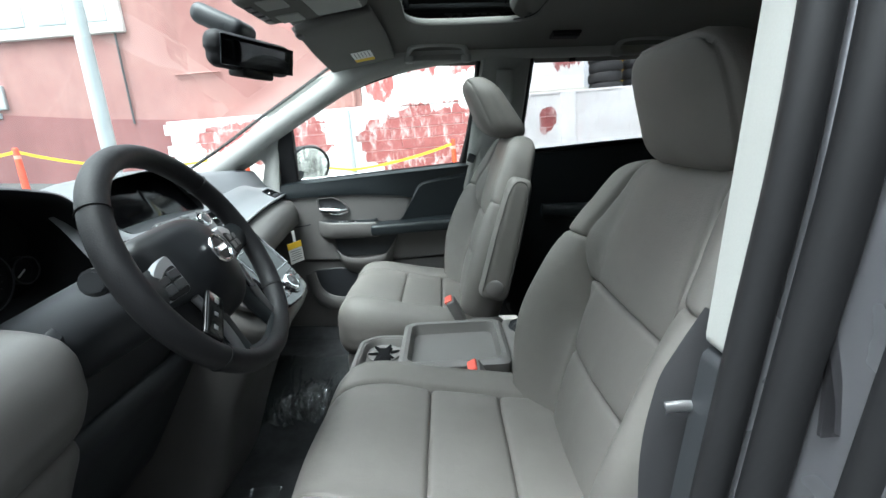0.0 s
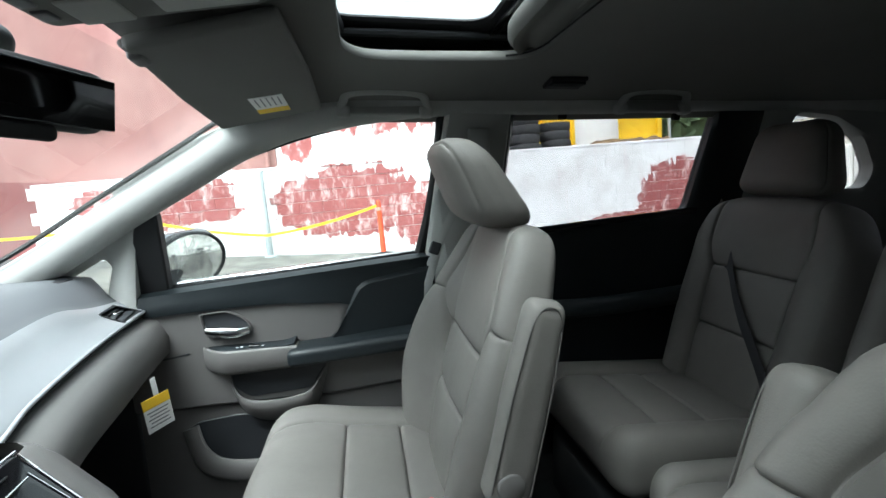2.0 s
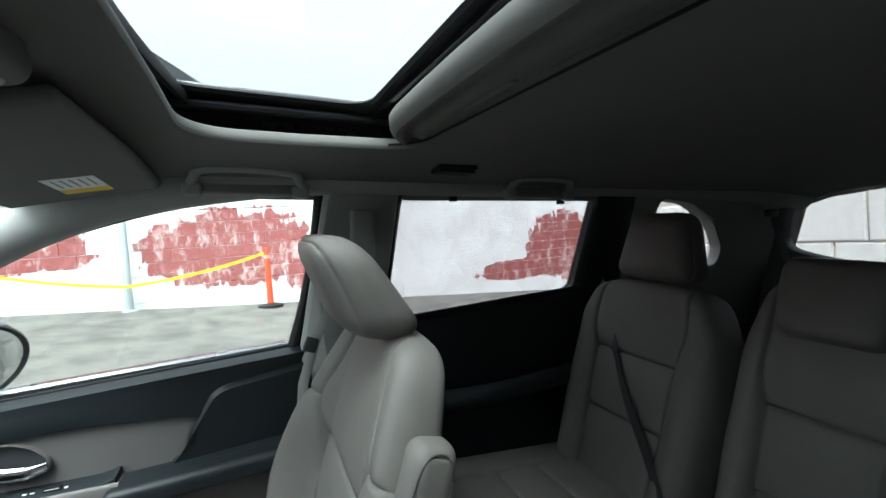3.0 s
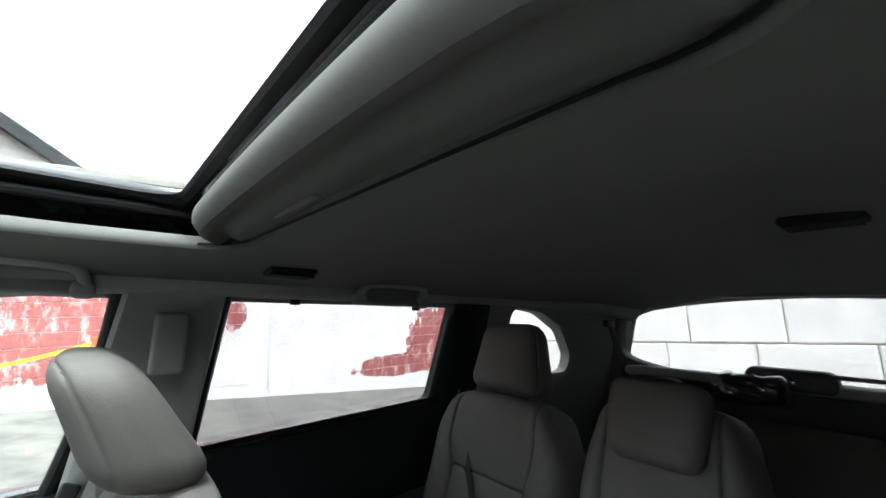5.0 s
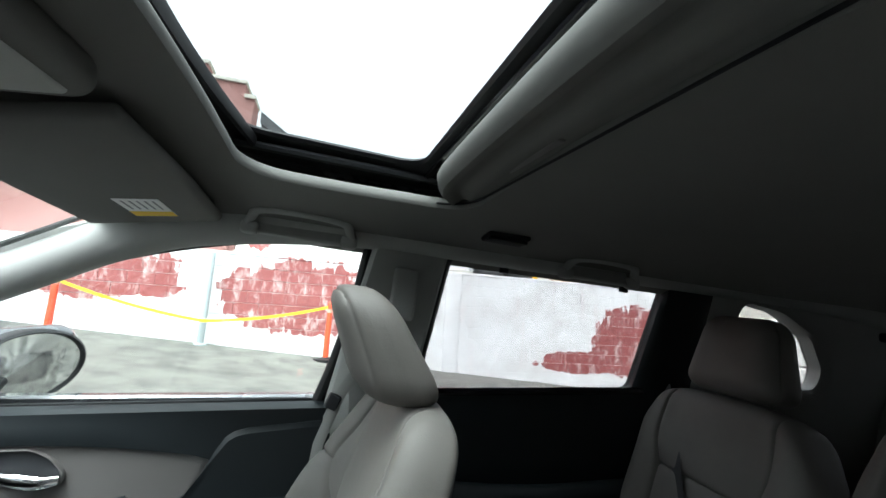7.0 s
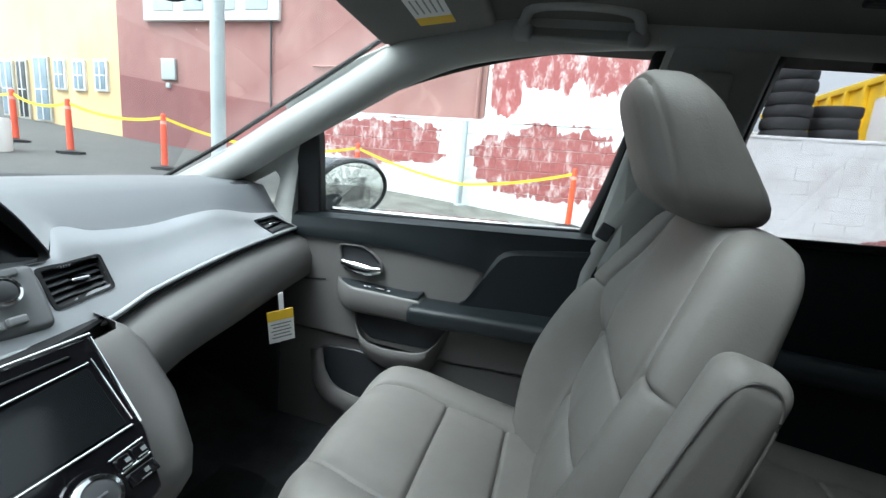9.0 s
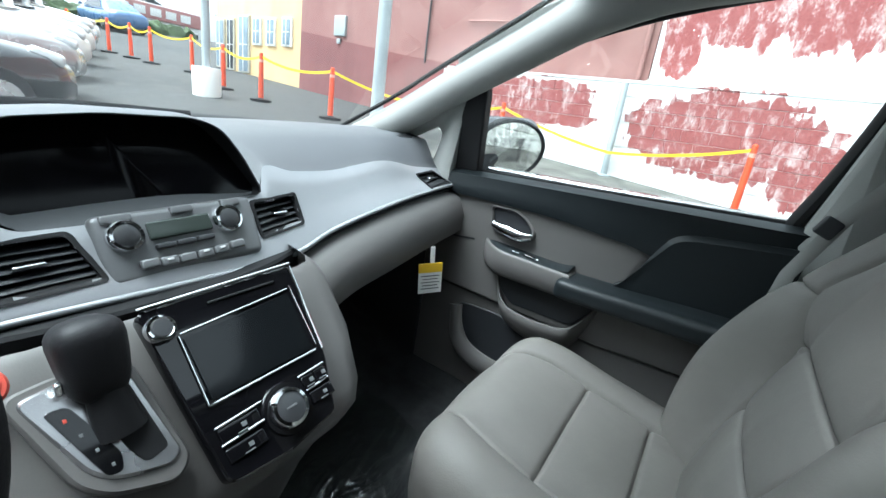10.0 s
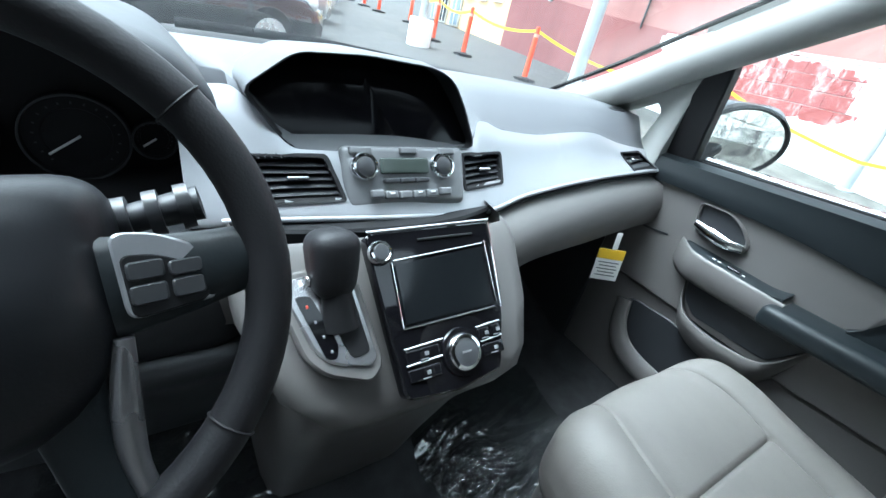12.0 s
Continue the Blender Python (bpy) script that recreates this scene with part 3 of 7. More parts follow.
# windshield
verts, faces = [], []
for i in range(13):
    u = i / 12
    for j in range(25):
        v = -1 + 2 * j / 24
        x = -1.33 + 0.86 * u + 0.10 * v * v * (1 - 0.4 * u)
        z = 0.985 + 0.505 * u - 0.02 * u * u
        verts.append((x, v * (0.735 - 0.075 * u), z))
faces = [(i * 25 + j, i * 25 + j + 1, (i + 1) * 25 + j + 1, (i + 1) * 25 + j) for i in range(12) for j in range(24)]
ws = single("windshield", poly_mesh(verts, faces), WINDSHIELD, "clear laminated windshield", "windshield", kind="structure")
ws.visible_shadow = False
for sgn in (1, -1):
    e1 = smooth_path([(-1.20, 0.708, 1.004), (-1.12, 0.703, 1.052), (-0.935, 0.700, 1.162), (-0.785, 0.690, 1.257), (-0.60, 0.666, 1.366), (-0.47, 0.648, 1.444)], 4)
    single("windshield_seal", sweep([(p.x - 0.004, sgn * (p.y + 0.004), p.z + 0.004) for p in e1], (0.005, 0.006), 8), BLACK, "black rubber seal along the windshield edge", "weatherstrip", kind="structure")
single("cowl", sweep(smooth_path([(-1.30, -0.74, 0.99), (-1.385, -0.4, 1.0), (-1.41, 0, 1.005), (-1.385, 0.4, 1.0), (-1.30, 0.74, 0.99)], 6), (0.06, 0.03), 12), BLACK, "black plastic cowl below the windshield", "cowl", kind="structure")
wp = stand("windshield_wiper", "black windshield wiper at rest on the glass", "wiper", (-1.28, 0.2, 1.05))
part("arm", sweep(smooth_path([(-1.40, 0.30, 1.03), (-1.34, 0.1, 1.05), (-1.30, -0.1, 1.06)], 4), 0.006, 8), BLACK, wp)
part("blade", sweep(smooth_path([(-1.325, 0.34, 1.035), (-1.305, 0.05, 1.055), (-1.30, -0.25, 1.055)], 4), (0.004, 0.01), 8), BLACK, wp)
# bonnet and front end outside
bm = rbox((0.85, 1.75, 0.45), 0.15, (8, 10, 4), deform=lambda v: Vector((v.x, v.y * (1 - 0.12 * max(0, -v.x) ** 2), v.z - 0.25 * max(0, -v.x + 0.1) ** 2)), m=Matrix.Translation((-1.74, 0, 0.70)))
single("bonnet", bm, CAR_PAINT, "grey metallic bonnet of the van", "bonnet", kind="structure")
# firewall closes the footwells
single("firewall", block((-1.20, -0.78, 0.25), (-1.16, 0.78, 1.0), 0.004), CARPET, "carpeted firewall ahead of the footwells", "firewall", kind="structure")


# ---- doors ----
def front_glass_y(x, z):
    return side_y(x, z) + 0.012


def passenger_door():
    d = stand("passenger_door", "closed front door with grey panel, charcoal sill and armrest", "car door", (-0.35, 0.8, 0.35))

    # grey lower panel
    low = round_poly([(-0.80, 0.665), (-0.80, 0.955), (-0.60, 0.962), (-0.42, 0.966), (-0.20, 0.955), (-0.23, 0.86), (0.05, 0.86), (0.05, 0.695), (-0.25, 0.668)], 0.012, 4)
    part("lower_panel", plate(low, lambda x, z: 0.752, 0.05, 0.006), PLASTIC_GREY, d, "grey moulded panel")
    part("kick_panel", plate(round_poly([(-0.80, 0.34), (-0.80, 0.66), (-0.25, 0.662), (0.05, 0.688), (0.05, 0.34)], 0.012, 4), lambda x, z: 0.768, 0.034, 0.006), PLASTIC_GREY, d, "grey lower panel set back")
    # charcoal sill along the window
    loops = []
    for i in range(31):
        x = -0.80 + 0.855 * i / 30
        zt = 0.995 + 0.085 * ((x + 0.8) / 0.855)
        zb = spline_table(x, [(-0.80, 0.936), (-0.57, 0.951), (-0.43, 0.956), (-0.31, 0.952), (-0.20, 0.940), (-0.15, 0.90), (0.055, 0.88)])[0]
        yo = side_y(x, zt) + 0.01
        loops.append([(x, yo, zt), (x, yo - 0.03, zt + 0.004), (x, yo - 0.055, zt - 0.006), (x, 0.742, zt - 0.03), (x, 0.738, (zt + zb) / 2 - 0.01), (x, 0.742, zb), (x, 0.77, zb), (x, yo, zb)])
    part("sill", skin(loops), SOFT_DARK, d, "charcoal padded sill")
    # charcoal field behind the armrest
    part("insert", plate(round_poly([(-0.262, 0.842), (-0.222, 0.872), (-0.208, 0.915), (-0.192, 0.955), (-0.176, 0.990), (-0.155, 1.006), (-0.128, 1.014), (0.045, 1.043), (0.045, 0.845), (-0.1, 0.838)], 0.014, 4), lambda x, z: 0.729, 0.04, 0.010), SOFT_DARK, d, "charcoal padded insert")
    # armrest with the switch panel
    def pad_form(v):
        rise = max(0.0, v.x + 0.09)
        v.z += 0.07 * v.x + 0.05 * max(0.0, v.y) * (v.z > 0) * 6 * min(1.0, rise * 6)
        v.y += 0.018 * max(0.0, -v.x / 0.21 - 0.75) ** 2 * 4
        return v
    part("armrest", rbox((0.42, 0.098, 0.048), 0.016, (14, 6, 3), deform=pad_form, m=Matrix.Translation((-0.160, 0.708, 0.830))), SOFT_DARK, d, "charcoal padded armrest")
    def grip_y(x):
        return 0.752 - 0.062 * math.sin(min(1.0, max(0.0, (x + 0.606) / 0.085)) * math.pi / 2)
    GX = [-0.604 + 0.259 * (i / 30) ** 1.5 for i in range(31)]
    loops = []
    for x in GX:
        yi, zt, zb = grip_y(x), 0.845 + 0.01 * (x + 0.6), 0.772 + 0.05 * max(0.0, x + 0.5)
        loops.append([(x, 0.760, zt - 0.006), (x, yi + 0.0095, zt - 0.006), (x, yi + 0.008, zt - 0.001), (x, yi + 0.005, zt), (x, yi + 0.002, zt - 0.002), (x, yi, zt - 0.007), (x, yi - 0.001, zt - 0.03), (x, yi + 0.003, zb + 0.014), (x, yi + 0.012, zb + 0.003), (x, yi + 0.026, zb), (x, 0.760, zb + 0.004)])
    part("pull_grip", skin(loops), PLASTIC_GREY, d, "grey pull grip", 60)
    loops = []
    for x in [-0.588 + 0.236 * i / 16 for i in range(17)]:
        yi, zt = grip_y(x) + 0.009, 0.843 + 0.01 * (x + 0.6) + 0.010 * max(0.0, (x + 0.40) / 0.05) ** 2
        loops.append([(x, 0.757, zt - 0.010), (x, yi, zt - 0.010), (x, yi, zt - 0.001), (x, yi + 0.002, zt), (x, 0.757, zt + 0.001)])
    sw = part("switch_panel", skin(loops), SOFT_DARK, d, "charcoal switch panel", 50)
    part("window_switch", rbox((0.030, 0.013, 0.008), 0.003, m=Matrix.Translation((-0.462, 0.722, 0.8455))), BLACK_GLOSS, sw)
    part("print_bar", rbox((0.006, 0.006, 0.001), 0.0003, m=Matrix.Translation((-0.440, 0.722, 0.8455))), PRINT_WHITE, sw)
    for k in (0, 1):
        part("print_bar", rbox((0.007, 0.005, 0.001), 0.0003, m=Matrix.Translation((-0.508 + 0.012 * k, 0.724, 0.8445))), PRINT_WHITE, sw)
    # inner handle in its bezel
    bez = ring(round_poly([(-0.606, 0.940), (-0.535, 0.946), (-0.498, 0.930), (-0.470, 0.902), (-0.470, 0.880), (-0.485, 0.874), (-0.580, 0.870), (-0.594, 0.886)], 0.012, 5), 90)
    cb = Vector((-0.545, 0.908))
    loops = [[(cb.x + (p.x - cb.x) * k, y, cb.y + (p.y - cb.y) * k) for p in bez] for k, y in ((1.0, 0.754), (1.0, 0.744), (0.96, 0.741), (0.9, 0.744), (0.86, 0.77))]
    part("bezel", skin(loops, True, False), PLASTIC_GREY, d, "satin grey bezel")
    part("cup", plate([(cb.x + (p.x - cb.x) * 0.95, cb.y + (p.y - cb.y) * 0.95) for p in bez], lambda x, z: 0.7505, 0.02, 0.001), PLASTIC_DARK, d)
    hd = smooth_path([(-0.588, 0.742, 0.892), (-0.55, 0.733, 0.888), (-0.51, 0.733, 0.884), (-0.476, 0.742, 0.888)], 6)
    part("handle", sweep(hd, lambda s: (0.008, 0.010 + 0.004 * math.sin(s * 3.1)), 14), CHROME, d, "chrome handle")
    # map pocket
    lip = smooth_path([(-0.545, 0.748, 0.755), (-0.525, 0.728, 0.715), (-0.495, 0.712, 0.692), (-0.44, 0.705, 0.684), (-0.38, 0.704, 0.688), (-0.325, 0.706, 0.700), (-0.292, 0.718, 0.735), (-0.265, 0.745, 0.785)], 6)
    rows = []
    for p in lip:
        fall = min(1.0, max(0.0, (0.75 - p.y) / 0.046))
        rows.append([(p.x, p.y + 0.016, p.z - 0.012), (p.x, p.y + 0.008, p.z + 0.002), (p.x, p.y + 0.003, p.z + 0.003), (p.x, p.y, p.z - 0.001), (p.x, p.y + 0.002 + 0.003 * fall, p.z - 0.006 - 0.020 * fall), (p.x, p.y + 0.004 + 0.022 * fall, p.z - 0.008 - 0.055 * fall), (p.x, 0.772, p.z - 0.010 - 0.085 * fall)])
    part("pocket_lip", skin(rows, False, False), PLASTIC_GREY, d, "grey lip of the map pocket", 60)
    # dark sheet on the panel, painting the shade inside the pocket's opening
    part("pocket", plate(round_poly([(-0.545, 0.785), (-0.53, 0.715), (-0.49, 0.684), (-0.32, 0.695), (-0.262, 0.785)], 0.014, 4), lambda x, z: 0.7485, 0.03, 0.002), PLASTIC_DARK, d, "dark sheet for the shade in the map pocket")
    # thin dark line painting the shade of a crease in the panel
    part("panel_crease_shade", sweep(smooth_path([(-0.79, 0.7512, 0.815), (-0.70, 0.7512, 0.818), (-0.64, 0.7512, 0.828)], 3), (0.0012, 0.003), 6), PLASTIC_DARK, d)
    lower = smooth_path([(-0.665, 0.765, 0.60), (-0.63, 0.745, 0.515), (-0.56, 0.735, 0.474), (-0.40, 0.73, 0.468), (0.02, 0.735, 0.475)], 6)
    part("bottle_bin", sweep(lower, (0.014, 0.034), 14), PLASTIC_GREY, d, "grey bottle bin")
    # flat dark sheet standing in for the shade behind the bin
    part("bin_recess_shade", plate(round_poly([(-0.655, 0.47), (-0.66, 0.615), (-0.52, 0.63), (-0.42, 0.60), (-0.42, 0.47)], 0.03), lambda x, z: 0.763, 0.03, 0.002), PLASTIC_DARK, d)
    # black corner piece ahead of the glass
    part("sail_trim", plate(round_poly([(-0.80, 0.975), (-0.715, 1.235), (-0.675, 1.245), (-0.672, 1.21), (-0.682, 0.985)], 0.01), lambda x, z: side_y(x, z) - 0.022, 0.03, 0.004), BLACK, d, "black corner trim")
    # sash round the glass
    sash = smooth_path([(x, side_y(x, z) - 0.004, z + 0.008) for x, z in [(-0.69, 1.222), (-0.582, 1.287), (-0.465, 1.342), (-0.333, 1.39), (-0.213, 1.423), (-0.102, 1.445), (0.003, 1.458), (0.06, 1.462)]], 4)
    part("window_seal", sweep(sash, (0.007, 0.010), 10, up=(0, 1, 0)), BLACK, d, "black window seal")
    post = [(0.078, side_y(0, 1.47) - 0.002, 1.468), (0.068, side_y(0, 1.35) - 0.002, 1.35), (0.045, side_y(0, 1.2) - 0.002, 1.2), (0.012, side_y(0, 1.07), 1.06)]
    part("window_post", sweep(smooth_path(post, 5), (0.016, 0.018), 10, up=(0, 1, 0)), BLACK, d, "black window post")
    part("belt_seal", sweep([(-0.70, side_y(-0.7, 1.0) - 0.003, 1.006), (0.03, side_y(0, 1.08) - 0.003, 1.081)], (0.005, 0.006), 8), BLACK, d)
    gl = part("pane", plate([(-0.72, 0.95), (-0.72, 1.23), (-0.582, 1.30), (-0.333, 1.405), (-0.1, 1.46), (0.09, 1.475), (0.09, 0.95)], front_glass_y, 0.004, 0.0005), SIDE_GLASS, d, "clear door glass")
    gl.visible_shadow = False
    part("outer_skin", plate(round_poly([(-0.86, 0.34), (-0.86, 1.0), (0.10, 1.08), (0.10, 0.34)], 0.03), lambda x, z: 0.84 + 0.05 * math.exp(-(((z - 0.7) / 0.25) ** 2)), 0.03, 0.006), CAR_PAINT, d, "grey metallic outer skin")
    return d


passenger_door()


def sliding_door(sgn):
    side = "closed sliding door with black trim and a wide window"
    d = stand("sliding_door", side, "car door", (0.6, sgn * 0.8, 0.35), group="sliding doors")

    def flip(b):
        return b if sgn > 0 else mirror_y(b)
    c2 = Vector((0.62, 1.30))
    hole = ring(round_poly([(0.255, 1.11), (0.285, 1.475), (0.935, 1.49), (0.902, 1.178)], 0.022, 5), 120)
    loops = []
    for s, dy in ((0, 0.03), (0, 0.0), (0.06, -0.012), (0.25, -0.02), (1, -0.02)):
        row = []
        for p in hole:
            dd = p - c2
            k = min(((1.10 if dd.x > 0 else 0.235) - c2.x) / dd.x if abs(dd.x) > 1e-6 else 9e9, ((1.515 if dd.y > 0 else 0.34) - c2.y) / dd.y if abs(dd.y) > 1e-6 else 9e9)
            q = p.lerp(c2 + dd * max(1.0, k), s)
            row.append((q.x, min(side_y(q.x, q.y), 0.80) + dy, q.y))
        loops.append(row)
    part("inner_panel", flip(skin(loops, True, False)), SOFT_DARK, d, "black moulded panel")
    part("window_rail", flip(sweep([(0.26, 0.762, 1.118), (0.60, 0.752, 1.150), (0.93, 0.742, 1.178)], (0.008, 0.011), 10)), BLACK_GLOSS, d)
    part("armrest", flip(sweep(smooth_path([(0.35, 0.735, 0.88), (0.6, 0.715, 0.885), (0.9, 0.735, 0.90)], 5), (0.035, 0.03), 14)), SOFT_DARK, d)
    for x in (0.42, 0.78):
        part("shade_hook", flip(rbox((0.022, 0.014, 0.02), 0.003, m=Matrix.Translation((x, 0.668, 1.462)))), BLACK, d)
    gl = part("pane", flip(plate([(0.20, 1.0), (0.24, 1.52), (0.98, 1.52), (0.96, 1.05)], front_glass_y, 0.004, 0.0005)), REAR_GLASS, d, "tinted sliding door glass")
    part("outer_skin", flip(plate(round_poly([(0.13 if sgn > 0 else 0.60, 0.34), (0.13 if sgn > 0 else 0.60, 1.09), (1.1, 1.16), (1.1, 0.34)], 0.03), lambda x, z: 0.855 + 0.05 * math.exp(-(((z - 0.7) / 0.25) ** 2)), 0.03, 0.006)), CAR_PAINT, d, "grey metallic outer skin")
    return d


sliding_door(1)
sliding_door(-1)
# quarter panels behind the sliding doors
for sgn, tag in ((1, "1"), (-1, "2")):
    b = plate(round_poly([(1.11, 0.30), (1.11, 1.16), (2.05, 1.2), (2.15, 0.30)], 0.03), lambda x, z: 0.855 + 0.05 * math.exp(-(((z - 0.7) / 0.25) ** 2)) - 0.12 * max(0, x - 1.6) ** 2, 0.03, 0.006)
    single("quarter_panel_" + tag, b if sgn > 0 else mirror_y(b), CAR_PAINT, "grey metallic rear quarter panel", "body panel", kind="structure")

# the driver's open doorway: body edge and seals behind the seat
loops = []
for i in range(25):
    z = 0.30 + 1.22 * i / 24
    lean = 0.12 * max(0, z - 1.25)
    xs = 0.19 + 0.05 * (z - 1.0)
    pts = [(xs - 0.012, -0.735), (xs + 0.0, -0.775), (xs + 0.022, -0.80), (xs + 0.03, -0.835), (xs + 0.05, -0.862), (xs + 0.10, -0.885), (xs + 0.45, -0.90), (xs + 0.45, -0.74)]
    swell = 0.055 * math.exp(-(((z - 0.7) / 0.25) ** 2))
    loops.append([(x, y + lean - (swell * min(1.0, (-0.80 - y) / 0.06) if y < -0.80 else 0), z) for x, y in pts])
single("body_edge", skin(loops), CAR_PAINT, "grey metallic edge of the open front doorway", "body panel", kind="structure")
for k, (dx, y, r) in enumerate(((-0.014, -0.752, 0.014), (0.006, -0.780, 0.016), (0.034, -0.826, 0.014))):
    pts = [(0.19 + dx + 0.05 * (z - 1.0), y + 0.12 * max(0, z - 1.25), z) for z in (0.32, 0.6, 0.9, 1.05, 1.2, 1.35, 1.5)]
    single("weatherstrip", sweep(smooth_path(pts, 4), r, 10, up=(0, 1, 0)), BLACK, "black rubber weatherstrip of the front doorway", "weatherstrip", kind="structure")
sbd = stand("seat_belt", "dark seat belt with a metal loop beside the driver seat", "seat belt", (0.17, -0.69, 0.62))
part("webbing", sweep(smooth_path([(0.215, -0.665, 1.03), (0.195, -0.672, 0.985), (0.180, -0.68, 0.945), (0.172, -0.685, 0.88), (0.18, -0.685, 0.78), (0.20, -0.68, 0.62)], 4), lambda t: (0.020 + 0.012 * min(1.0, t * 3), 0.003), 8, up=(0, 1, 0)), BELT_DARK, sbd, "dark webbing")
part("loop", sweep(smooth_path([(0.148, -0.705, 0.951), (0.168, -0.708, 0.955), (0.195, -0.708, 0.950), (0.212, -0.700, 0.942)], 4), (0.004, 0.006), 10), SATIN, sbd, "pale metal loop")
single("door_sill", block((-0.85, -0.86, 0.26), (0.25, -0.72, 0.36), 0.03, (6, 2, 2)), CAR_PAINT, "grey metallic sill of the open doorway", "sill", kind="structure")


# ---- seats ----
def groove(d, w=0.004, depth=0.006):
    return depth * math.exp(-((d / w) ** 2))


def pillow(d, w=0.0032, depth=0.0065, soft=0.022, sink=0.006):
    """A stitched seam: a fine furrow in a wide soft dip."""
    return depth * math.exp(-((d / w) ** 2)) + sink * math.exp(-abs(d) / soft)


def front_seat(x0, y0, arm_side, label, head_x=0.012, shear=0.58, hug=1.0, hug_out=1.0, H=0.64, head_z=1.277, fore=0.0, up=0.0, buckle=(-0.055, 0.640)):
    """x0 shifts the seat fore and aft; arm_side is the side of the folded armrest."""
    s = stand("front_seat", label, "car seat", (x0 - 0.18, y0, 0.30), group="front seats")
    # cushion
    L, W, T = 0.47 + fore, 0.53, 0.17
    U1, U2, SW = 0.200 + 0.2 * fore, 0.340 + 0.3 * fore, 0.157

    def cush(v):
        u, w, top = v.x + L / 2, v.y, v.z / (T / 2)
        k = max(0.0, min(1.0, (top + 0.2) / 1.2))
        edge = SW - 0.030 * max(0.0, 1 - u / 0.16) ** 2
        if abs(w) <= SW:
            w2 = w * edge / SW
        else:
            w2 = math.copysign(edge + (abs(w) - SW) * (W / 2 - edge) / (W / 2 - SW), w)
        d = abs(w) - SW
        bol = max(0.0, min(1.0, (abs(w) - 0.125) / 0.10))
        v.z += k * (0.024 * math.sin(bol * 1.9) + 0.006 * math.sin(max(0, 1 - abs(w) / 0.16) * 1.57))
        v.z -= k * (0.05 * (u / L) ** 1.5) - k * 0.012 * math.exp(-(((u - 0.10) / 0.09) ** 2))
        if u < 0.07:
            v.z -= k * 2.2 * (0.07 - u) ** 2
        v.z -= k * pillow(d)
        if d < 0:
            v.z -= k * (pillow(u - U1) + pillow(u - U2))
        v.y = w2 * (1 - 0.09 * max(0, 1 - u / 0.16) ** 2)
        v.x -= 0.018 * (1 - (w / (W / 2)) ** 2) * max(0, 1 - u / 0.2)
        side = max(0.0, 1 - abs(top + 0.25) * 9)
        v.y -= math.copysign(0.004, v.y) * side * (abs(w) > W / 2 - 0.004)
        return v
    c = rbox((L, W, T), 0.06, (26, 22, 8), ((U1 - L / 2, U2 - L / 2), (-SW, SW), ()), cush, Matrix.Translation((x0 - 0.18 - fore / 2, y0, 0.580 + up)))
    part("cushion", c, SEAT_GREY, s, "grey leather cushion with stitched panels", 60)
    xf = x0 - 0.415 - fore
    part("piping", sweep(smooth_path([(x0 + 0.0, y0 - 0.258, 0.565 + up), (x0 - 0.2, y0 - 0.262, 0.58 + up), (xf + 0.09, y0 - 0.252, 0.585 + up), (xf + 0.012, y0 - 0.205, 0.575 + up), (xf - 0.010, y0 - 0.1, 0.575 + up), (xf - 0.013, y0, 0.575 + up),
                                      (xf - 0.010, y0 + 0.1, 0.575 + up), (xf + 0.012, y0 + 0.205, 0.575 + up), (xf + 0.09, y0 + 0.252, 0.585 + up), (x0 - 0.2, y0 + 0.262, 0.58 + up), (x0 + 0.0, y0 + 0.258, 0.565 + up)], 4), 0.0035, 8), SEAT_SEAM, s, "dark stitched piping")
    # valance and slides below
    part("valance", rbox((0.44, 0.49, 0.10 + up), 0.03, (6, 6, 2), deform=lambda v: Vector((v.x - 0.015 * (1 - (v.y / 0.24) ** 2) * (v.x < 0), v.y, v.z)), m=Matrix.Translation((x0 - 0.165 - fore, y0, 0.475 + up / 2))), PLASTIC_GREY, s, "grey plastic valance")
    for w in (-0.2, 0.2):
        part("slide_rail", block((x0 - 0.36, y0 + w - 0.025, 0.30), (x0 + 0.06, y0 + w + 0.025, 0.345), 0.006), PLASTIC_DARK, s)
        part("side_cover", rbox((0.40, 0.035, 0.13), 0.015, (4, 1, 2), m=Matrix.Translation((x0 - 0.14, y0 + w * 1.17, 0.405))), PLASTIC_GREY, s)
    # backrest: local x forward-back, y across, z up the back
    BW, BT, SB = 0.50, 0.115, 0.147
    Q1, Q2, Q3 = 0.355, 0.215, 0.43

    def back(v):
        h = v.z + H / 2
        f = max(0.0, min(1.0, (-v.x / (BT / 2) + 0.3) / 1.3))
        half = spline_table(h * 0.64 / H if h > 0.5 else h, [(0, 0.205), (0.12, 0.240), (0.25, 0.258), (0.38, 0.244), (0.48, 0.224), (0.58, 0.206), (0.64, 0.182)])[0]
        sl = spline_table(h, [(0, 0.110), (0.2, 0.125), (0.355, 0.147), (0.44, 0.163), (0.52, 0.142), (0.64, 0.112)])[0]
        raw = abs(v.y)
        w = raw * sl / SB if raw <= SB else sl + (raw - SB) * (half - sl) / (BW / 2 - SB)
        d = w - sl
        w = math.copysign(w, v.y)
        r = abs(w) / half
        v.y = w
        bol = max(0.0, (r - 0.55) / 0.45)
        v.x -= f * 0.058 * (hug if w * arm_side > 0 else hug_out) * math.sin(min(1.0, bol * 1.15) * 2.0) * spline_table(h, [(0, 0.6), (0.2, 1.0), (0.36, 0.82), (0.50, 0.38), (0.64, 0.0)])[0]
        v.x -= f * 0.014 * math.exp(-(((h - 0.17) / 0.13) ** 2)) * max(0, 1 - r)
        v.x += f * pillow(d, 0.0034, 0.008)
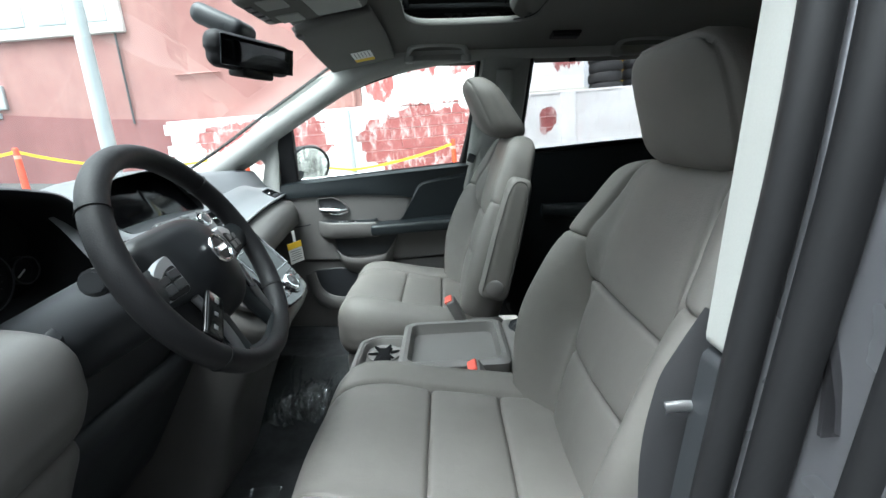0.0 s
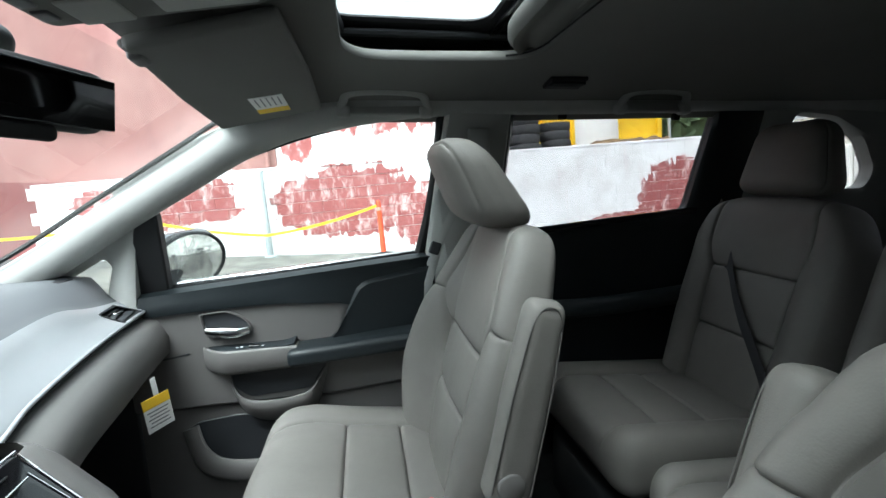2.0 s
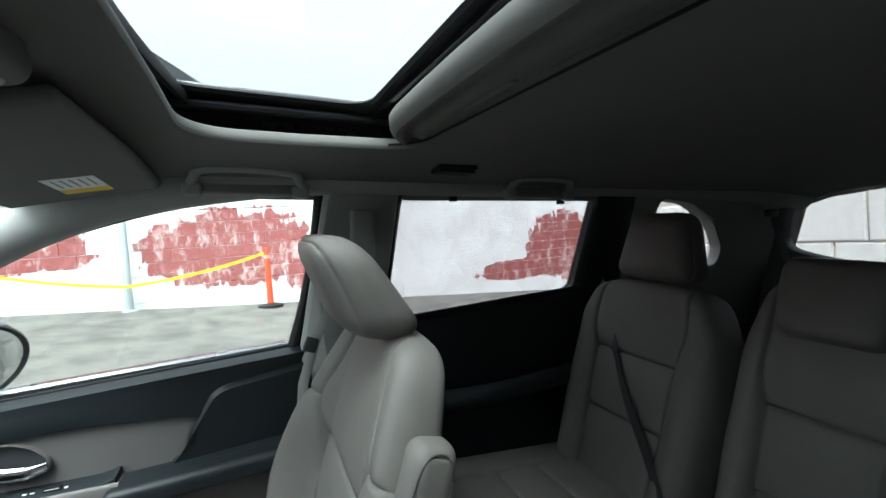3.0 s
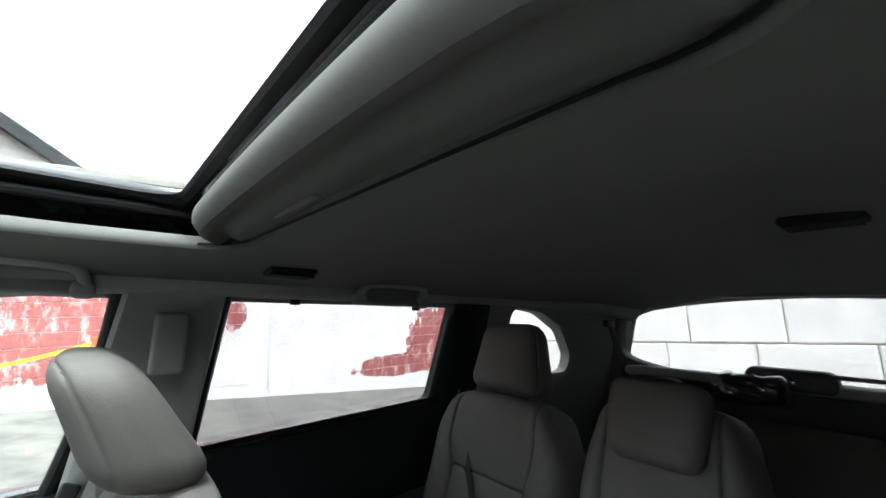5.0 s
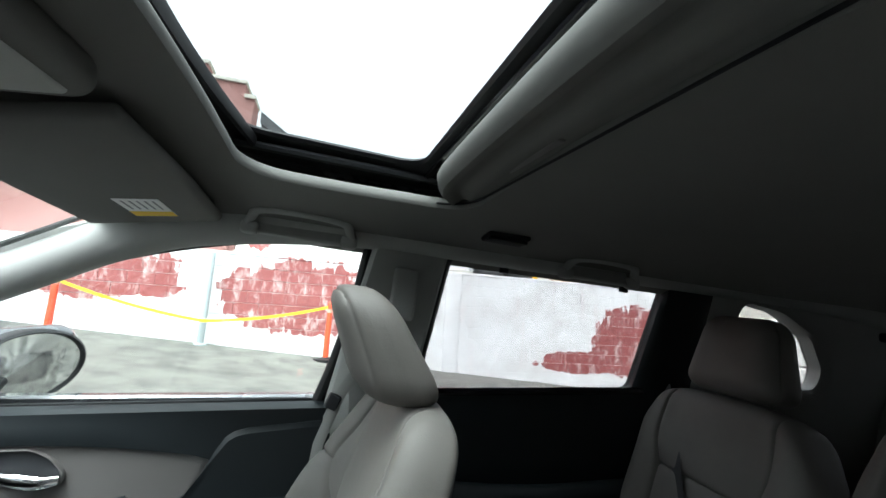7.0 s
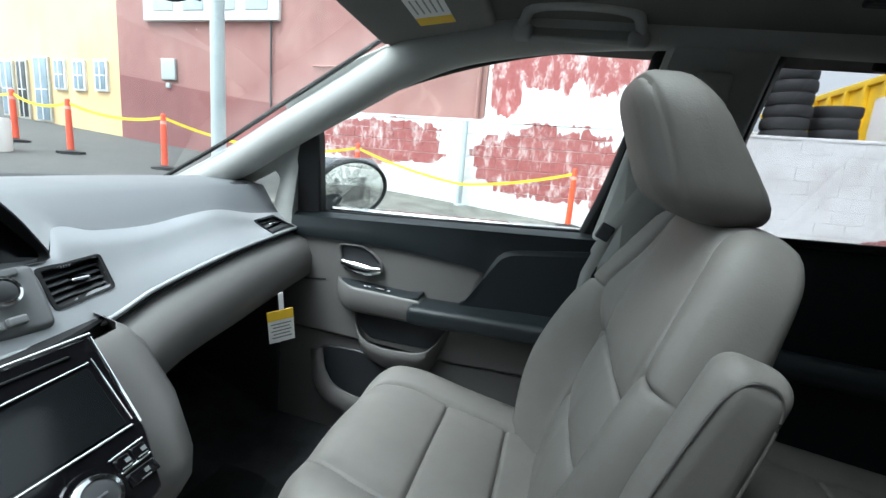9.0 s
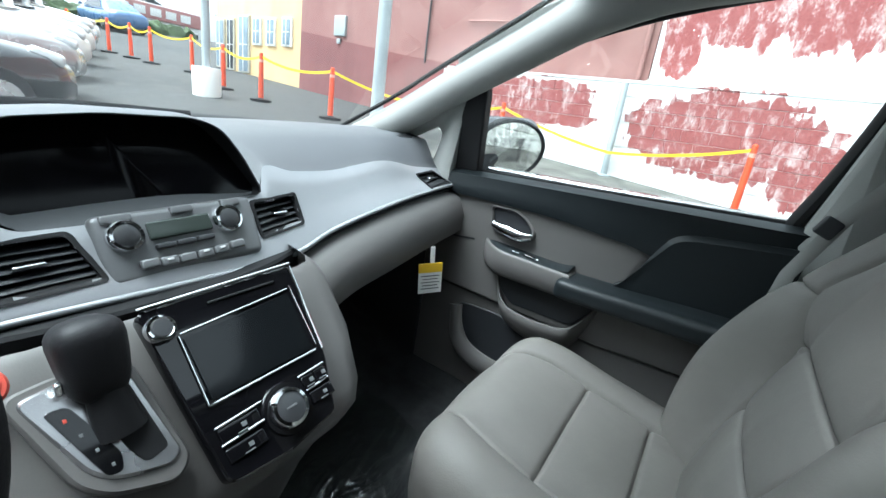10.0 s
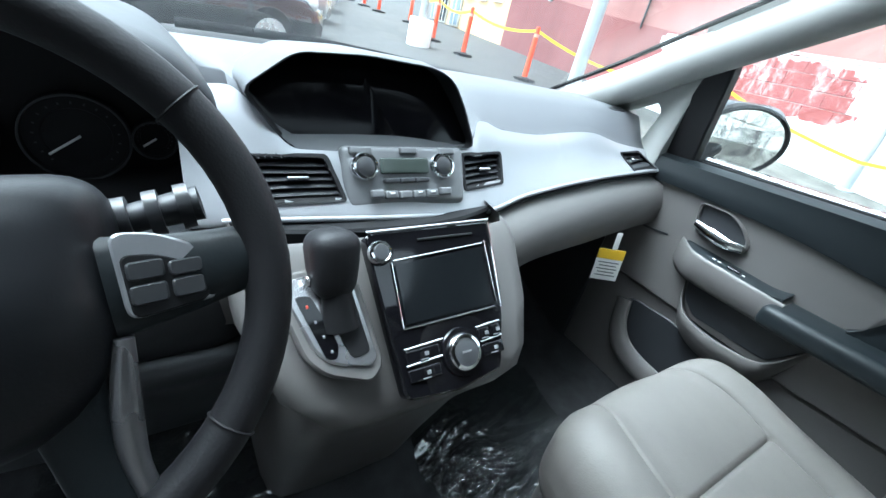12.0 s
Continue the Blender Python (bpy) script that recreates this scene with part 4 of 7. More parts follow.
        if d < 0:
            v.x += f * (pillow(h - Q1, sink=0.009) + pillow(h - Q2, sink=0.009))
        else:
            v.x += f * pillow(h - Q3, 0.0034, 0.006)
            if raw > BW / 2 - 0.03:
                v.y -= math.copysign(pillow(h - Q2 - 0.10, 0.003, 0.003, 0.01, 0.002), v.y) * (1 - f)
        v.x -= 0.10 * max(0, h - 0.30) * max(0, v.x / (BT / 2))
        v.x += 0.06 * (h - 0.3) ** 2
        v.z -= 0.02 * r ** 4 * max(0, h - H + 0.14) * 6
        return v
    tilt = Matrix.Translation((x0 + 0.036, y0, 0.57)) @ Matrix.Rotation(radians(14), 4, "Y") @ Matrix.Translation((0, 0, H / 2))
    b = rbox((BT, BW, H), 0.04, (5, 46, 26), ((), (-SB, SB), (Q1 - H / 2, Q2 - H / 2, Q3 - H / 2)), back, tilt)
    part("backrest", b, SEAT_GREY, s, "grey leather backrest with stitched panels", 60)
    # headrest leaning forward
    def head(v):
        h = v.z / 0.098
        v.y -= math.copysign(pillow(v.x + 0.044, 0.0028, 0.0028, 0.006, 0.001), v.y) * (abs(v.y) > 0.09)
        v.z -= pillow(v.x + 0.044, 0.0028, 0.0028, 0.006, 0.001) * (v.z > 0.07)
        v.y *= 1 - 0.10 * max(0, h) ** 2 - 0.02 * max(0, -h)
        v.x *= 1 - 0.22 * h
        v.x += 0.016 * (v.y / 0.13) ** 2 * max(0.0, min(1.0, 0.5 - v.x / 0.08))
        v.x -= shear * v.z
        return v
    hm = Matrix.Translation((x0 + 0.078 + head_x, y0, head_z))
    part("headrest", rbox((0.130, 0.256, 0.184), 0.048, (6, 14, 8), ((-0.044,), (), ()), head, hm), SEAT_GREY, s, "grey leather headrest", 60)
    for w in (-0.06, 0.06):
        part("headrest_post", sweep([(x0 + 0.165, y0 + w, 0.49 + H), (x0 + 0.15, y0 + w, head_z - 0.055)], 0.007, 10), CHROME, s)
    # folded armrest
    ya = y0 + arm_side * 0.258
    am = Matrix.Translation((x0 + 0.118, ya, 0.895)) @ Matrix.Rotation(radians(12), 4, "Y")

    def arm(v):
        h = v.z / 0.195
        v.x *= 1 - 0.22 * max(0, h) + 0.06 * max(0, -h)
        return v
    a = part("armrest", rbox((0.088, 0.062, 0.375), 0.026, (6, 4, 12), deform=arm, m=am), SEAT_GREY, s, "grey leather armrest folded up", 60)
    for sg in (-1, 1):
        loop = [(-0.034, -0.16), (-0.034, 0.0), (-0.0335, 0.10), (-0.030, 0.150), (-0.018, 0.173), (0.0, 0.179), (0.018, 0.173), (0.030, 0.150), (0.0335, 0.1), (0.034, 0.0), (0.034, -0.16)]
        part("piping", sweep(smooth_path([am @ arm(Vector((u * 1.02, sg * 0.0285, w))) for u, w in loop], 4), 0.0017, 8), SEAT_SEAM, a, "dark stitched piping")
    part("pivot_cap", lathe([(0.0, 0.0), (0.022, 0.0), (0.026, -0.003), (0.028, -0.01)], 24, Matrix.Translation((x0 + 0.085, ya + arm_side * 0.034, 0.755)) @ Matrix.Rotation(radians(-90 * arm_side), 4, "X")), PLASTIC_GREY, a)
    part("hinge_cover", rbox((0.14, 0.05, 0.15), 0.025, (2, 1, 2), m=Matrix.Translation((x0 + 0.055, y0 + arm_side * 0.225, 0.56))), PLASTIC_GREY, s)
    part("outer_cover", rbox((0.16, 0.045, 0.16), 0.025, (2, 1, 2), m=Matrix.Translation((x0 + 0.04, y0 - arm_side * 0.225, 0.54))), PLASTIC_GREY, s)
    # belt buckle on a stalk beside the cushion
    bm_ = Matrix.Translation((x0 + buckle[0], y0 + arm_side * 0.250, buckle[1])) @ Matrix.Rotation(radians(-28), 4, "Y")
    bu = part("buckle", rbox((0.030, 0.056, 0.13), 0.009, (2, 2, 2), m=bm_ @ Matrix.Translation((0, 0, -0.02))), PLASTIC_GREY, s, "grey belt buckle")
    part("release_button", rbox((0.024, 0.046, 0.012), 0.004, m=bm_ @ Matrix.Translation((-0.004, 0, 0.044))), RED_PLASTIC, bu, "red release button")
    return s


front_seat(0.0, 0.43, -1, "grey leather front passenger seat beside the console", hug=0.4, hug_out=1.55, buckle=(-0.030, 0.668))
front_seat(0.155, -0.415, 1, "grey leather driver seat beside the open doorway", 0.078, 0.45, 1.7, H=0.605, head_z=1.238, fore=0.045, up=0.022, buckle=(-0.133, 0.640))


def rear_seat(x0, y0, wide, z0, head_h, label, H=0.62, low_head=False):
    s = stand("second_row_seat", label, "car seat", (x0, y0, 0.30), group="second-row seats")
    L, T, BT = 0.50, 0.16, 0.14
    SC, SB = wide * 0.3, wide * 0.29

    def cush(v):
        u = v.x + L / 2
        k = max(0.0, min(1.0, v.z / (T / 2)))
        v.z += k * (0.022 * min(1, max(0, abs(v.y) / (wide / 2) - 0.55) * 3) - 0.04 * (u / L)) - k * 1.5 * max(0, 0.08 - u) ** 2
        v.z -= k * pillow(abs(v.y) - SC)
        if abs(v.y) < SC:
            v.z -= k * (pillow(u - 0.16) + pillow(u - 0.30))
        return v
    part("cushion", rbox((L, wide, T), 0.06, (18, 16, 2), ((0.16 - L / 2, 0.30 - L / 2), (-SC, SC), ()), cush, Matrix.Translation((x0 - 0.20, y0, z0 - 0.025))), SEAT_GREY, s, "grey leather cushion", 60)
    part("base", block((x0 - 0.42, y0 - wide * 0.42, 0.30), (x0, y0 + wide * 0.42, z0 - 0.13), 0.03, (3, 3, 2)), PLASTIC_DARK, s)
    R1, R2 = 0.40, 0.22

    def back(v):
        h = v.z + H / 2
        f = max(0.0, min(1.0, -v.x / (BT / 2)))
        half = wide / 2 * lerp_table(h, [(0, 0.92), (0.3, 1.0), (0.48, 0.98), (H, 0.80)])[0]
        sl = SB * spline_table(h, [(0, 0.86), (0.22, 0.95), (0.40, 1.0), (0.48, 1.12), (H, 1.02)])[0]
        raw = abs(v.y)
        w = raw * sl / SB if raw <= SB else sl + (raw - SB) * (half - sl) / (wide / 2 - SB)
        d = w - sl
        v.y = math.copysign(w, v.y)
        r = w / half
        v.x -= f * 0.034 * math.sin(min(1, max(0, r - 0.55) * 3) * 2.2) * (1 - h / H * 0.7)
        v.x += f * pillow(d, 0.0034, 0.008)
        if d < 0:
            v.x += f * (pillow(h - R1, sink=0.009) + pillow(h - R2, sink=0.009))
        v.z -= 0.03 * r ** 4 * max(0, h - H + 0.12) * 8
        return v
    tilt = Matrix.Translation((x0 + 0.04, y0, z0 - 0.04)) @ Matrix.Rotation(radians(14), 4, "Y") @ Matrix.Translation((0, 0, H / 2))
    part("backrest", rbox((BT, wide, H), 0.05, (3, 28, 20), ((), (-SB, SB), (R1 - H / 2, R2 - H / 2)), back, tilt), SEAT_GREY, s, "grey leather backrest", 60)
    if low_head:
        # slung low over the front of the backrest
        hm = tilt @ Matrix.Translation((-0.085, 0.0, H / 2 - 0.05)) @ Matrix.Rotation(radians(4), 4, "Y")
        part("headrest", rbox((0.075, 0.20, 0.165), 0.032, (4, 10, 6), deform=lambda v: Vector((v.x, v.y * (1 - 0.10 * max(0, -v.z / 0.08)), v.z)), m=hm), SEAT_GREY, s, "grey leather headrest slung over the backrest", 60)
        return s
    hz = z0 + 0.575 + head_h
    hm = Matrix.Translation((x0 + 0.185, y0, hz + 0.084)) @ Matrix.Rotation(radians(6), 4, "Y")

    def head(v):
        v.y -= math.copysign(pillow(v.x + 0.022, 0.0028, 0.0035, 0.008, 0.002), v.y) * (abs(v.y) > 0.07)
        return Vector((v.x * (1 - 0.15 * v.z / 0.09), v.y * (1 - 0.15 * (v.z / 0.09 + 0.3)), v.z))
    part("headrest", rbox((0.11, min(0.24, wide * 0.7), 0.198), 0.045, (5, 10, 6), ((-0.022,), (), ()), head, hm), SEAT_GREY, s, "grey leather headrest", 60)
    return s


rs = rear_seat(0.83, 0.50, 0.47, 0.655, 0.010, "dark grey leather second-row seat by the sliding door")
# belt across the second-row seat
bp = smooth_path([(0.98, 0.70, 1.20), (0.935, 0.62, 1.10), (0.88, 0.52, 0.95), (0.82, 0.36, 0.78), (0.77, 0.27, 0.68)], 6)
bb = stand("seat_belt", "dark seat belt hanging across the second-row seat", "seat belt", (0.8, 0.3, 0.66))
part("webbing", sweep(bp, (0.024, 0.002), 8, up=(1, 0, 0.4)), BELT_DARK, bb)
part("tongue", rbox((0.02, 0.05, 0.03), 0.004, m=Matrix.Translation((0.765, 0.265, 0.675))), CHROME, bb)
rear_seat(0.85, 0.062, 0.36, 0.64, 0.0, "dark grey leather narrow middle seat of the second row", H=0.685, low_head=True)
rear_seat(0.83, -0.47, 0.50, 0.655, 0.010, "dark grey leather second-row seat behind the driver")
# third row
s3 = stand("third_row_bench", "dark grey leather third-row bench with low headrests", "car seat", (1.7, 0, 0.3))
part("cushion", block((1.30, -0.62, 0.45), (1.75, 0.62, 0.60), 0.05, (4, 8, 2)), SEAT_GREY, s3)
for y in (-0.40, 0.0, 0.40):
    part("backrest", moved(rbox((0.13, 0.38, 0.56), 0.05, (3, 6, 6)), Matrix.Translation((1.76, y, 0.86)) @ Matrix.Rotation(radians(14), 4, "Y")), SEAT_GREY, s3)
for y in (-0.42, 0.15, 0.47):
    hr = part("headrest", moved(rbox((0.09, 0.20, 0.095), 0.035, (3, 6, 4)), Matrix.Translation((1.835, y, 1.225 if y == 0.15 else 1.185)) @ Matrix.Rotation(radians(8), 4, "Y")), LEATHER_BLACK, s3, "dark low headrest")
    if y == 0.15:
        part("wrapping", moved(rbox((0.098, 0.235, 0.10), 0.03, (5, 14, 6), deform=lambda v: v + 0.010 * Vector((noise.noise(v * 38), noise.noise(v * 31 + Vector((3, 0, 0))), noise.noise(v * 35 + Vector((0, 7, 0)))))), Matrix.Translation((1.833, y, 1.225)) @ Matrix.Rotation(radians(8), 4, "Y")), FILM.mat, hr, "crumpled clear film wrapping", 25)
sbr = stand("seat_belt", "dark seat belt running down the rear pillar", "seat belt", (1.80, 0.60, 1.2))
part("webbing", sweep([(1.735, 0.605, 1.425), (1.77, 0.60, 1.34), (1.815, 0.59, 1.235), (1.83, 0.57, 1.10)], (0.022, 0.002), 8, up=(0, 1, 0)), BELT_DARK, sbr)
part("guide", rbox((0.05, 0.03, 0.03), 0.01, m=Matrix.Translation((1.73, 0.612, 1.435))), PLASTIC_DARK, sbr, "dark belt guide")

# ---- dashboard ----
dash = stand("dashboard", "grey dashboard with silver trim and black vents", "dashboard", (-0.9, 0, 0.45))


def crease(y):
    return spline_table(y, [(-0.74, -0.705, 0.915), (-0.26, -0.69, 0.92), (0.0, -0.675, 0.915), (0.17, -0.69, 0.905), (0.28, -0.71, 0.922), (0.5, -0.725, 0.945), (0.72, -0.74, 0.952)])


def brow(y):
    """How far the upper edge of the trim stands back, and its height."""
    bx, bz = spline_table(y, [(-0.74, -0.75, 1.06), (-0.25, -0.757, 1.068), (-0.218, -0.752, 1.064), (-0.166, -0.742, 1.010), (-0.145, -0.740, 1.003), (0.14, -0.740, 1.003), (0.158, -0.744, 1.012), (0.178, -0.766, 1.042), (0.235, -0.783, 1.030), (0.343, -0.79, 1.022), (0.515, -0.80, 1.027), (0.637, -0.80, 1.004), (0.76, -0.80, 0.99)])
    cx, cz = crease(y)
    k = max(0.0, min(1.0, (y - 0.24) / 0.16))
    return [(cx - 0.67 * (bz - cz)) * (1 - k) + bx * k, bz]



ys = [-0.76 + 1.52 * i / 60 for i in range(61)]
top_rows, pad_rows = [], []
for y in ys:
    bx, bz = brow(y)
    cx, cz = crease(y)
    e = 0.12 * (abs(y) / 0.76) ** 3
    f = 0.016 * (abs(y) / 0.76) ** 2
    zt = 1.078 - f
    top_rows.append([(-1.40 + e, y, 1.0), (-1.30 + e * 0.8, y, 1.035), (-1.15 + e * 0.5, y, 1.06 - f), (-1.02, y, zt), (-0.92, y, zt + 0.002), (-0.86, y, zt - 0.004), (bx - 0.02, y, bz + 0.010), (bx, y, bz)] if y > -0.25 else
                    [(-1.40 + e, y, 1.0), (-1.30 + e * 0.8, y, 1.035), (-1.15 + e * 0.5, y, 1.06 - f), (-1.02, y, zt), (-0.96, y, zt + 0.002), (-0.94, y, zt - 0.004), (-0.93, y, zt - 0.02), (-0.93, y, zt - 0.06)])
    gx = spline_table(y, [(-0.76, 0.0), (0.10, 0.012), (0.24, 0.016), (0.55, 0.0), (0.76, 0.0)])[0]
    low = spline_table(y, [(-0.76, 0.80), (0.15, 0.78), (0.30, 0.795), (0.5, 0.80), (0.76, 0.818)])[0]
    pad_rows.append([(cx - 0.03, y, cz - 0.006), (cx - 0.004, y, cz - 0.010), (cx + 0.030 + gx, y, cz - 0.022), (cx + 0.052 + gx, y, (cz + low) / 2), (cx + 0.050 + gx, y, low + 0.02), (cx + 0.03 + gx, y, low), (cx - 0.02, y, low - 0.006), (cx - 0.06, y, low - 0.012), (-0.95, y, low - 0.03), (-1.15, y, low - 0.06)])
part("top_pad", skin(top_rows, False, False), DASH_TOP, dash, "grey soft top pad", 50)
cut = next(i for i, y in enumerate(ys) if y > -0.29)


def trim_profile(y):
    """Section of the silver band at y, from its brow down and under its lip."""
    bx, bz = brow(y)
    cx, cz = crease(y)
    mx, mz = (bx + cx) / 2 + 0.005, (bz + cz) / 2
    return smooth_path([(bx, y, bz), (bx * 0.6 + mx * 0.4 + 0.003, y, bz * 0.6 + mz * 0.4), (mx, y, mz), (cx + 0.004, y, cz + 0.012), (cx, y, cz), (cx - 0.03, y, cz - 0.006)], 6)


def trim_x(y, z):
    """How far the band's face stands back at that height."""
    p = trim_profile(y)
    for a, b in zip(p, p[1:]):
        if b.z <= z <= a.z:
            return a.x + (b.x - a.x) * (a.z - z) / max(1e-9, a.z - b.z)
    return p[0].x if z > p[0].z else p[-2].x


# vents: outline across and up, top edge first
VENTS = [("centre_vent", [(-0.226, 0.9955), (-0.118, 0.9955), (-0.098, 0.948), (-0.204, 0.946)], 6), ("centre_vent", [(0.130, 0.9945), (0.218, 0.9955), (0.214, 0.953), (0.128, 0.948)], 5), ("side_vent", [(0.622, 0.990), (0.708, 0.988), (0.733, 0.965), (0.640, 0.960)], 4)]


def within(p, poly):
    hit_ = False
    for i in range(len(poly)):
        (ax, ay), (bx_, by_) = poly[i - 1], poly[i]
        if (ay > p[1]) != (by_ > p[1]) and p[0] < (bx_ - ax) * (p[1] - ay) / (by_ - ay) + ax:
            hit_ = not hit_
    return hit_


band = skin([trim_profile(-0.29 + 1.05 * i / 262) for i in range(263)], False, False)
wider = []
for _name, quad, _n in VENTS:
    mid = sum((Vector(p) for p in quad), Vector((0, 0))) / 4
    wider.append([Vector(p) + Vector((math.copysign(0.0008, p[0] - mid.x), math.copysign(0.0006, p[1] - mid.y))) for p in quad])
gone = [f for f in band.faces if any(within((f.calc_center_median().y, f.calc_center_median().z), q) for q in wider)]
bmesh.ops.delete(band, geom=gone, context="FACES")
part("trim_band", band, SILVER, dash, "silver painted trim band", 110)
part("trim_lip", sweep([(crease(y)[0] + 0.004, y, crease(y)[1] + 0.008) for y in [-0.255 + 1.0 * i / 60 for i in range(61)]], (0.005, 0.0045), 12), SILVER, dash, "silver lip along the band", 60)
part("driver_lower_pad", skin(pad_rows[:cut + 1], False, False), PLASTIC_DARK, dash, "charcoal panel below the instruments", 50)
part("lower_pad", skin(pad_rows[cut:], False, False), PLASTIC_GREY, dash, "grey lower pad with the glove box", 110)
part("dark_strip", sweep([(crease(y)[0] + 0.001, y, crease(y)[1] - 0.004) for y in ys], (0.003, 0.0025), 8), BLACK, dash)


def slat_vent(name, quad, n):
    """A vent sunk into the trim band, with slats and a thumb tab."""
    mid = sum((Vector(p) for p in quad), Vector((0, 0))) / 4
    rim = round_poly(quad, 0.006, 4)

    def loop(grow, dx):
        return [(trim_x(q.x, q.y) + dx, q.x, q.y) for q in [mid + (p - mid) + (p - mid).normalized() * grow for p in rim]]
    v = part(name, skin([loop(0.0070, -0.0005), loop(0.0055, 0.0020), loop(0.0, 0.0016), loop(-0.001, -0.004), loop(-0.002, -0.040)], True, False), BLACK, dash, "black air vent")
    back = [Vector(p) for p in loop(0.004, -0.040)]
    part("back", skin([back, [p + Vector((-0.004, 0, 0)) for p in back]], True, True), BLACK, v)
    (a, az), (b, bz), (c, cz), (d, dz) = quad
    for i in range(n):
        t = (i + 0.5) / n
        y0, y1, z0, z1 = a + (d - a) * t, b + (c - b) * t, az + (dz - az) * t, bz + (cz - bz) * t
        pts = [(trim_x(y0 + (y1 - y0) * k / 6, z0 + (z1 - z0) * k / 6) - 0.017, y0 + 0.001 + (y1 - y0 - 0.002) * k / 6, z0 + (z1 - z0) * k / 6) for k in range(7)]
        part("slat", sweep(pts, (0.011, 0.0018), 8), PLASTIC_DARK, v)
    part("tab", rbox((0.014, min(0.030, (b - a) * 0.30), 0.0055), 0.0026, m=Matrix.Translation((trim_x(mid.x, mid.y) - 0.006, mid.x + 0.006, mid.y))), CHROME, v, "chrome tab")
    return v


for vent_name, quad, n_slats in VENTS:
    slat_vent(vent_name, quad, n_slats)
part("defroster_slot", rbox((0.05, 0.05, 0.006), 0.002, m=Matrix.Translation((-0.90, 0.69, 1.062))), BLACK, dash)

# climate panel between the vents
CM = Matrix.Translation((trim_x(0.010, 0.970) - 0.006, 0.010, 0.970)) @ Matrix.Rotation(radians(-32), 4, "Y")
clim = part("climate_panel", rbox((0.022, 0.212, 0.092), 0.010, (1, 6, 4), deform=lambda v: Vector((v.x, v.y * (1 - 0.9 * max(0.0, -v.z)), v.z)), m=CM), PANEL_GREY, dash, "satin grey climate panel")
CL = CM @ Matrix.Translation((0.011, 0, 0.002))
for y in (-0.075, 0.058):
    kn = part("knob", lathe([(0.0, 0.010), (0.013, 0.010), (0.0145, 0.009), (0.0155, 0.012), (0.0185, 0.0115), (0.0205, 0.008), (0.0215, 0.0)], 36, CL @ Matrix.Translation((0, y, 0.012)) @ Matrix.Rotation(radians(90), 4, "Y")), CHROME, clim, "chrome-ringed knob")
    part("cap", lathe([(0.0, 0.0125), (0.012, 0.0120), (0.0142, 0.0105), (0.0142, 0.008)], 32, CL @ Matrix.Translation((0, y, 0.012)) @ Matrix.Rotation(radians(90), 4, "Y")), BUTTON, kn)
part("display", rbox((0.008, 0.082, 0.024), 0.003, m=CL @ Matrix.Translation((0.002, -0.008, 0.013))), LCD, clim, "dim grey-green display")
for k in range(6):
    part("button", rbox((0.010, 0.021, 0.012), 0.003, m=CL @ Matrix.Translation((0.004 + 0.003 * (k in (0, 5)), -0.060 + 0.0235 * k, -0.027 - 0.004 * math.sin((k + 0.5) / 6 * 3.1)))), PANEL_GREY, clim)
for k in range(3):
    part("button", rbox((0.010, 0.024, 0.007), 0.002, m=CL @ Matrix.Translation((0.004, -0.034 + 0.026 * k, -0.009))), BUTTON, clim)
for y, w in ((-0.078, 0.035), (0.0, 0.03), (0.07, 0.03)):
    part("button", rbox((0.010, w, 0.011), 0.003, m=CL @ Matrix.Translation((0.0, y, 0.036))), PANEL_GREY, clim)
for y in (-0.060, -0.0365, 0.0105, 0.034):
    part("print_bar", rbox((0.002, 0.008, 0.003), 0.0005, m=CL @ Matrix.Translation((0.0095, y, -0.028))), PRINT_WHITE, clim)

# display hood above the trim
HOOD = [(-0.156, 1.001), (-0.220, 1.071), (-0.152, 1.122), (-0.055, 1.1285), (0.055, 1.124), (0.092, 1.110), (0.122, 1.069), (0.156, 1.004)]
hp = ring(round_poly(HOOD, 0.018, 5), 96)
hc = Vector((-0.04, 1.06))
loops = []
for k, x, dz in ((1.0, -1.02, -0.05), (1.01, -0.90, -0.012), (1.016, -0.80, 0.001), (1.014, -0.757, 0.002), (1.008, -0.749, 0.001), (0.998, -0.751, 0.0)):
    loops.append([(x - 0.35 * (p.y - 1.018) * (0.35 if x > -0.8 else 0), hc.x + (p.x - hc.x) * k, max(hc.y + (p.y - hc.y) * k + dz, 0.99)) for p in hp])
hood = part("display_hood", skin(loops, True, False), DASH_TOP, dash, "grey hood over the upper display", 50)
loops = [[(x - 0.35 * (p.y - 1.018) * (0.35 if x > -0.8 else 0), hc.x + (p.x - hc.x) * k, hc.y + (p.y - hc.y) * k) for p in hp] for k, x in ((0.998, -0.7505), (0.975, -0.756), (0.955, -0.785), (0.94, -0.822))]
part("hood_lining", skin(loops, True, False), BLACK, hood, "black hood lining", 50)
part("upper_display", moved(plate([(hc.x + (p.x - hc.x) * 0.975, hc.y + (p.y - hc.y) * 0.985) for p in hp], lambda x, z: 0.47 * (z - 1.0), 0.006, 0.001), Matrix.Translation((-0.7555, 0, 0)) @ Matrix.Rotation(radians(90), 4, "Z")), HOOD_SCREEN, hood, "dark unlit upper display")

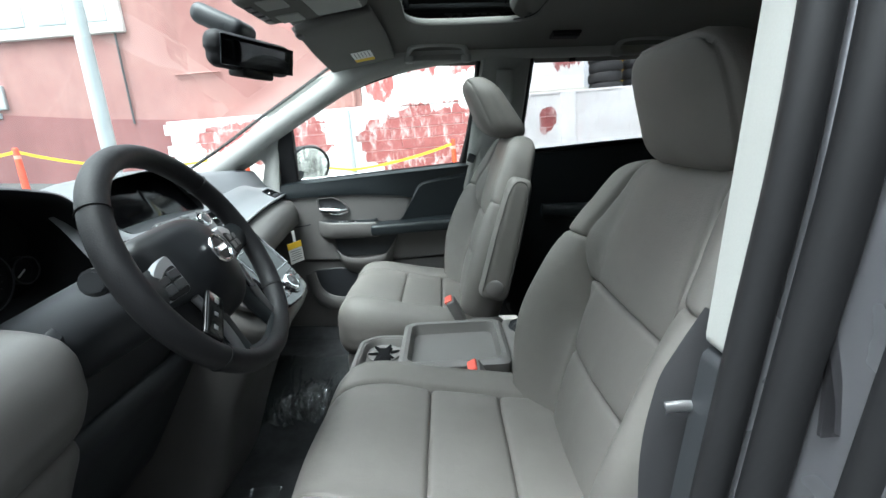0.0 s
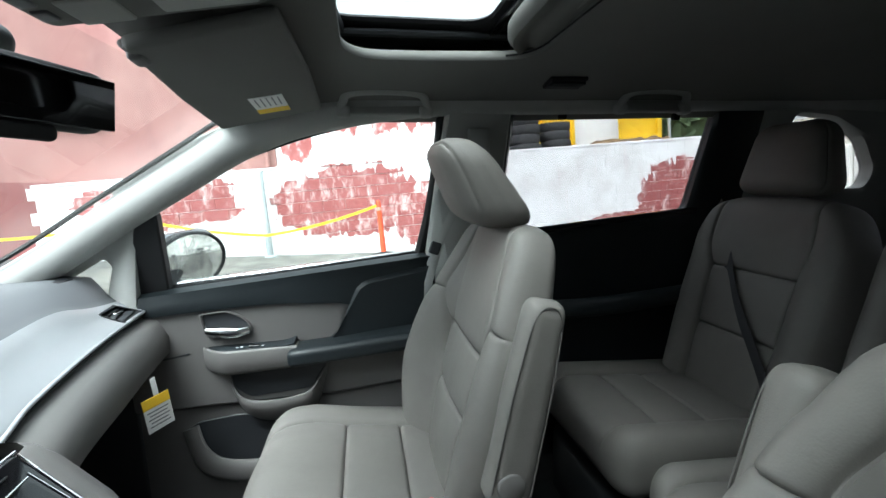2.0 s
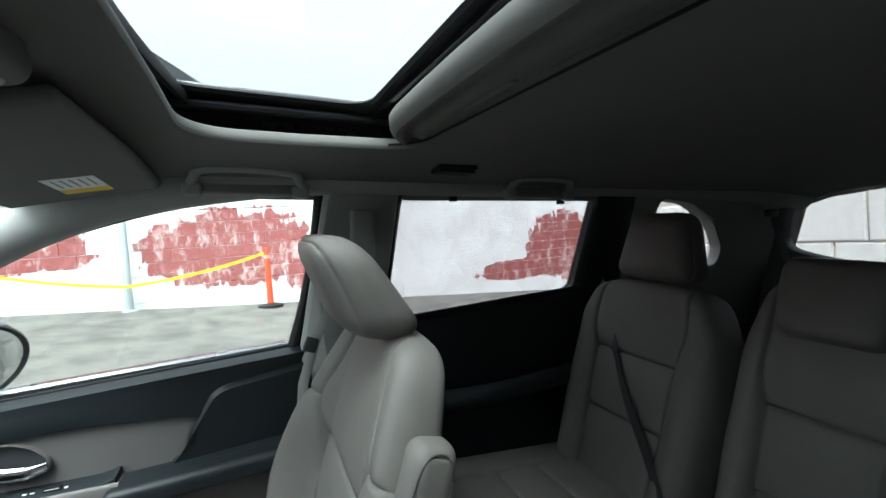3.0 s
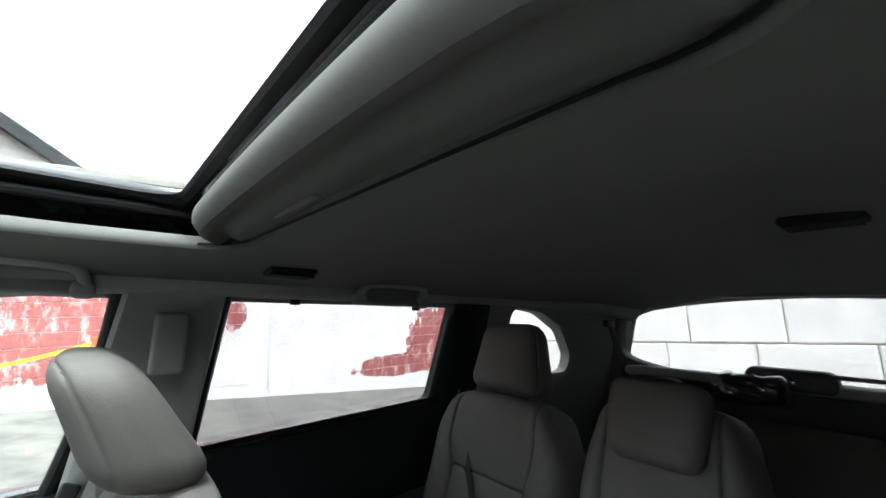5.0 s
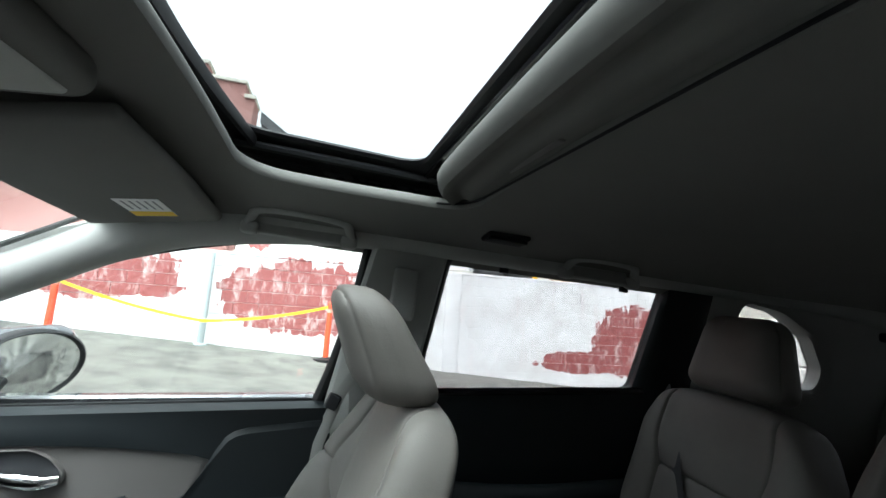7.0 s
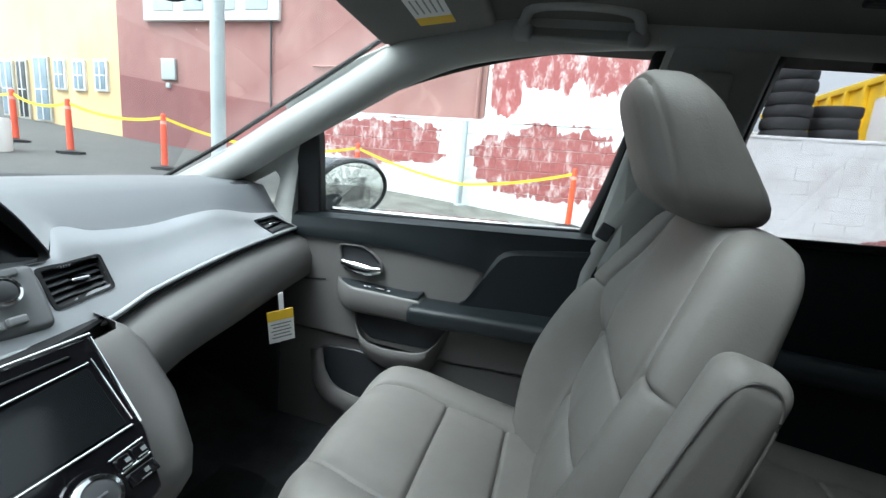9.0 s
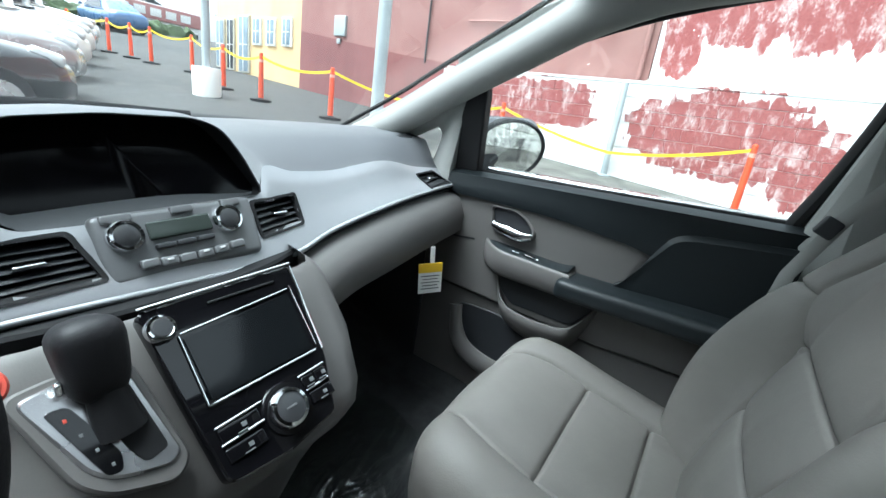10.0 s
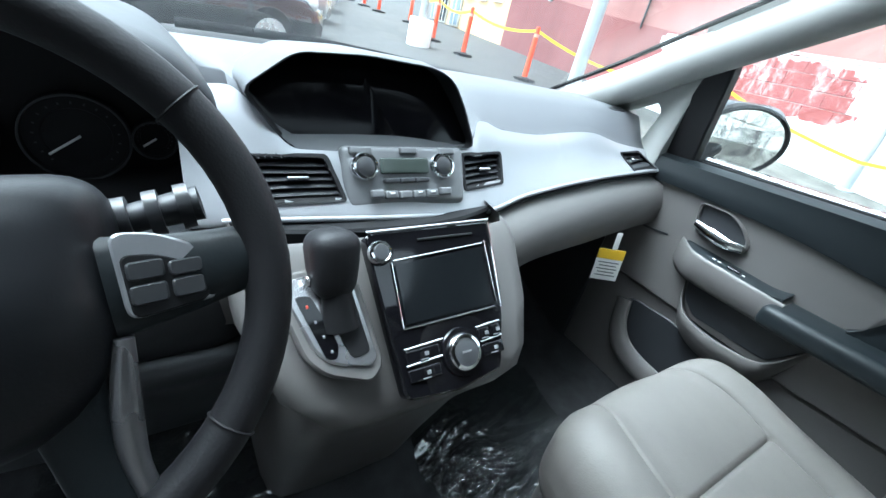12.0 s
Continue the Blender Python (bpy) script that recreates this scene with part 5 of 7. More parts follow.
# instrument hood and cluster before the driver
ip = ring(round_poly([(-0.63, 0.915), (-0.66, 1.03), (-0.58, 1.115), (-0.43, 1.14), (-0.30, 1.11), (-0.25, 1.05), (-0.262, 0.915)], 0.05, 5), 90)
ic = Vector((-0.445, 1.01))
loops = []
for k, x in ((1.02, -0.98), (1.06, -0.86), (1.07, -0.78), (1.04, -0.745), (1.01, -0.74), (0.995, -0.743)):
    loops.append([(x, ic.x + (p.x - ic.x) * k, ic.y + (p.y - ic.y) * k) for p in ip])
ih = part("instrument_hood", skin(loops, True, False), PLASTIC_DARK, dash, "charcoal hood over the instruments", 50)
loops = [[(x, ic.x + (p.x - ic.x) * k, ic.y + (p.y - ic.y) * k) for p in ip] for k, x in ((0.996, -0.7425), (0.95, -0.755), (0.93, -0.82), (0.92, -0.868))]
part("cluster_plate", moved(plate([(ic.x + (p.x - ic.x) * 0.93, ic.y + (p.y - ic.y) * 0.93) for p in ip], lambda x, z: 0.0, 0.006, 0.001), Matrix.Translation((-0.862, 0, 0)) @ Matrix.Rotation(radians(90), 4, "Z")), BLACK, ih, "black cluster plate")
part("lining", skin(loops, True, False), BLACK, ih, "black lining", 50)
for y, r in ((-0.393, 0.056), (-0.515, 0.050), (-0.312, 0.026), (-0.592, 0.026)):
    gz = 0.975
    gm = Matrix.Translation((-0.845, y, gz)) @ Matrix.Rotation(radians(90), 4, "Y")
    ga = part("gauge", lathe([(0.0, 0.0), (r * 0.62, 0.0), (r * 0.64, 0.002), (r * 0.93, 0.003), (r * 0.95, 0.01), (r, 0.012), (r, -0.004)], 40, gm), BLACK, ih, "round dark gauge")
    part("ring", moved(sweep([Vector((r * 0.97 * math.cos(a), r * 0.97 * math.sin(a), 0.012)) for a in [2 * math.pi * i / 40 for i in range(40)]], 0.0015, 6, closed=True), gm), BUTTON, ga)
    for k in range(17):
        a = radians(-225 + 270 * k / 16)
        part("tick", rbox((0.001, 0.0022, r * 0.14), 0.0003, m=Matrix.Translation((-0.843, y, gz)) @ Matrix.Rotation(a + radians(90), 4, "X") @ Matrix.Translation((0, 0, r * 0.8))), BUTTON, ga)
    part("needle", rbox((0.002, 0.003, r * 0.75), 0.0008, m=Matrix.Translation((-0.838, y, gz)) @ Matrix.Rotation(radians(125), 4, "X") @ Matrix.Translation((0, 0, r * 0.3))), PRINT_WHITE, ga)

# lower knee panel before the driver
part("knee_panel", rbox((0.14, 0.40, 0.24), 0.06, (4, 8, 5), deform=lambda v: Vector((v.x - 0.25 * max(0, -v.z), v.y, v.z)), m=Matrix.Translation((-0.70, -0.42, 0.80))), PLASTIC_DARK, dash, "charcoal knee panel")
part("knee_bolster", rbox((0.10, 0.50, 0.34), 0.05, (4, 10, 8), deform=lambda v: Vector((v.x - 0.55 * (0.17 - v.z) + 0.02 * math.cos(v.y * 5), v.y, v.z)), m=Matrix.Translation((-0.665, -0.38, 0.60))), PLASTIC_DARK, dash, "dark taupe panel below the column")
ign = part("ignition_switch", lathe([(0.0, 0.012), (0.016, 0.012), (0.020, 0.008), (0.026, 0.006), (0.030, 0.0)], 28, Matrix.Translation((-0.606, -0.515, 0.925)) @ Matrix.Rotation(radians(75), 4, "Y")), HUB_BLACK, dash, "black ignition surround")
part("end_panel", rbox((0.25, 0.19, 0.16), 0.05, (8, 6, 6), deform=lambda v: Vector((v.x - 0.35 * max(0, -v.z), v.y, v.z + 0.10 * v.y - 0.5 * max(0.0, v.x - 0.02) ** 2 * 4)), m=Matrix.Translation((-0.640, -0.655, 0.905))), PLASTIC_GREY, dash, "grey upper end panel")
part("end_panel_lower", rbox((0.24, 0.19, 0.20), 0.045, (6, 5, 6), deform=lambda v: Vector((v.x - 0.42 * (0.10 - v.z), v.y, v.z)), m=Matrix.Translation((-0.655, -0.655, 0.735))), PLASTIC_GREY, dash, "grey lower end panel")
lv = part("bonnet_release", rbox((0.03, 0.055, 0.05), 0.010, (1, 2, 2), m=Matrix.Translation((-0.560, -0.720, 0.80))), PLASTIC_DARK, dash, "dark release lever")
part("end_cap", rbox((0.30, 0.02, 0.36), 0.008, (3, 1, 3), m=Matrix.Translation((-0.86, -0.765, 0.86))), PLASTIC_DARK, dash)

# ---- centre stack ----
stack = stand("centre_stack", "grey centre stack with a gloss black screen panel", "centre stack", (-0.55, 0, 0.4))
# housing lofted downwards
rows = []
for z, x, yl, yr, back in ((0.930, -0.618, -0.25, 0.165, -0.74), (0.924, -0.606, -0.252, 0.172, -0.74), (0.90, -0.585, -0.262, 0.182, -0.76), (0.84, -0.525, -0.258, 0.176, -0.78), (0.79, -0.478, -0.235, 0.156, -0.8), (0.765, -0.462, -0.205, 0.138, -0.8),
                           (0.74, -0.470, -0.196, 0.126, -0.8), (0.69, -0.505, -0.196, 0.116, -0.82), (0.60, -0.545, -0.200, 0.108, -0.85), (0.45, -0.60, -0.205, 0.104, -0.88), (0.30, -0.65, -0.205, 0.104, -0.9)):
    pts = [(back, yl, z), (x - 0.07, yl, z), (x - 0.025, yl + 0.008, z), (x - 0.006, yl + 0.026, z), (x, yl + 0.06, z), (x + 0.003, (yl + yr) / 2, z), (x, yr - 0.045, z), (x - 0.006, yr - 0.02, z), (x - 0.025, yr - 0.006, z), (x - 0.07, yr, z), (back, yr, z)]
    rows.append(pts)
loops = []
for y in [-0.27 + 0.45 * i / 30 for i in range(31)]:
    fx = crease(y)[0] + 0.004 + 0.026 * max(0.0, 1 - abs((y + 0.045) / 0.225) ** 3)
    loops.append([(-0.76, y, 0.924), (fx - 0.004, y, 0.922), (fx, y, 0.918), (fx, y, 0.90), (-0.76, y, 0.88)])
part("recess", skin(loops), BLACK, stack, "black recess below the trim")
part("housing", skin(rows, False, False), PLASTIC_GREY, stack, "grey moulded housing", 50)
# axes on the sloping face: across y, down the face
ST = Matrix.Translation((-0.522, -0.012, 0.872)) @ Matrix.Rotation(radians(-46), 4, "Y")


def on_stack(y, v, out=0.0):
    """A spot on the sloping face: y across, v up the face from its middle."""
    return ST @ Matrix.Translation((out, y, v))


def face_plate(poly, lo, hi, bevel=0.003):
    """A plate lying on the sloping face, its outline given across and up the face."""
    mid = sum((Vector(p) for p in poly), Vector((0, 0))) / len(poly)
    loops = []
    for out, ins in ((lo, 0.0), (hi - bevel, 0.0), (hi, bevel)):
        loops.append([ST @ Vector((out, *(Vector(p) + (mid - Vector(p)).normalized() * ins))) for p in poly])
    n = len(poly)
    bm = skin(loops, True, False)
    bm.verts.ensure_lookup_table()
    f = bm.faces.new([bm.verts[2 * n + i] for i in range(n)])
    bmesh.ops.triangulate(bm, faces=[f], ngon_method="EAR_CLIP")
    return bm


panel = part("screen_panel", face_plate(round_poly([(-0.097, 0.104), (0.101, 0.106), (0.088, -0.03), (0.064, -0.102), (-0.010, -0.112), (-0.084, -0.104)], 0.010, 4), -0.01, 0.010), BLACK_GLOSS, stack, "gloss black screen panel")
part("screen", face_plate(round_poly([(-0.066, 0.060), (0.074, 0.068), (0.072, -0.014), (-0.066, -0.016)], 0.003, 2), 0.005, 0.0125, 0.001), SCREEN, panel, "unlit touch screen")
for a, b, w in (((-0.069, 0.064), (-0.071, -0.020), 0.0014), ((-0.071, -0.020), (0.076, -0.018), 0.0018), ((-0.066, 0.066), (0.078, 0.074), 0.0013), ((0.083, 0.078), (0.080, -0.012), 0.0010), ((0.097, 0.104), (0.086, -0.02), 0.0018), ((-0.095, 0.106), (0.099, 0.108), 0.0020)):
    pa, pb = on_stack(a[0], a[1], 0.011).translation, on_stack(b[0], b[1], 0.011).translation
    part("bright_edge", sweep([pa, pb], w, 8), CHROME, panel, "chrome edge line")
part("slot", rbox((0.004, 0.09, 0.003), 0.001, m=on_stack(0.02, 0.090, 0.0105)), BLACK, panel)
pk = part("power_knob", lathe([(0.0, 0.008), (0.009, 0.008), (0.0115, 0.010), (0.0140, 0.0095), (0.0155, 0.007), (0.016, 0.0)], 32, on_stack(-0.082, 0.078, 0.01) @ Matrix.Rotation(radians(90), 4, "Y")), CHROME, panel, "chrome power knob")
part("cap", lathe([(0.0, 0.0105), (0.0095, 0.010), (0.0112, 0.0085)], 24, on_stack(-0.082, 0.078, 0.01) @ Matrix.Rotation(radians(90), 4, "Y")), BUTTON, pk)
dl = part("dial", lathe([(0.0, 0.010), (0.0175, 0.010), (0.0185, 0.013), (0.0225, 0.0125), (0.0245, 0.010), (0.025, 0.005), (0.029, 0.004), (0.030, 0.0)], 44, on_stack(0.006, -0.066, 0.009) @ Matrix.Rotation(radians(90), 4, "Y")), CHROME, panel, "chrome-ringed dial")
part("collar", lathe([(0.0248, 0.005), (0.031, 0.005), (0.033, 0.0)], 44, on_stack(0.006, -0.066, 0.009) @ Matrix.Rotation(radians(90), 4, "Y")), BLACK_GLOSS, dl)
part("cap", lathe([(0.0, 0.0125), (0.016, 0.0122), (0.0182, 0.0110)], 36, on_stack(0.006, -0.066, 0.009) @ Matrix.Rotation(radians(90), 4, "Y")), BUTTON, dl)
part("print_bar", rbox((0.001, 0.014, 0.0025), 0.0003, m=on_stack(0.006, -0.066, 0.0218)), PANEL_GREY, dl)
for y0, y1, v in ((-0.076, -0.020, -0.045), (-0.077, -0.024, -0.065), (0.034, 0.076, -0.040), (0.036, 0.074, -0.060)):
    part("bright_line", sweep([on_stack(y0, v, 0.012).translation, on_stack(y1, v + 0.002, 0.012).translation], 0.0014, 6), CHROME, panel)
for y, v, w in ((-0.051, -0.055, 0.048), (-0.053, -0.078, 0.046), (0.046, -0.050, 0.018), (0.066, -0.049, 0.018), (0.056, -0.072, 0.036)):
    bt = part("button", rbox((0.005, w, 0.016), 0.002, m=on_stack(y, v, 0.010)), BLACK_GLOSS, panel)
    part("print_bar", rbox((0.001, 0.006, 0.005), 0.0003, m=on_stack(y + 0.004, v, 0.0131)), PANEL_GREY, bt)
    part("print_bar", rbox((0.001, 0.012, 0.0015), 0.0003, m=on_stack(y, v - 0.006, 0.0131)), PANEL_GREY, bt)
# gear gate beside the screen
part("shift_surround", face_plate(round_poly([(-0.214, 0.068), (-0.172, 0.072), (-0.114, 0.062), (-0.100, -0.056), (-0.118, -0.072), (-0.170, -0.052), (-0.190, -0.030)], 0.014, 5), -0.012, 0.002), PLASTIC_GREY, stack, "grey raised surround")
part("shift_plate", face_plate(round_poly([(-0.206, 0.060), (-0.173, 0.064), (-0.122, 0.056), (-0.107, -0.046), (-0.118, -0.054), (-0.148, -0.046), (-0.166, -0.038), (-0.180, -0.022)], 0.010, 5), -0.01, 0.006), SATIN, stack, "satin metal shift surround")
idx = part("gear_index", face_plate(round_poly([(-0.192, 0.042), (-0.174, 0.040), (-0.152, -0.020), (-0.156, -0.036), (-0.168, -0.034)], 0.006, 4), 0.0, 0.0085, 0.001), BLACK_GLOSS, stack, "black gear index")
part("shift_well", face_plate(round_poly([(-0.164, 0.056), (-0.127, 0.051), (-0.116, -0.036), (-0.138, -0.040), (-0.146, -0.022)], 0.006, 4), 0.0, 0.008, 0.001), BLACK, stack, "black shift gate")
for k in range(4):
    part("print_bar", rbox((0.001, 0.0028, 0.0035), 0.0003, m=on_stack(-0.180 + 0.0062 * k, 0.028 - 0.018 * k, 0.009)), RED_PLASTIC if k == 0 else PANEL_GREY, idx)
lev = stand("gear_lever", "black leather gear lever on the dashboard", "gear lever", (-0.53, -0.158, 0.87))
part("stalk", sweep([(-0.520, -0.156, 0.872), (-0.535, -0.158, 0.905), (-0.545, -0.159, 0.925)], lambda s: (0.022 - 0.008 * s, 0.020 - 0.006 * s), 16), BLACK, lev, "black boot")


def knob_form(v):
    k = v.z / 0.04
    v.y *= 1 + 0.10 * max(0, k) - 0.18 * max(0, -k)
    v.x *= 1 + 0.05 * max(0, k) - 0.25 * max(0, -k)
    v.z += 0.10 * v.x
    return v


part("grip", rbox((0.066, 0.054, 0.084), 0.022, (5, 5, 5), deform=knob_form, m=Matrix.Translation((-0.556, -0.160, 0.938)) @ Matrix.Rotation(radians(-18), 4, "Y")), LEATHER_BLACK, lev, "black leather grip", 60)
part("release_button", rbox((0.007, 0.006, 0.013), 0.002, m=Matrix.Translation((-0.548, -0.189, 0.925))), CHROME, lev, "chrome button")
part("start_button", lathe([(0.0, 0.005), (0.011, 0.005), (0.013, 0.003), (0.016, 0.003), (0.018, 0)], 24, on_stack(-0.218, 0.083, -0.004) @ Matrix.Rotation(radians(90), 4, "Y")), RED_PLASTIC, stack, "red start button")

# steering wheel
WC = Matrix.Translation((-0.433, -0.43, 1.029)) @ Matrix.Rotation(radians(7), 4, "Z") @ Matrix.Rotation(radians(90 - 29), 4, "Y")
# local: z along the column towards the driver, x down, y to the passenger
wheel = stand("steering_wheel", "black leather steering wheel with silver spokes", "steering wheel", (-0.433, -0.43, 1.029))
rim = [Vector((0.176 * math.cos(a), 0.178 * math.sin(a), 0)) for a in [2 * math.pi * i / 72 for i in range(72)]]
part("rim", moved(sweep(rim, (0.0165, 0.0185), 18, closed=True), WC), LEATHER_BLACK, wheel, "black leather rim", 60)

for a in (-2.25, -0.85, 0.85, 2.25):
    c, d = Vector((0.176 * math.cos(a), 0.178 * math.sin(a), 0)), Vector((math.cos(a), math.sin(a), 0))
    part("rim_seam", moved(sweep([c + d * (0.0170 * math.cos(b)) + Vector((0, 0, 0.0190 * math.sin(b))) for b in [2 * math.pi * i / 24 for i in range(24)]], 0.0011, 6, closed=True, up=(-d.y, d.x, 0)), WC), BLACK, wheel)


def hub(v):
    r = v.y / 0.085
    v.z -= 0.03 * (r * r) + 0.02 * (v.x / 0.08) ** 2 - 0.02
    v.y *= 1 - 0.25 * max(0, v.x / 0.075) ** 2
    return v


pad_ = part("airbag_cover", rbox((0.170, 0.190, 0.06), 0.030, (10, 12, 3), deform=hub, m=WC @ Matrix.Translation((0.012, 0, -0.022))), HUB_BLACK, wheel, "black airbag cover", 60)
badge = moved(sweep([Vector((0.021 * math.cos(a), 0.025 * math.sin(a), 0.0295)) for a in [2 * math.pi * i / 32 for i in range(32)]], 0.0030, 8, closed=True), WC)
part("emblem", join(badge, rbox((0.010, 0.034, 0.004), 0.0018, m=WC @ Matrix.Translation((0, 0, 0.0295)))), CHROME, pad_, "chrome oval emblem")
for sgn in (-1, 1):
    arm_path = smooth_path([WC @ Vector(p) for p in ((0.004, sgn * 0.080, -0.012), (0.002, sgn * 0.125, -0.010), (-0.004, sgn * 0.176, -0.002))], 5)
    spk = part("spoke", sweep(arm_path, lambda t: (0.034 - 0.012 * t, 0.012), 16, up=WC.col[2].to_3d()), SOFT_DARK, wheel, "charcoal side spoke")
    face = round_poly([(-0.032, 0.086), (-0.029, 0.110), (-0.018, 0.132), (-0.002, 0.146), (0.012, 0.149), (0.022, 0.142), (0.025, 0.088)], 0.009, 5)

    def on_spoke(poly, lo, hi, shrink=0.0):
        mid = sum((Vector(p) for p in poly), Vector((0, 0))) / len(poly)
        rows_ = []
        for out, ins in ((lo, 0.0), (hi - 0.0015, 0.0), (hi, 0.0015)):
            rows_.append([WC @ Vector((q.x, sgn * q.y, out - 0.10 * (q.y - 0.09))) for q in [mid + (Vector(p) - mid) * (1 - shrink) - (Vector(p) - mid).normalized() * ins for p in poly]])
        bm_ = skin(rows_, True, False)
        bm_.verts.ensure_lookup_table()
        n_ = len(poly)
        f_ = bm_.faces.new([bm_.verts[2 * n_ + i] for i in range(n_)])
        bmesh.ops.triangulate(bm_, faces=[f_], ngon_method="EAR_CLIP")
        return bm_
    part("satin_bezel", on_spoke(face, -0.006, 0.0045), SILVER, spk, "satin metal button surround")
    part("button_plate", on_spoke([(p.x * 0.74 + 0.006, 0.089 + (p.y - 0.086) * 0.80) for p in face], 0.0, 0.0056), BLACK, spk, "black button plate")
    for cx_, cy_, wx_, wy_ in ((-0.006, 0.102, 0.012, 0.021), (-0.004, 0.125, 0.010, 0.021), (0.0095, 0.102, 0.013, 0.021), (0.0095, 0.125, 0.013, 0.020)):
        part("button", on_spoke(round_poly([(cx_ - wx_ / 2, cy_ - wy_ / 2), (cx_ - wx_ / 2, cy_ + wy_ / 2), (cx_ + wx_ / 2, cy_ + wy_ / 2), (cx_ + wx_ / 2, cy_ - wy_ / 2)], 0.003, 3), 0.003, 0.0078), BUTTON, spk)
    lo = [WC @ Vector(p) for p in ((0.050, sgn * 0.050, -0.014), (0.11, sgn * 0.058, -0.012), (0.170, sgn * 0.066, -0.006))]
    ls = part("lower_spoke", sweep(smooth_path(lo, 5), lambda t: (0.026 - 0.008 * t, 0.008), 16, up=WC.col[2].to_3d()), SOFT_DARK, wheel, "charcoal lower spoke")
    part("satin_edge", sweep(smooth_path([WC @ Vector(p) for p in ((0.036, sgn * 0.084, -0.004), (0.075, sgn * 0.078, -0.003), (0.115, sgn * 0.076, -0.004), (0.156, sgn * 0.082, -0.005))], 5), lambda t: (0.007 * math.sin(min(1.0, 0.25 + t) * 2.2) + 0.002, 0.006), 12, up=WC.col[2].to_3d()), SATIN_DARK, ls, "satin metal edge", 60)
part("bottom_plate", sweep(smooth_path([WC @ Vector((0.168 * math.cos(a), 0.168 * math.sin(a), -0.004)) for a in (-0.42, -0.2, 0.0, 0.2, 0.42)], 4), (0.014, 0.007), 12, up=WC.col[2].to_3d()), SOFT_DARK, wheel)
kp = part("key_pad", rbox((0.034, 0.082, 0.010), 0.005, (1, 3, 1), m=WC @ Matrix.Translation((0.070, -0.092, 0.004)) @ Matrix.Rotation(radians(30), 4, "Z")), BLACK_GLOSS, wheel, "black button row")
for k in range(3):
    part("print_bar", rbox((0.007, 0.007, 0.001), 0.0003, m=WC @ Matrix.Translation((0.070, -0.092, 0.0095)) @ Matrix.Rotation(radians(30), 4, "Z") @ Matrix.Translation((0, -0.024 + 0.024 * k, 0))), PANEL_GREY, kp)
part("column_cover", sweep([WC @ Vector((0, 0, -0.03)), WC @ Vector((0.0, 0, -0.16)), WC @ Vector((0.0, 0, -0.32))], lambda s: (0.06 + 0.015 * s, 0.06 + 0.01 * s), 20), PLASTIC_DARK, wheel, "charcoal column cover")
for sgn in (-1, 1):
    stk = part("stalk", sweep([WC @ Vector((-0.030, sgn * 0.05, -0.07)), WC @ Vector((-0.040, sgn * 0.11, -0.06)), WC @ Vector((-0.046, sgn * 0.150, -0.05))], lambda s: (0.009 + 0.006 * s, 0.009 + 0.004 * s), 12), PLASTIC_DARK, wheel, "charcoal column stalk")
    for k in range(3):
        part("ring", sweep([WC @ Vector((-0.038 - 0.003 * k, sgn * (0.095 + 0.020 * k), -0.062 + 0.004 * k)), WC @ Vector((-0.039 - 0.003 * k, sgn * (0.104 + 0.020 * k), -0.0605 + 0.004 * k))], 0.0175, 14), BUTTON, stk)

# ---- console between the seats ----
con = stand("centre_console", "grey plastic console with tray and cup holders", "console", (-0.05, 0, 0.30))
CY, CW = 0.0, 0.135
part("body", rbox((0.42, 0.25, 0.30), 0.03, (5, 4, 4), deform=lambda v: Vector((v.x, v.y, v.z + 0.05 * v.x)), m=Matrix.Translation((0.03, CY, 0.475))), PLASTIC_GREY, con, "grey console body")
tray = []
for k, z in ((0.0, 0.61), (0.0, 0.655), (0.012, 0.664), (0.022, 0.662), (0.03, 0.632), (0.05, 0.628)):
    tray.append([(p.x, p.y, z + 0.05 * (p.x + 0.05)) for p in ring(round_poly([(-0.185 + k, -0.128 + k), (0.10 - k, -0.128 + k), (0.10 - k, 0.128 - k), (-0.185 + k, 0.128 - k)], 0.025), 64)])
part("tray", skin(tray), PLASTIC_GREY, con, "grey open tray")
# front cup holders
cups = []
for k, z in ((0.0, 0.50), (0.0, 0.60), (0.008, 0.612), (0.015, 0.612), (0.019, 0.606), (0.024, 0.588)):
    cups.append([(p.x, p.y, z) for p in ring(round_poly([(-0.315 + k, -0.09 + k * 0.6), (-0.27, -0.125 + k), (-0.17, -0.125 + k), (-0.17, 0.125 - k), (-0.27, 0.125 - k), (-0.315 + k, 0.09 - k * 0.6)], 0.03), 64)])
cf = part("cup_tray", skin(cups), PLASTIC_GREY, con, "grey cup holder tray")
part("rim", sweep([(p.x, p.y, 0.612) for p in ring(round_poly([(-0.309, -0.086), (-0.268, -0.119), (-0.176, -0.119), (-0.176, 0.119), (-0.268, 0.119), (-0.309, 0.086)], 0.03), 64)], (0.007, 0.005), 10, closed=True), PLASTIC_GREY, cf, "raised rim")
for y in (-0.056, 0.056):
    part("cup_well", lathe([(0.050, 0.0), (0.048, 0.004), (0.044, 0.003), (0.042, 0.0008), (0.0, 0.0008)], 36, Matrix.Translation((-0.243, y, 0.590))), PLASTIC_GREY, cf, "grey cup well")
    for k in range(6):
        a = 2 * math.pi * k / 6 + 0.2
        part("rubber_finger", sweep([(-0.243 + 0.018 * math.cos(a), y + 0.018 * math.sin(a), 0.5935), (-0.243 + 0.034 * math.cos(a), y + 0.034 * math.sin(a), 0.5945), (-0.243 + 0.045 * math.cos(a), y + 0.045 * math.sin(a), 0.596)], lambda t: (0.009 - 0.006 * t, 0.002), 8), CUP_RUBBER, cf)
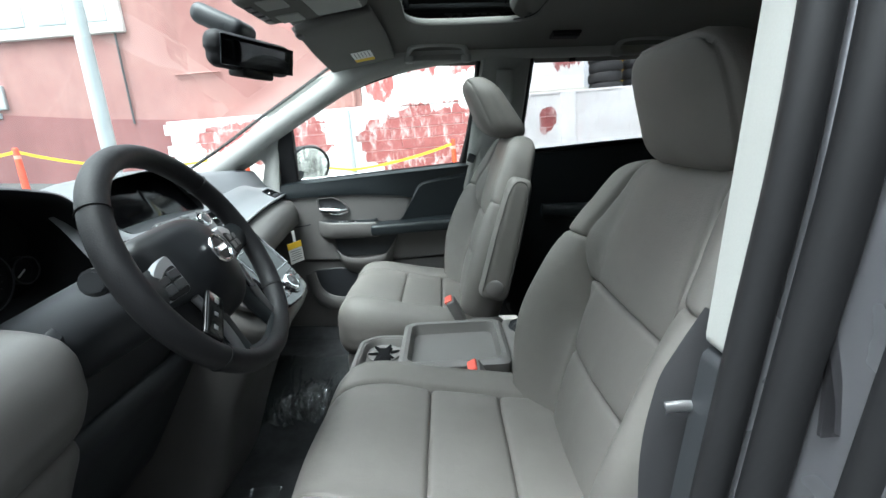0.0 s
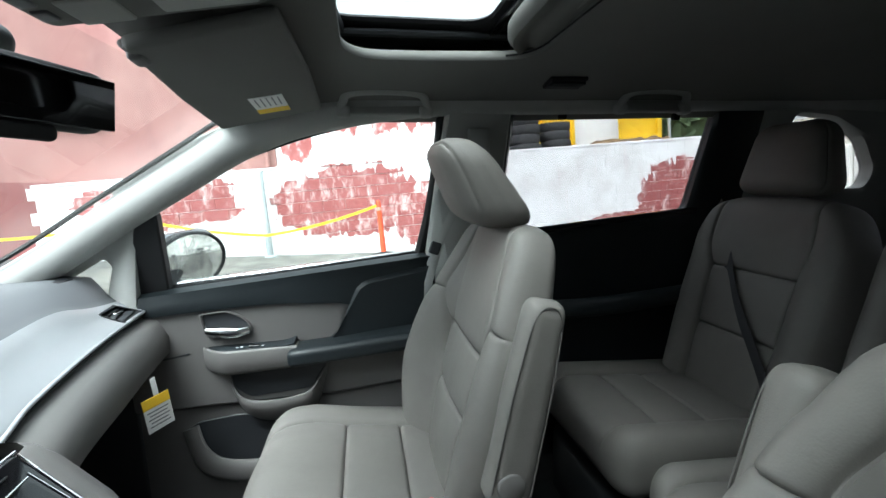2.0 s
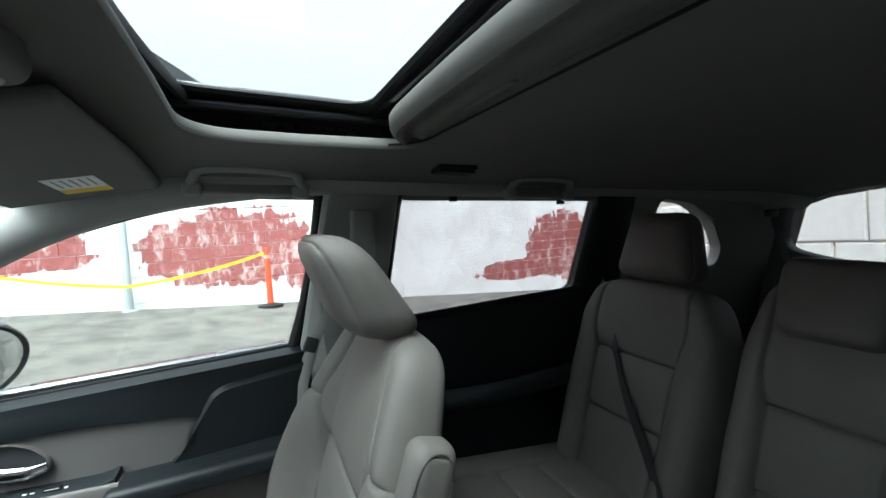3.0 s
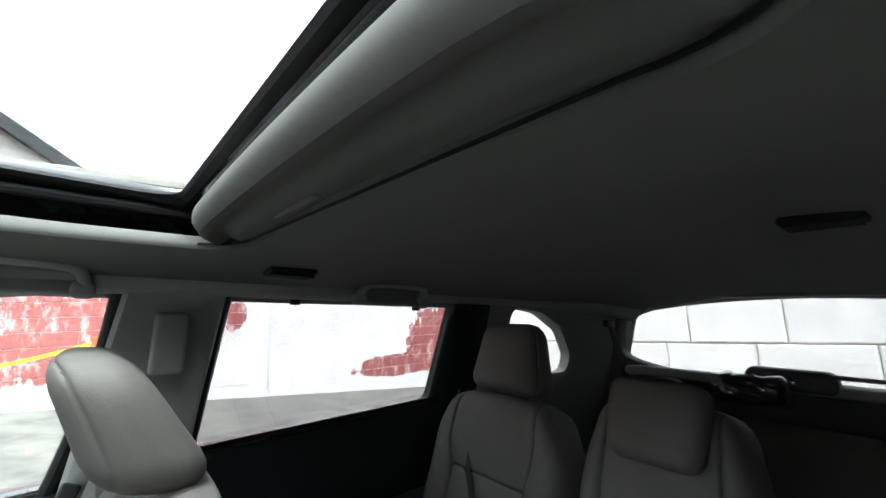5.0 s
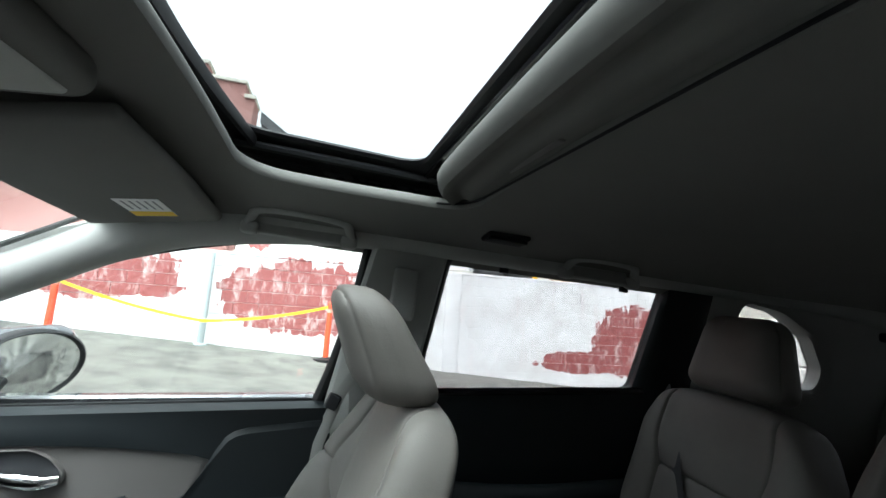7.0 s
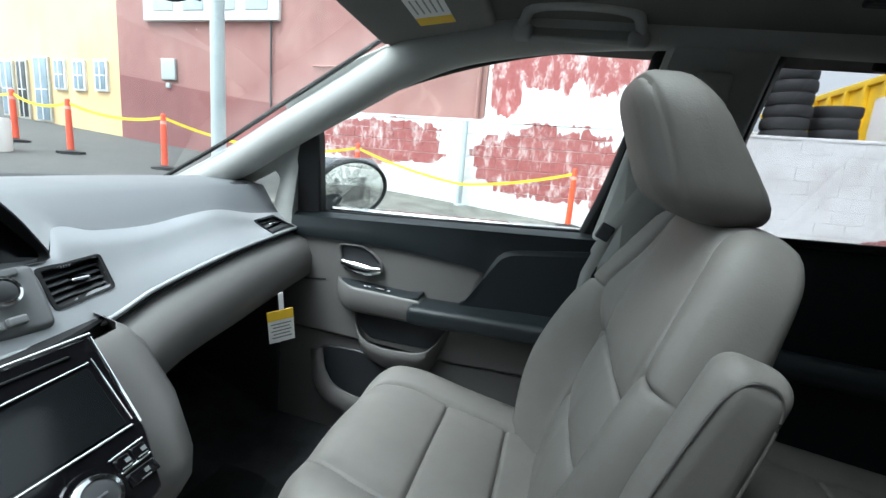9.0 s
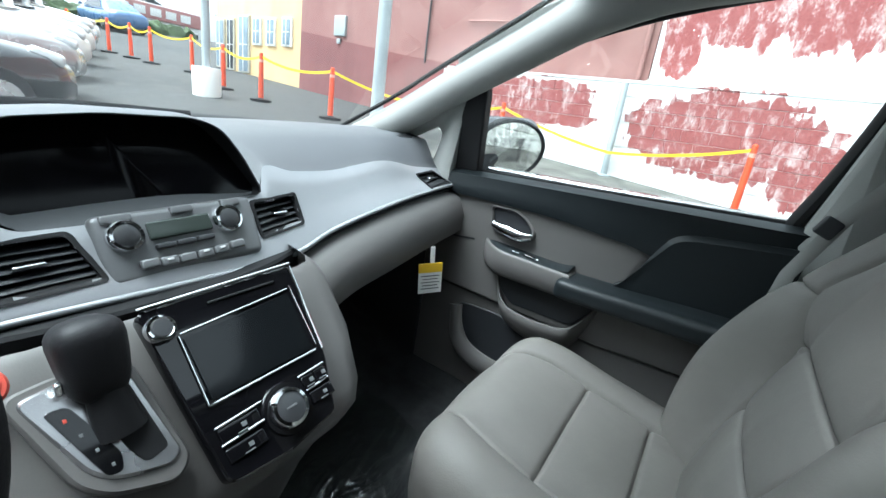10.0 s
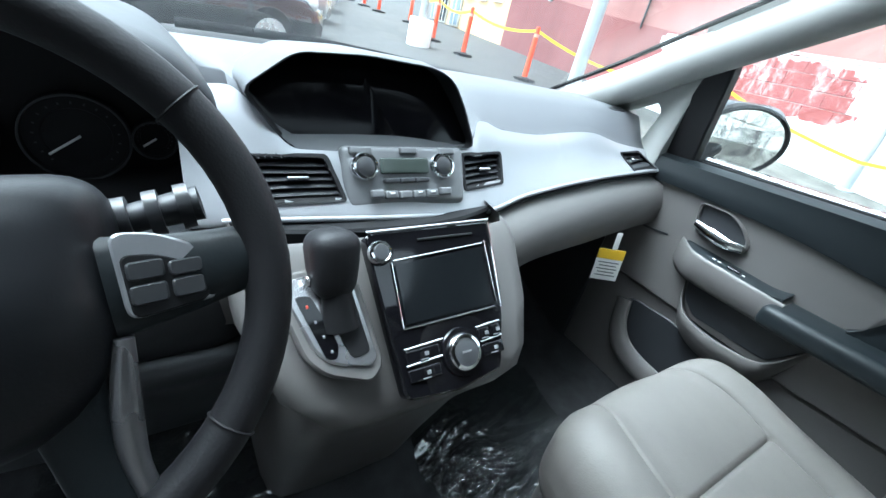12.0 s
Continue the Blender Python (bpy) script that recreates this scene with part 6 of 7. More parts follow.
part("rubber_insert", rbox((0.040, 0.165, 0.005), 0.002, (2, 8, 1), deform=lambda v: Vector((v.x * (0.75 + 0.5 * abs(math.cos(v.y * 28))), v.y, v.z)), m=Matrix.Translation((-0.243, 0.0, 0.5930))), CUP_RUBBER, cf, "black rubber insert")
# rear cup holders
rear_c = part("rear_cup_block", rbox((0.13, 0.25, 0.10), 0.02, (2, 4, 2), m=Matrix.Translation((0.165, CY, 0.62))), PLASTIC_GREY, con, "grey rear cup holder block")
for y in (-0.06, 0.06):
    part("cup_well", lathe([(0.05, -0.002), (0.047, 0.004), (0.042, 0.0), (0.038, -0.001), (0.0, -0.001)], 36, Matrix.Translation((0.165, CY + y, 0.671))), PLASTIC_DARK, rear_c, "dark cup well")

# ---- roof fittings ----
mir = stand("rear_view_mirror", "black rear-view mirror on a windshield stalk", "mirror", (-0.55, 0.0, 1.45))
MM = Matrix.Translation((-0.505, 0.015, 1.385)) @ Matrix.Rotation(radians(-18), 4, "Z") @ Matrix.Rotation(radians(8), 4, "Y")
shell = part("shell", rbox((0.05, 0.255, 0.075), 0.024, (4, 8, 4), deform=lambda v: Vector((v.x, v.y * (1 - 0.05 * (v.z < 0)), v.z)), m=MM), BLACK, mir, "black mirror shell", 60)
part("glass", rbox((0.004, 0.236, 0.060), 0.002, m=MM @ Matrix.Translation((0.0248, 0, 0))), DIM_MIRROR, shell, "dimmed mirror glass")
part("sensor_foot", rbox((0.05, 0.10, 0.02), 0.008, m=MM @ Matrix.Translation((0.0, 0, -0.04))), BLACK, shell)
part("stalk", sweep([(-0.52, 0.012, 1.40), (-0.545, 0.02, 1.43), (-0.56, 0.03, 1.455)], 0.014, 12), BLACK, mir)
part("mount", rbox((0.12, 0.10, 0.045), 0.02, (2, 2, 1), m=Matrix.Translation((-0.565, 0.03, 1.455)) @ Matrix.Rotation(radians(24), 4, "Y")), PLASTIC_DARK, mir, "charcoal sensor housing")

oc = stand("overhead_console", "grey overhead console with lamps and buttons", "overhead console", (-0.3, 0, 1.5))
OM = Matrix.Translation((-0.368, 0.0, roof_z(-0.368, 0) - 0.018)) @ Matrix.Rotation(radians(-9), 4, "Y")
part("body", rbox((0.26, 0.20, 0.045), 0.02, (4, 4, 1), m=OM), HEADLINER, oc, "warm grey console body")
part("lid", rbox((0.11, 0.15, 0.012), 0.006, (2, 3, 1), m=OM @ Matrix.Translation((0.06, 0, -0.02))), PILLAR, oc, "grey glasses-holder lid")
for y in (-0.055, 0.055):
    part("map_lamp", rbox((0.055, 0.06, 0.008), 0.003, m=OM @ Matrix.Translation((-0.055, y, -0.0215))), PILLAR, oc, "grey map lamp lens")
for k in range(4):
    part("button", rbox((0.018, 0.026, 0.008), 0.003, m=OM @ Matrix.Translation((-0.105, -0.054 + 0.036 * k, -0.021))), BUTTON, oc)


def sun_visor(sgn, label):
    v = stand("sun_visor", label, "sun visor", (-0.36, sgn * 0.4, 1.48), group="sun visors")
    VM = Matrix.Translation((-0.345, sgn * 0.365, roof_z(-0.345, 0.365) - 0.038)) @ Matrix.Rotation(radians(-6 * sgn), 4, "X") @ Matrix.Rotation(radians(-10), 4, "Y")
    b = part("flap", rbox((0.235, 0.44, 0.022), 0.010, (6, 8, 1), deform=lambda p: Vector((p.x * (1 - 0.10 * max(0, -p.y * sgn / 0.21)), p.y - 0.12 * p.x * sgn, p.z)), m=VM), HEADLINER, v, "warm grey padded flap")
    lab = part("warning_label", rbox((0.065, 0.105, 0.001), 0.0003, m=VM @ Matrix.Translation((0.020, 0.105 * sgn, -0.0117))), WHITE_PAPER, b, "white warning label")
    part("label_band", rbox((0.065, 0.03, 0.001), 0.0003, m=VM @ Matrix.Translation((0.020, 0.142 * sgn, -0.0122))), YELLOW_PAPER, lab, "yellow label band")
    for k in range(5):
        part("print_bar", rbox((0.003, 0.05, 0.0006), 0.0002, m=VM @ Matrix.Translation((-0.002 + 0.011 * k, 0.087 * sgn, -0.0124))), PANEL_GREY, lab)
    part("hinge_clip", rbox((0.02, 0.035, 0.02), 0.006, m=VM @ Matrix.Translation((-0.10, -0.17 * sgn, -0.006))), PLASTIC_GREY, v)
    part("hinge_arm", sweep([VM @ Vector((-0.105, -0.2 * sgn, 0)), VM @ Vector((-0.105, 0.2 * sgn, 0))], 0.006, 8), PLASTIC_GREY, v)
    return v


sun_visor(1, "warm grey sun visor with a warning label, folded up")
sun_visor(-1, "warm grey driver sun visor folded up")


def grab_handle(x0, x1, label):
    h = stand("grab_handle", label, "grab handle", ((x0 + x1) / 2, 0.6, 1.5), group="grab handles")
    y, zb = 0.600, roof_z((x0 + x1) / 2, 0.6) - 0.034
    pts = smooth_path([(x0, y, zb - 0.002), (x0 + 0.008, y - 0.006, zb + 0.022), (x0 + 0.028, y - 0.024, zb + 0.042), ((x0 + x1) / 2, y - 0.034, zb + 0.046), (x1 - 0.028, y - 0.024, zb + 0.042), (x1 - 0.008, y - 0.006, zb + 0.022), (x1, y, zb - 0.002)], 6)
    part("grip", sweep(pts, (0.010, 0.011), 14, up=(0, 1, 0)), PILLAR, h, "grey plastic grip")
    part("recess", rbox((x1 - x0 - 0.03, 0.012, 0.05), 0.006, (3, 1, 1), m=Matrix.Translation(((x0 + x1) / 2, y + 0.012, zb + 0.014)) @ Matrix.Rotation(radians(-35), 4, "X")), PILLAR, h, "grey recess")
    for x in (x0 + 0.008, x1 - 0.008):
        part("foot", rbox((0.036, 0.03, 0.03), 0.010, m=Matrix.Translation((x, y + 0.002, zb + 0.004))), PILLAR, h)
    return h


grab_handle(-0.19, 0.03, "warm grey grab handle above the passenger door")
grab_handle(0.55, 0.76, "warm grey grab handle above the sliding door")
vl = stand("ceiling_vent", "dark roof vent above the sliding door", "air vent", (0.345, 0.5, 1.51))
part("frame", rbox((0.095, 0.055, 0.012), 0.005, m=Matrix.Translation((0.345, 0.50, roof_z(0.345, 0.5) - 0.004)) @ Matrix.Rotation(radians(-12), 4, "X")), BLACK, vl)
for k in range(4):
    part("slat", rbox((0.085, 0.004, 0.012), 0.001, m=Matrix.Translation((0.345, 0.482 + 0.012 * k, roof_z(0.345, 0.5) - 0.008)) @ Matrix.Rotation(radians(-30), 4, "X")), PLASTIC_DARK, vl)
vr = stand("ceiling_vent", "dark roof vent above the second row", "air vent", (0.61, -0.28, 1.53))
part("frame", rbox((0.042, 0.070, 0.010), 0.004, m=Matrix.Translation((0.615, -0.285, roof_z(0.61, 0.28) - 0.004))), BLACK, vr)
for k in range(4):
    part("slat", rbox((0.003, 0.062, 0.008), 0.001, m=Matrix.Translation((0.602 + 0.009 * k, -0.285, roof_z(0.61, 0.28) - 0.008)) @ Matrix.Rotation(radians(30), 4, "Y")), PLASTIC_DARK, vr)

# belt of the passenger seat on the centre pillar
sb = stand("seat_belt", "pale seat belt with a dark clip on the centre pillar", "seat belt", (0.05, 0.69, 0.8))
part("webbing", sweep([(0.165, 0.625, 1.36), (0.12, 0.645, 1.25), (0.06, 0.672, 1.12), (0.03, 0.70, 1.0), (0.02, 0.705, 0.80)], (0.012, 0.0015), 8, up=(0, 1, 0)), PILLAR, sb, "pale webbing")
part("clip", rbox((0.03, 0.016, 0.034), 0.005, m=Matrix.Translation((0.045, 0.662, 1.105)) @ Matrix.Rotation(radians(20), 4, "Y")), PLASTIC_DARK, sb, "dark belt clip")
part("guide", rbox((0.06, 0.02, 0.12), 0.012, m=Matrix.Translation((0.165, 0.632, 1.365))), PILLAR, sb, "grey belt guide")

# tag hanging below the glove box
tg = stand("hanging_tag", "yellow and white card tag hanging from the glove box", "tag", (-0.655, 0.56, 0.82))
TM = Matrix.Translation((-0.652, 0.562, 0.80)) @ Matrix.Rotation(radians(-38), 4, "Z") @ Matrix.Rotation(radians(6), 4, "X")
part("strap", moved(rbox((0.0012, 0.012, 0.045), 0.0004), TM @ Matrix.Translation((0, 0.004, 0.022))), WHITE_PAPER, tg, "white strap")
cd = part("card", moved(rbox((0.0012, 0.062, 0.085), 0.0004), TM @ Matrix.Translation((0, 0, -0.043))), WHITE_PAPER, tg, "white printed card")
part("header_band", moved(rbox((0.0022, 0.0622, 0.026), 0.0004), TM @ Matrix.Translation((0, 0, -0.0135))), YELLOW_PAPER, cd, "yellow header band")
for k in range(5):
    part("print_bar", moved(rbox((0.0026, 0.048 - 0.008 * (k % 2), 0.003), 0.0003), TM @ Matrix.Translation((0, 0, -0.036 - 0.009 * k))), PANEL_GREY, cd)

# crumpled clear film on the carpet

def film(x0, x1, y0, y1, heap, seed, label):
    """A nearly flat sheet with long creases, crumpled up round heap (x, y, radius, share elsewhere)."""
    nx, ny = 130, 130
    vs = []
    for i in range(nx):
        for j in range(ny):
            u, v = x0 + (x1 - x0) * i / (nx - 1), y0 + (y1 - y0) * j / (ny - 1)
            k = heap[3] + (1 - heap[3]) * math.exp(-(((u - heap[0]) / heap[2]) ** 2 + ((v - heap[1]) / heap[2] / 1.3) ** 2))
            h = (0.3 - min(0.3, abs(noise.noise((u * 11 + v * 3, v * 2.5 - u * 2, seed))))) * 0.11 + (0.25 - min(0.25, abs(noise.noise((u * 27 + v * 9, v * 4 - u * 3, seed + 3))))) * 0.075 + (0.2 - min(0.2, abs(noise.noise((u * 46 - v * 12, v * 15 + u * 8, seed + 7))))) * 0.030
            vs.append((u + 0.03 * noise.noise((v * 6, seed, 0)), v + 0.03 * noise.noise((u * 6, seed, 5)), 0.311 + 0.32 * max(0, -u - 0.82) + k * h))
    fs = [(i * ny + j, i * ny + j + 1, (i + 1) * ny + j + 1, (i + 1) * ny + j) for i in range(nx - 1) for j in range(ny - 1)]
    ob = single("plastic_film", poly_mesh(vs, fs), FILM.mat, label, "plastic film", group="protective films", sharp=28)
    ob.visible_shadow = False
    return ob


film(-0.95, -0.50, -0.56, -0.14, (-0.84, -0.32, 0.10, 0.15), 1.0, "crumpled clear plastic film on the driver carpet")
film(-0.80, -0.38, 0.12, 0.55, (-0.53, 0.215, 0.10, 0.07), 5.0, "crumpled clear plastic film on the passenger carpet")

# side mirror outside the passenger door
sm = stand("side_mirror", "black side mirror on the passenger door", "mirror", (-0.70, 0.86, 1.0))
SM = Matrix.Translation((-0.735, 0.985, 1.058)) @ Matrix.Rotation(radians(-27), 4, "Z") @ Matrix.Scale(1.12, 4)
sh = part("shell", rbox((0.10, 0.245, 0.165), 0.065, (5, 8, 6), deform=lambda v: Vector((v.x, v.y, v.z + 0.05 * v.y)), m=SM), CAR_PAINT, sm, "grey metallic shell", 60)
part("bezel", skin([[SM @ Vector((0.043 + dx, 0.122 * k * math.cos(a), 0.082 * k * math.sin(a) + 0.006 * math.cos(a))) for a in [2 * math.pi * i / 40 for i in range(40)]] for k, dx in ((1.0, -0.02), (1.02, 0.008), (0.96, 0.014), (0.89, 0.006))], True, False), BLACK, sh, "black bezel")
part("glass", skin([[SM @ Vector((0.050, 0.112 * k * math.cos(a), 0.0755 * k * math.sin(a) + 0.006 * math.cos(a))) for a in [2 * math.pi * i / 40 for i in range(40)]] for k in (1.0, 0.5)], True, True), MIRROR, sh, "mirror glass")
part("foot", sweep([(-0.73, 0.80, 1.0), (-0.735, 0.87, 1.015), (-0.74, 0.92, 1.03)], (0.04, 0.025), 12), BLACK, sm, "black mirror foot")


# ---- outside ----
def asphalt():
    k = Nodes("wet_asphalt")
    big, mid, fine = k.noise(0.25, 4), k.noise(2.5, 5, 0.65), k.noise(60, 3)
    tone = k.mix(k.ramp(big, 0.35, 0.65), (0.050, 0.050, 0.049), (0.070, 0.069, 0.066))
    tone = k.mix(k.ramp(mid, 0.5, 0.62), tone, (0.085, 0.082, 0.077))
    tone = k.mix(k.math("MULTIPLY", fine, 0.5), tone, (0.05, 0.05, 0.05))
    pos = k.add("ShaderNodeNewGeometry").outputs["Position"]
    sep = k.add("ShaderNodeSeparateXYZ")
    k.link(pos, sep.inputs[0])
    edge = k.math("ADD", sep.outputs[0], k.math("MULTIPLY", k.math("SUBTRACT", mid, 0.5), 1.6))
    slab = k.mix(k.ramp(mid, 0.4, 0.68), (0.165, 0.158, 0.142), (0.092, 0.089, 0.082))
    slab = k.mix(k.math("MULTIPLY", fine, 0.3), slab, (0.07, 0.068, 0.065))
    tone = k.mix(k.math("MULTIPLY", k.ramp(edge, -4.4, -3.9), k.ramp(sep.outputs[1], 1.2, 1.8)), tone, slab)
    k.link(tone, k.bsdf.inputs["Base Color"])
    k.bsdf.inputs["Specular IOR Level"].default_value = 0.2
    k.link(k.math("ADD", k.math("MULTIPLY", mid, 0.4), 0.55, True), k.bsdf.inputs["Roughness"])
    k.bump(fine, 0.5, 0.01)
    return k.mat


def patch_mask(k, px, pz, ellipses, wob, amp=0.55):
    """Ragged patches: 1 inside any of the ellipses, whose edges the noise frays."""
    best = None
    for cx, cz, rx, rz in ellipses:
        a = k.math("POWER", k.math("ABSOLUTE", k.math("DIVIDE", k.math("SUBTRACT", px, cx), rx)), 2.4)
        b = k.math("POWER", k.math("ABSOLUTE", k.math("DIVIDE", k.math("SUBTRACT", pz, cz), rz)), 2.4)
        v = k.math("SUBTRACT", 1.0, k.math("ADD", a, b))
        best = v if best is None else k.math("MAXIMUM", best, v)
    piece = k.add("ShaderNodeObjectInfo").outputs["Random"]
    frayed = k.math("ADD", best, k.math("MULTIPLY", k.math("SUBTRACT", wob, 0.5), amp * 4))
    frayed = k.math("ADD", frayed, k.math("MULTIPLY", k.math("SUBTRACT", piece, 0.5), 0.5))
    return k.ramp(frayed, -0.02, 0.06)


def painted_wall(name, ellipses, streak, amp):
    """White paint over old red paint on blocks; the red shows in ragged patches."""
    k = Nodes(name)
    pos = k.add("ShaderNodeNewGeometry").outputs["Position"]
    sep = k.add("ShaderNodeSeparateXYZ")
    k.link(pos, sep.inputs[0])
    wob = k.noise(1.5, 5, 0.62, vec=pos, stretch=streak)
    brush = k.noise(5.0, 4, 0.6, vec=pos, stretch=(1.5, 1.0, 0.32 * streak[2]))
    course = k.noise(3.2, 4, 0.6, vec=pos, stretch=(0.45, 1.0, 2.4 * streak[2]))
    wob = k.math("ADD", k.math("MULTIPLY", wob, 0.42), k.math("ADD", k.math("MULTIPLY", brush, 0.36), k.math("MULTIPLY", course, 0.22)))
    mask = patch_mask(k, sep.outputs[0], sep.outputs[2], ellipses, wob, amp)
    dirt = k.noise(2.2, 5, 0.6, vec=pos)
    fine = k.noise(30, 4, 0.6, vec=pos)
    white = k.mix(k.ramp(dirt, 0.42, 0.75), (0.80, 0.80, 0.79), (0.64, 0.62, 0.60))
    drip = k.noise(9.0, 5, 0.65, vec=pos, stretch=(1.2, 1.0, 0.12))
    white = k.mix(k.math("MULTIPLY", k.ramp(drip, 0.56, 0.72), 0.35), white, (0.60, 0.46, 0.43))
    red = k.mix(k.ramp(fine, 0.3, 0.7), (0.25, 0.060, 0.058), (0.34, 0.105, 0.098))
    thin = k.noise(6, 7, 0.78, vec=pos, stretch=(1.1, 1, 0.5))
    red = k.mix(k.math("MULTIPLY", k.ramp(thin, 0.50, 0.66), 0.85), red, (0.74, 0.62, 0.60))
    k.link(k.mix(mask, white, red), k.bsdf.inputs["Base Color"])
    k.bsdf.inputs["Roughness"].default_value = 0.8
    k.bump(fine, 0.4, 0.006)
    return k.mat


def stucco(name, a, b, scale=0.7):
    k = Nodes(name)
    pos = k.add("ShaderNodeNewGeometry").outputs["Position"]
    big, fine, run = k.noise(scale, 5, 0.6, vec=pos), k.noise(25, 4, vec=pos), k.noise(2.0, 4, 0.6, vec=pos, stretch=(1, 1, 0.15))
    tone = k.mix(k.ramp(big, 0.35, 0.65), a, b)
    tone = k.mix(k.math("MULTIPLY", k.ramp(run, 0.5, 0.75), 0.35), tone, [c * 0.6 for c in a])
    k.link(tone, k.bsdf.inputs["Base Color"])
    k.bsdf.inputs["Roughness"].default_value = 0.85
    k.bump(fine, 0.3, 0.006)
    return k.mat


ASPHALT = asphalt()
WALL_LOW = painted_wall("painted_block_wall", [(-3.45, 1.62, 1.25, 0.42), (-0.25, 1.45, 1.35, 0.62), (0.95, 1.0, 0.5, 0.5), (2.05, 1.62, 0.20, 0.26), (6.75, 0.93, 1.15, 0.74), (5.35, 0.52, 1.05, 0.22)], (1.0, 1.0, 0.75), 0.95)
JOINT = stucco("painted_joints", (0.74, 0.73, 0.71), (0.79, 0.78, 0.77), 3.0)
WALL_HIGH = painted_wall("painted_upper_wall", [(0.2, 3.72, 2.0, 1.0), (-0.6, 3.2, 0.8, 0.5), (-1.2, 2.9, 0.35, 0.7), (2.55, 3.3, 0.36, 0.8), (2.2, 3.9, 0.8, 0.5)], (1.8, 1.0, 0.30), 1.2)
RED_WALL = stucco("faded_red_wall", (0.26, 0.120, 0.108), (0.33, 0.180, 0.160))
RED_BASE = stucco("dark_red_base", (0.185, 0.066, 0.064), (0.235, 0.095, 0.088))
YELLOW_WALL = stucco("ochre_wall", (0.66, 0.47, 0.24), (0.72, 0.54, 0.30))
CONCRETE = stucco("pale_concrete", (0.70, 0.69, 0.65), (0.80, 0.79, 0.75), 1.5)
SIDE_GREY = stucco("light_block_grey", (0.08, 0.08, 0.08), (0.11, 0.11, 0.106), 1.0)
COPING = plain("grey_coping", (0.5, 0.48, 0.42), 0.8, vary=0.15, grain=40)
ROOFING = plain("dark_roofing", (0.06, 0.065, 0.07), 0.8, vary=0.2, grain=20)
POLE = plain("galvanised_pole", (0.42, 0.46, 0.47), 0.5, metal=0.3, vary=0.1, grain=60)
ORANGE = plain("orange_delineator", (0.78, 0.085, 0.025), 0.5, vary=0.1, grain=60)
REFLECT = plain("worn_reflective_band", (0.8, 0.36, 0.28), 0.5, vary=0.05)
TAPE = plain("yellow_tape", (0.85, 0.6, 0.02), 0.5, vary=0.06, grain=60)
TYRE = plain("tyre_rubber", (0.018, 0.018, 0.019), 0.75, vary=0.2, grain=60, bump=0.4, dist=0.004)
YELLOW_STEEL = plain("yellow_steel", (0.80, 0.52, 0.01), 0.5, vary=0.12, grain=20, large=1.5)
SOIL = plain("brown_soil", (0.16, 0.10, 0.05), 0.95, vary=0.4, grain=30, bump=0.8, dist=0.02)
WINDOW_DARK = plain("dark_window_glass", (0.03, 0.035, 0.04), 0.1, vary=0.1, bump=0.0)
# pale blue base colour paints the sky's reflection into the panes
WINDOW_SKY = plain("painted_sky_window_glass", (0.20, 0.26, 0.31), 0.1, vary=0.25, bump=0.0, large=2.0)
WHITE_FRAME = plain("white_window_frame", (0.75, 0.75, 0.74), 0.5, vary=0.05)

# ground: one sloping sheet to the horizon, flattening far off
gx = [-400, -200, -120, -80, -50] + [-34 + 2 * i for i in range(35)] + [50, 80, 120, 200, 400]
gy = [-400, -200, -100, -50] + [-24 + 2 * i for i in range(28)] + [50, 100, 200, 400]


def ground_far(x, y):
    cx, cy = max(-30, min(30, x)), max(-22, min(26, y))
    return ground_z(cx, cy) + 0.01 * noise.noise((x * 0.6, y * 0.6, 0))


verts = [(x, y, ground_far(x, y)) for x in gx for y in gy]
n = len(gy)
faces = [(i * n + j, i * n + j + 1, (i + 1) * n + j + 1, (i + 1) * n + j) for i in range(len(gx) - 1) for j in range(n - 1)]
single("ground", poly_mesh(verts, faces), ASPHALT, "grey asphalt of a sloping lot, paler by the wall", "ground", base=WORLD, kind="structure")

WY = 7.6
low_wall = stand("boundary_wall", "white-painted block wall with old red patches", "wall", (1.5, WY, 0.2), WORLD, kind="structure")
part("core", block((-5.3, WY - 0.0085, -0.7), (9.0, WY + 0.28, 2.10), 0.01), JOINT, low_wall)
part("coping", block((-5.32, WY - 0.025, 2.085), (9.0, WY + 0.31, 2.135), 0.008, (12, 1, 1)), WALL_LOW, low_wall, "white-painted coping")
part("pier", block((2.28, WY - 0.05, -0.3), (2.56, WY + 0.05, 2.13), 0.01), WALL_LOW, low_wall, "white-painted pier")
post_z = ground_z(-1.78, 7.44)
wp = stand("steel_post", "pale grey steel post standing against the painted wall", "post", (-1.78, 7.44, post_z), WORLD)
part("tube", lathe([(0.055, -0.1), (0.055, 2.06 - post_z), (0.050, 2.075 - post_z), (0.0, 2.08 - post_z)], 20, Matrix.Translation((-1.78, 7.44, post_z))), POLE, wp)
part("foot", lathe([(0.10, -0.05), (0.10, 0.012), (0.06, 0.03), (0.055, 0.03)], 20, Matrix.Translation((-1.78, 7.44, post_z))), POLE, wp, "flat foot flange")

bld = stand("red_building", "red painted brick building with a stepped parapet", "building", (-5.5, 8.1, 0.9), WORLD)
outline = [(-10.4, 0.3), (-10.4, 7.55)]
x, z = -7.2, 7.55
outline.append((x, z))
while x < -1.59:
    z -= 0.27
    outline.append((x, z))
    x = min(x + 0.68, -1.58)
    outline.append((x, z))
outline.append((-1.58, 0.3))
part("wall", plate(outline, lambda x, z: 8.02, 0.5, 0.005), RED_WALL, bld, "faded red wall with a stepped parapet")
part("base_band", plate([(-10.38, 0.4), (-10.38, 2.75), (-7.0, 2.35), (-5.2, 2.2), (-5.2, 0.3)], lambda x, z: 8.005, 0.05, 0.004), RED_BASE, bld, "darker red base")
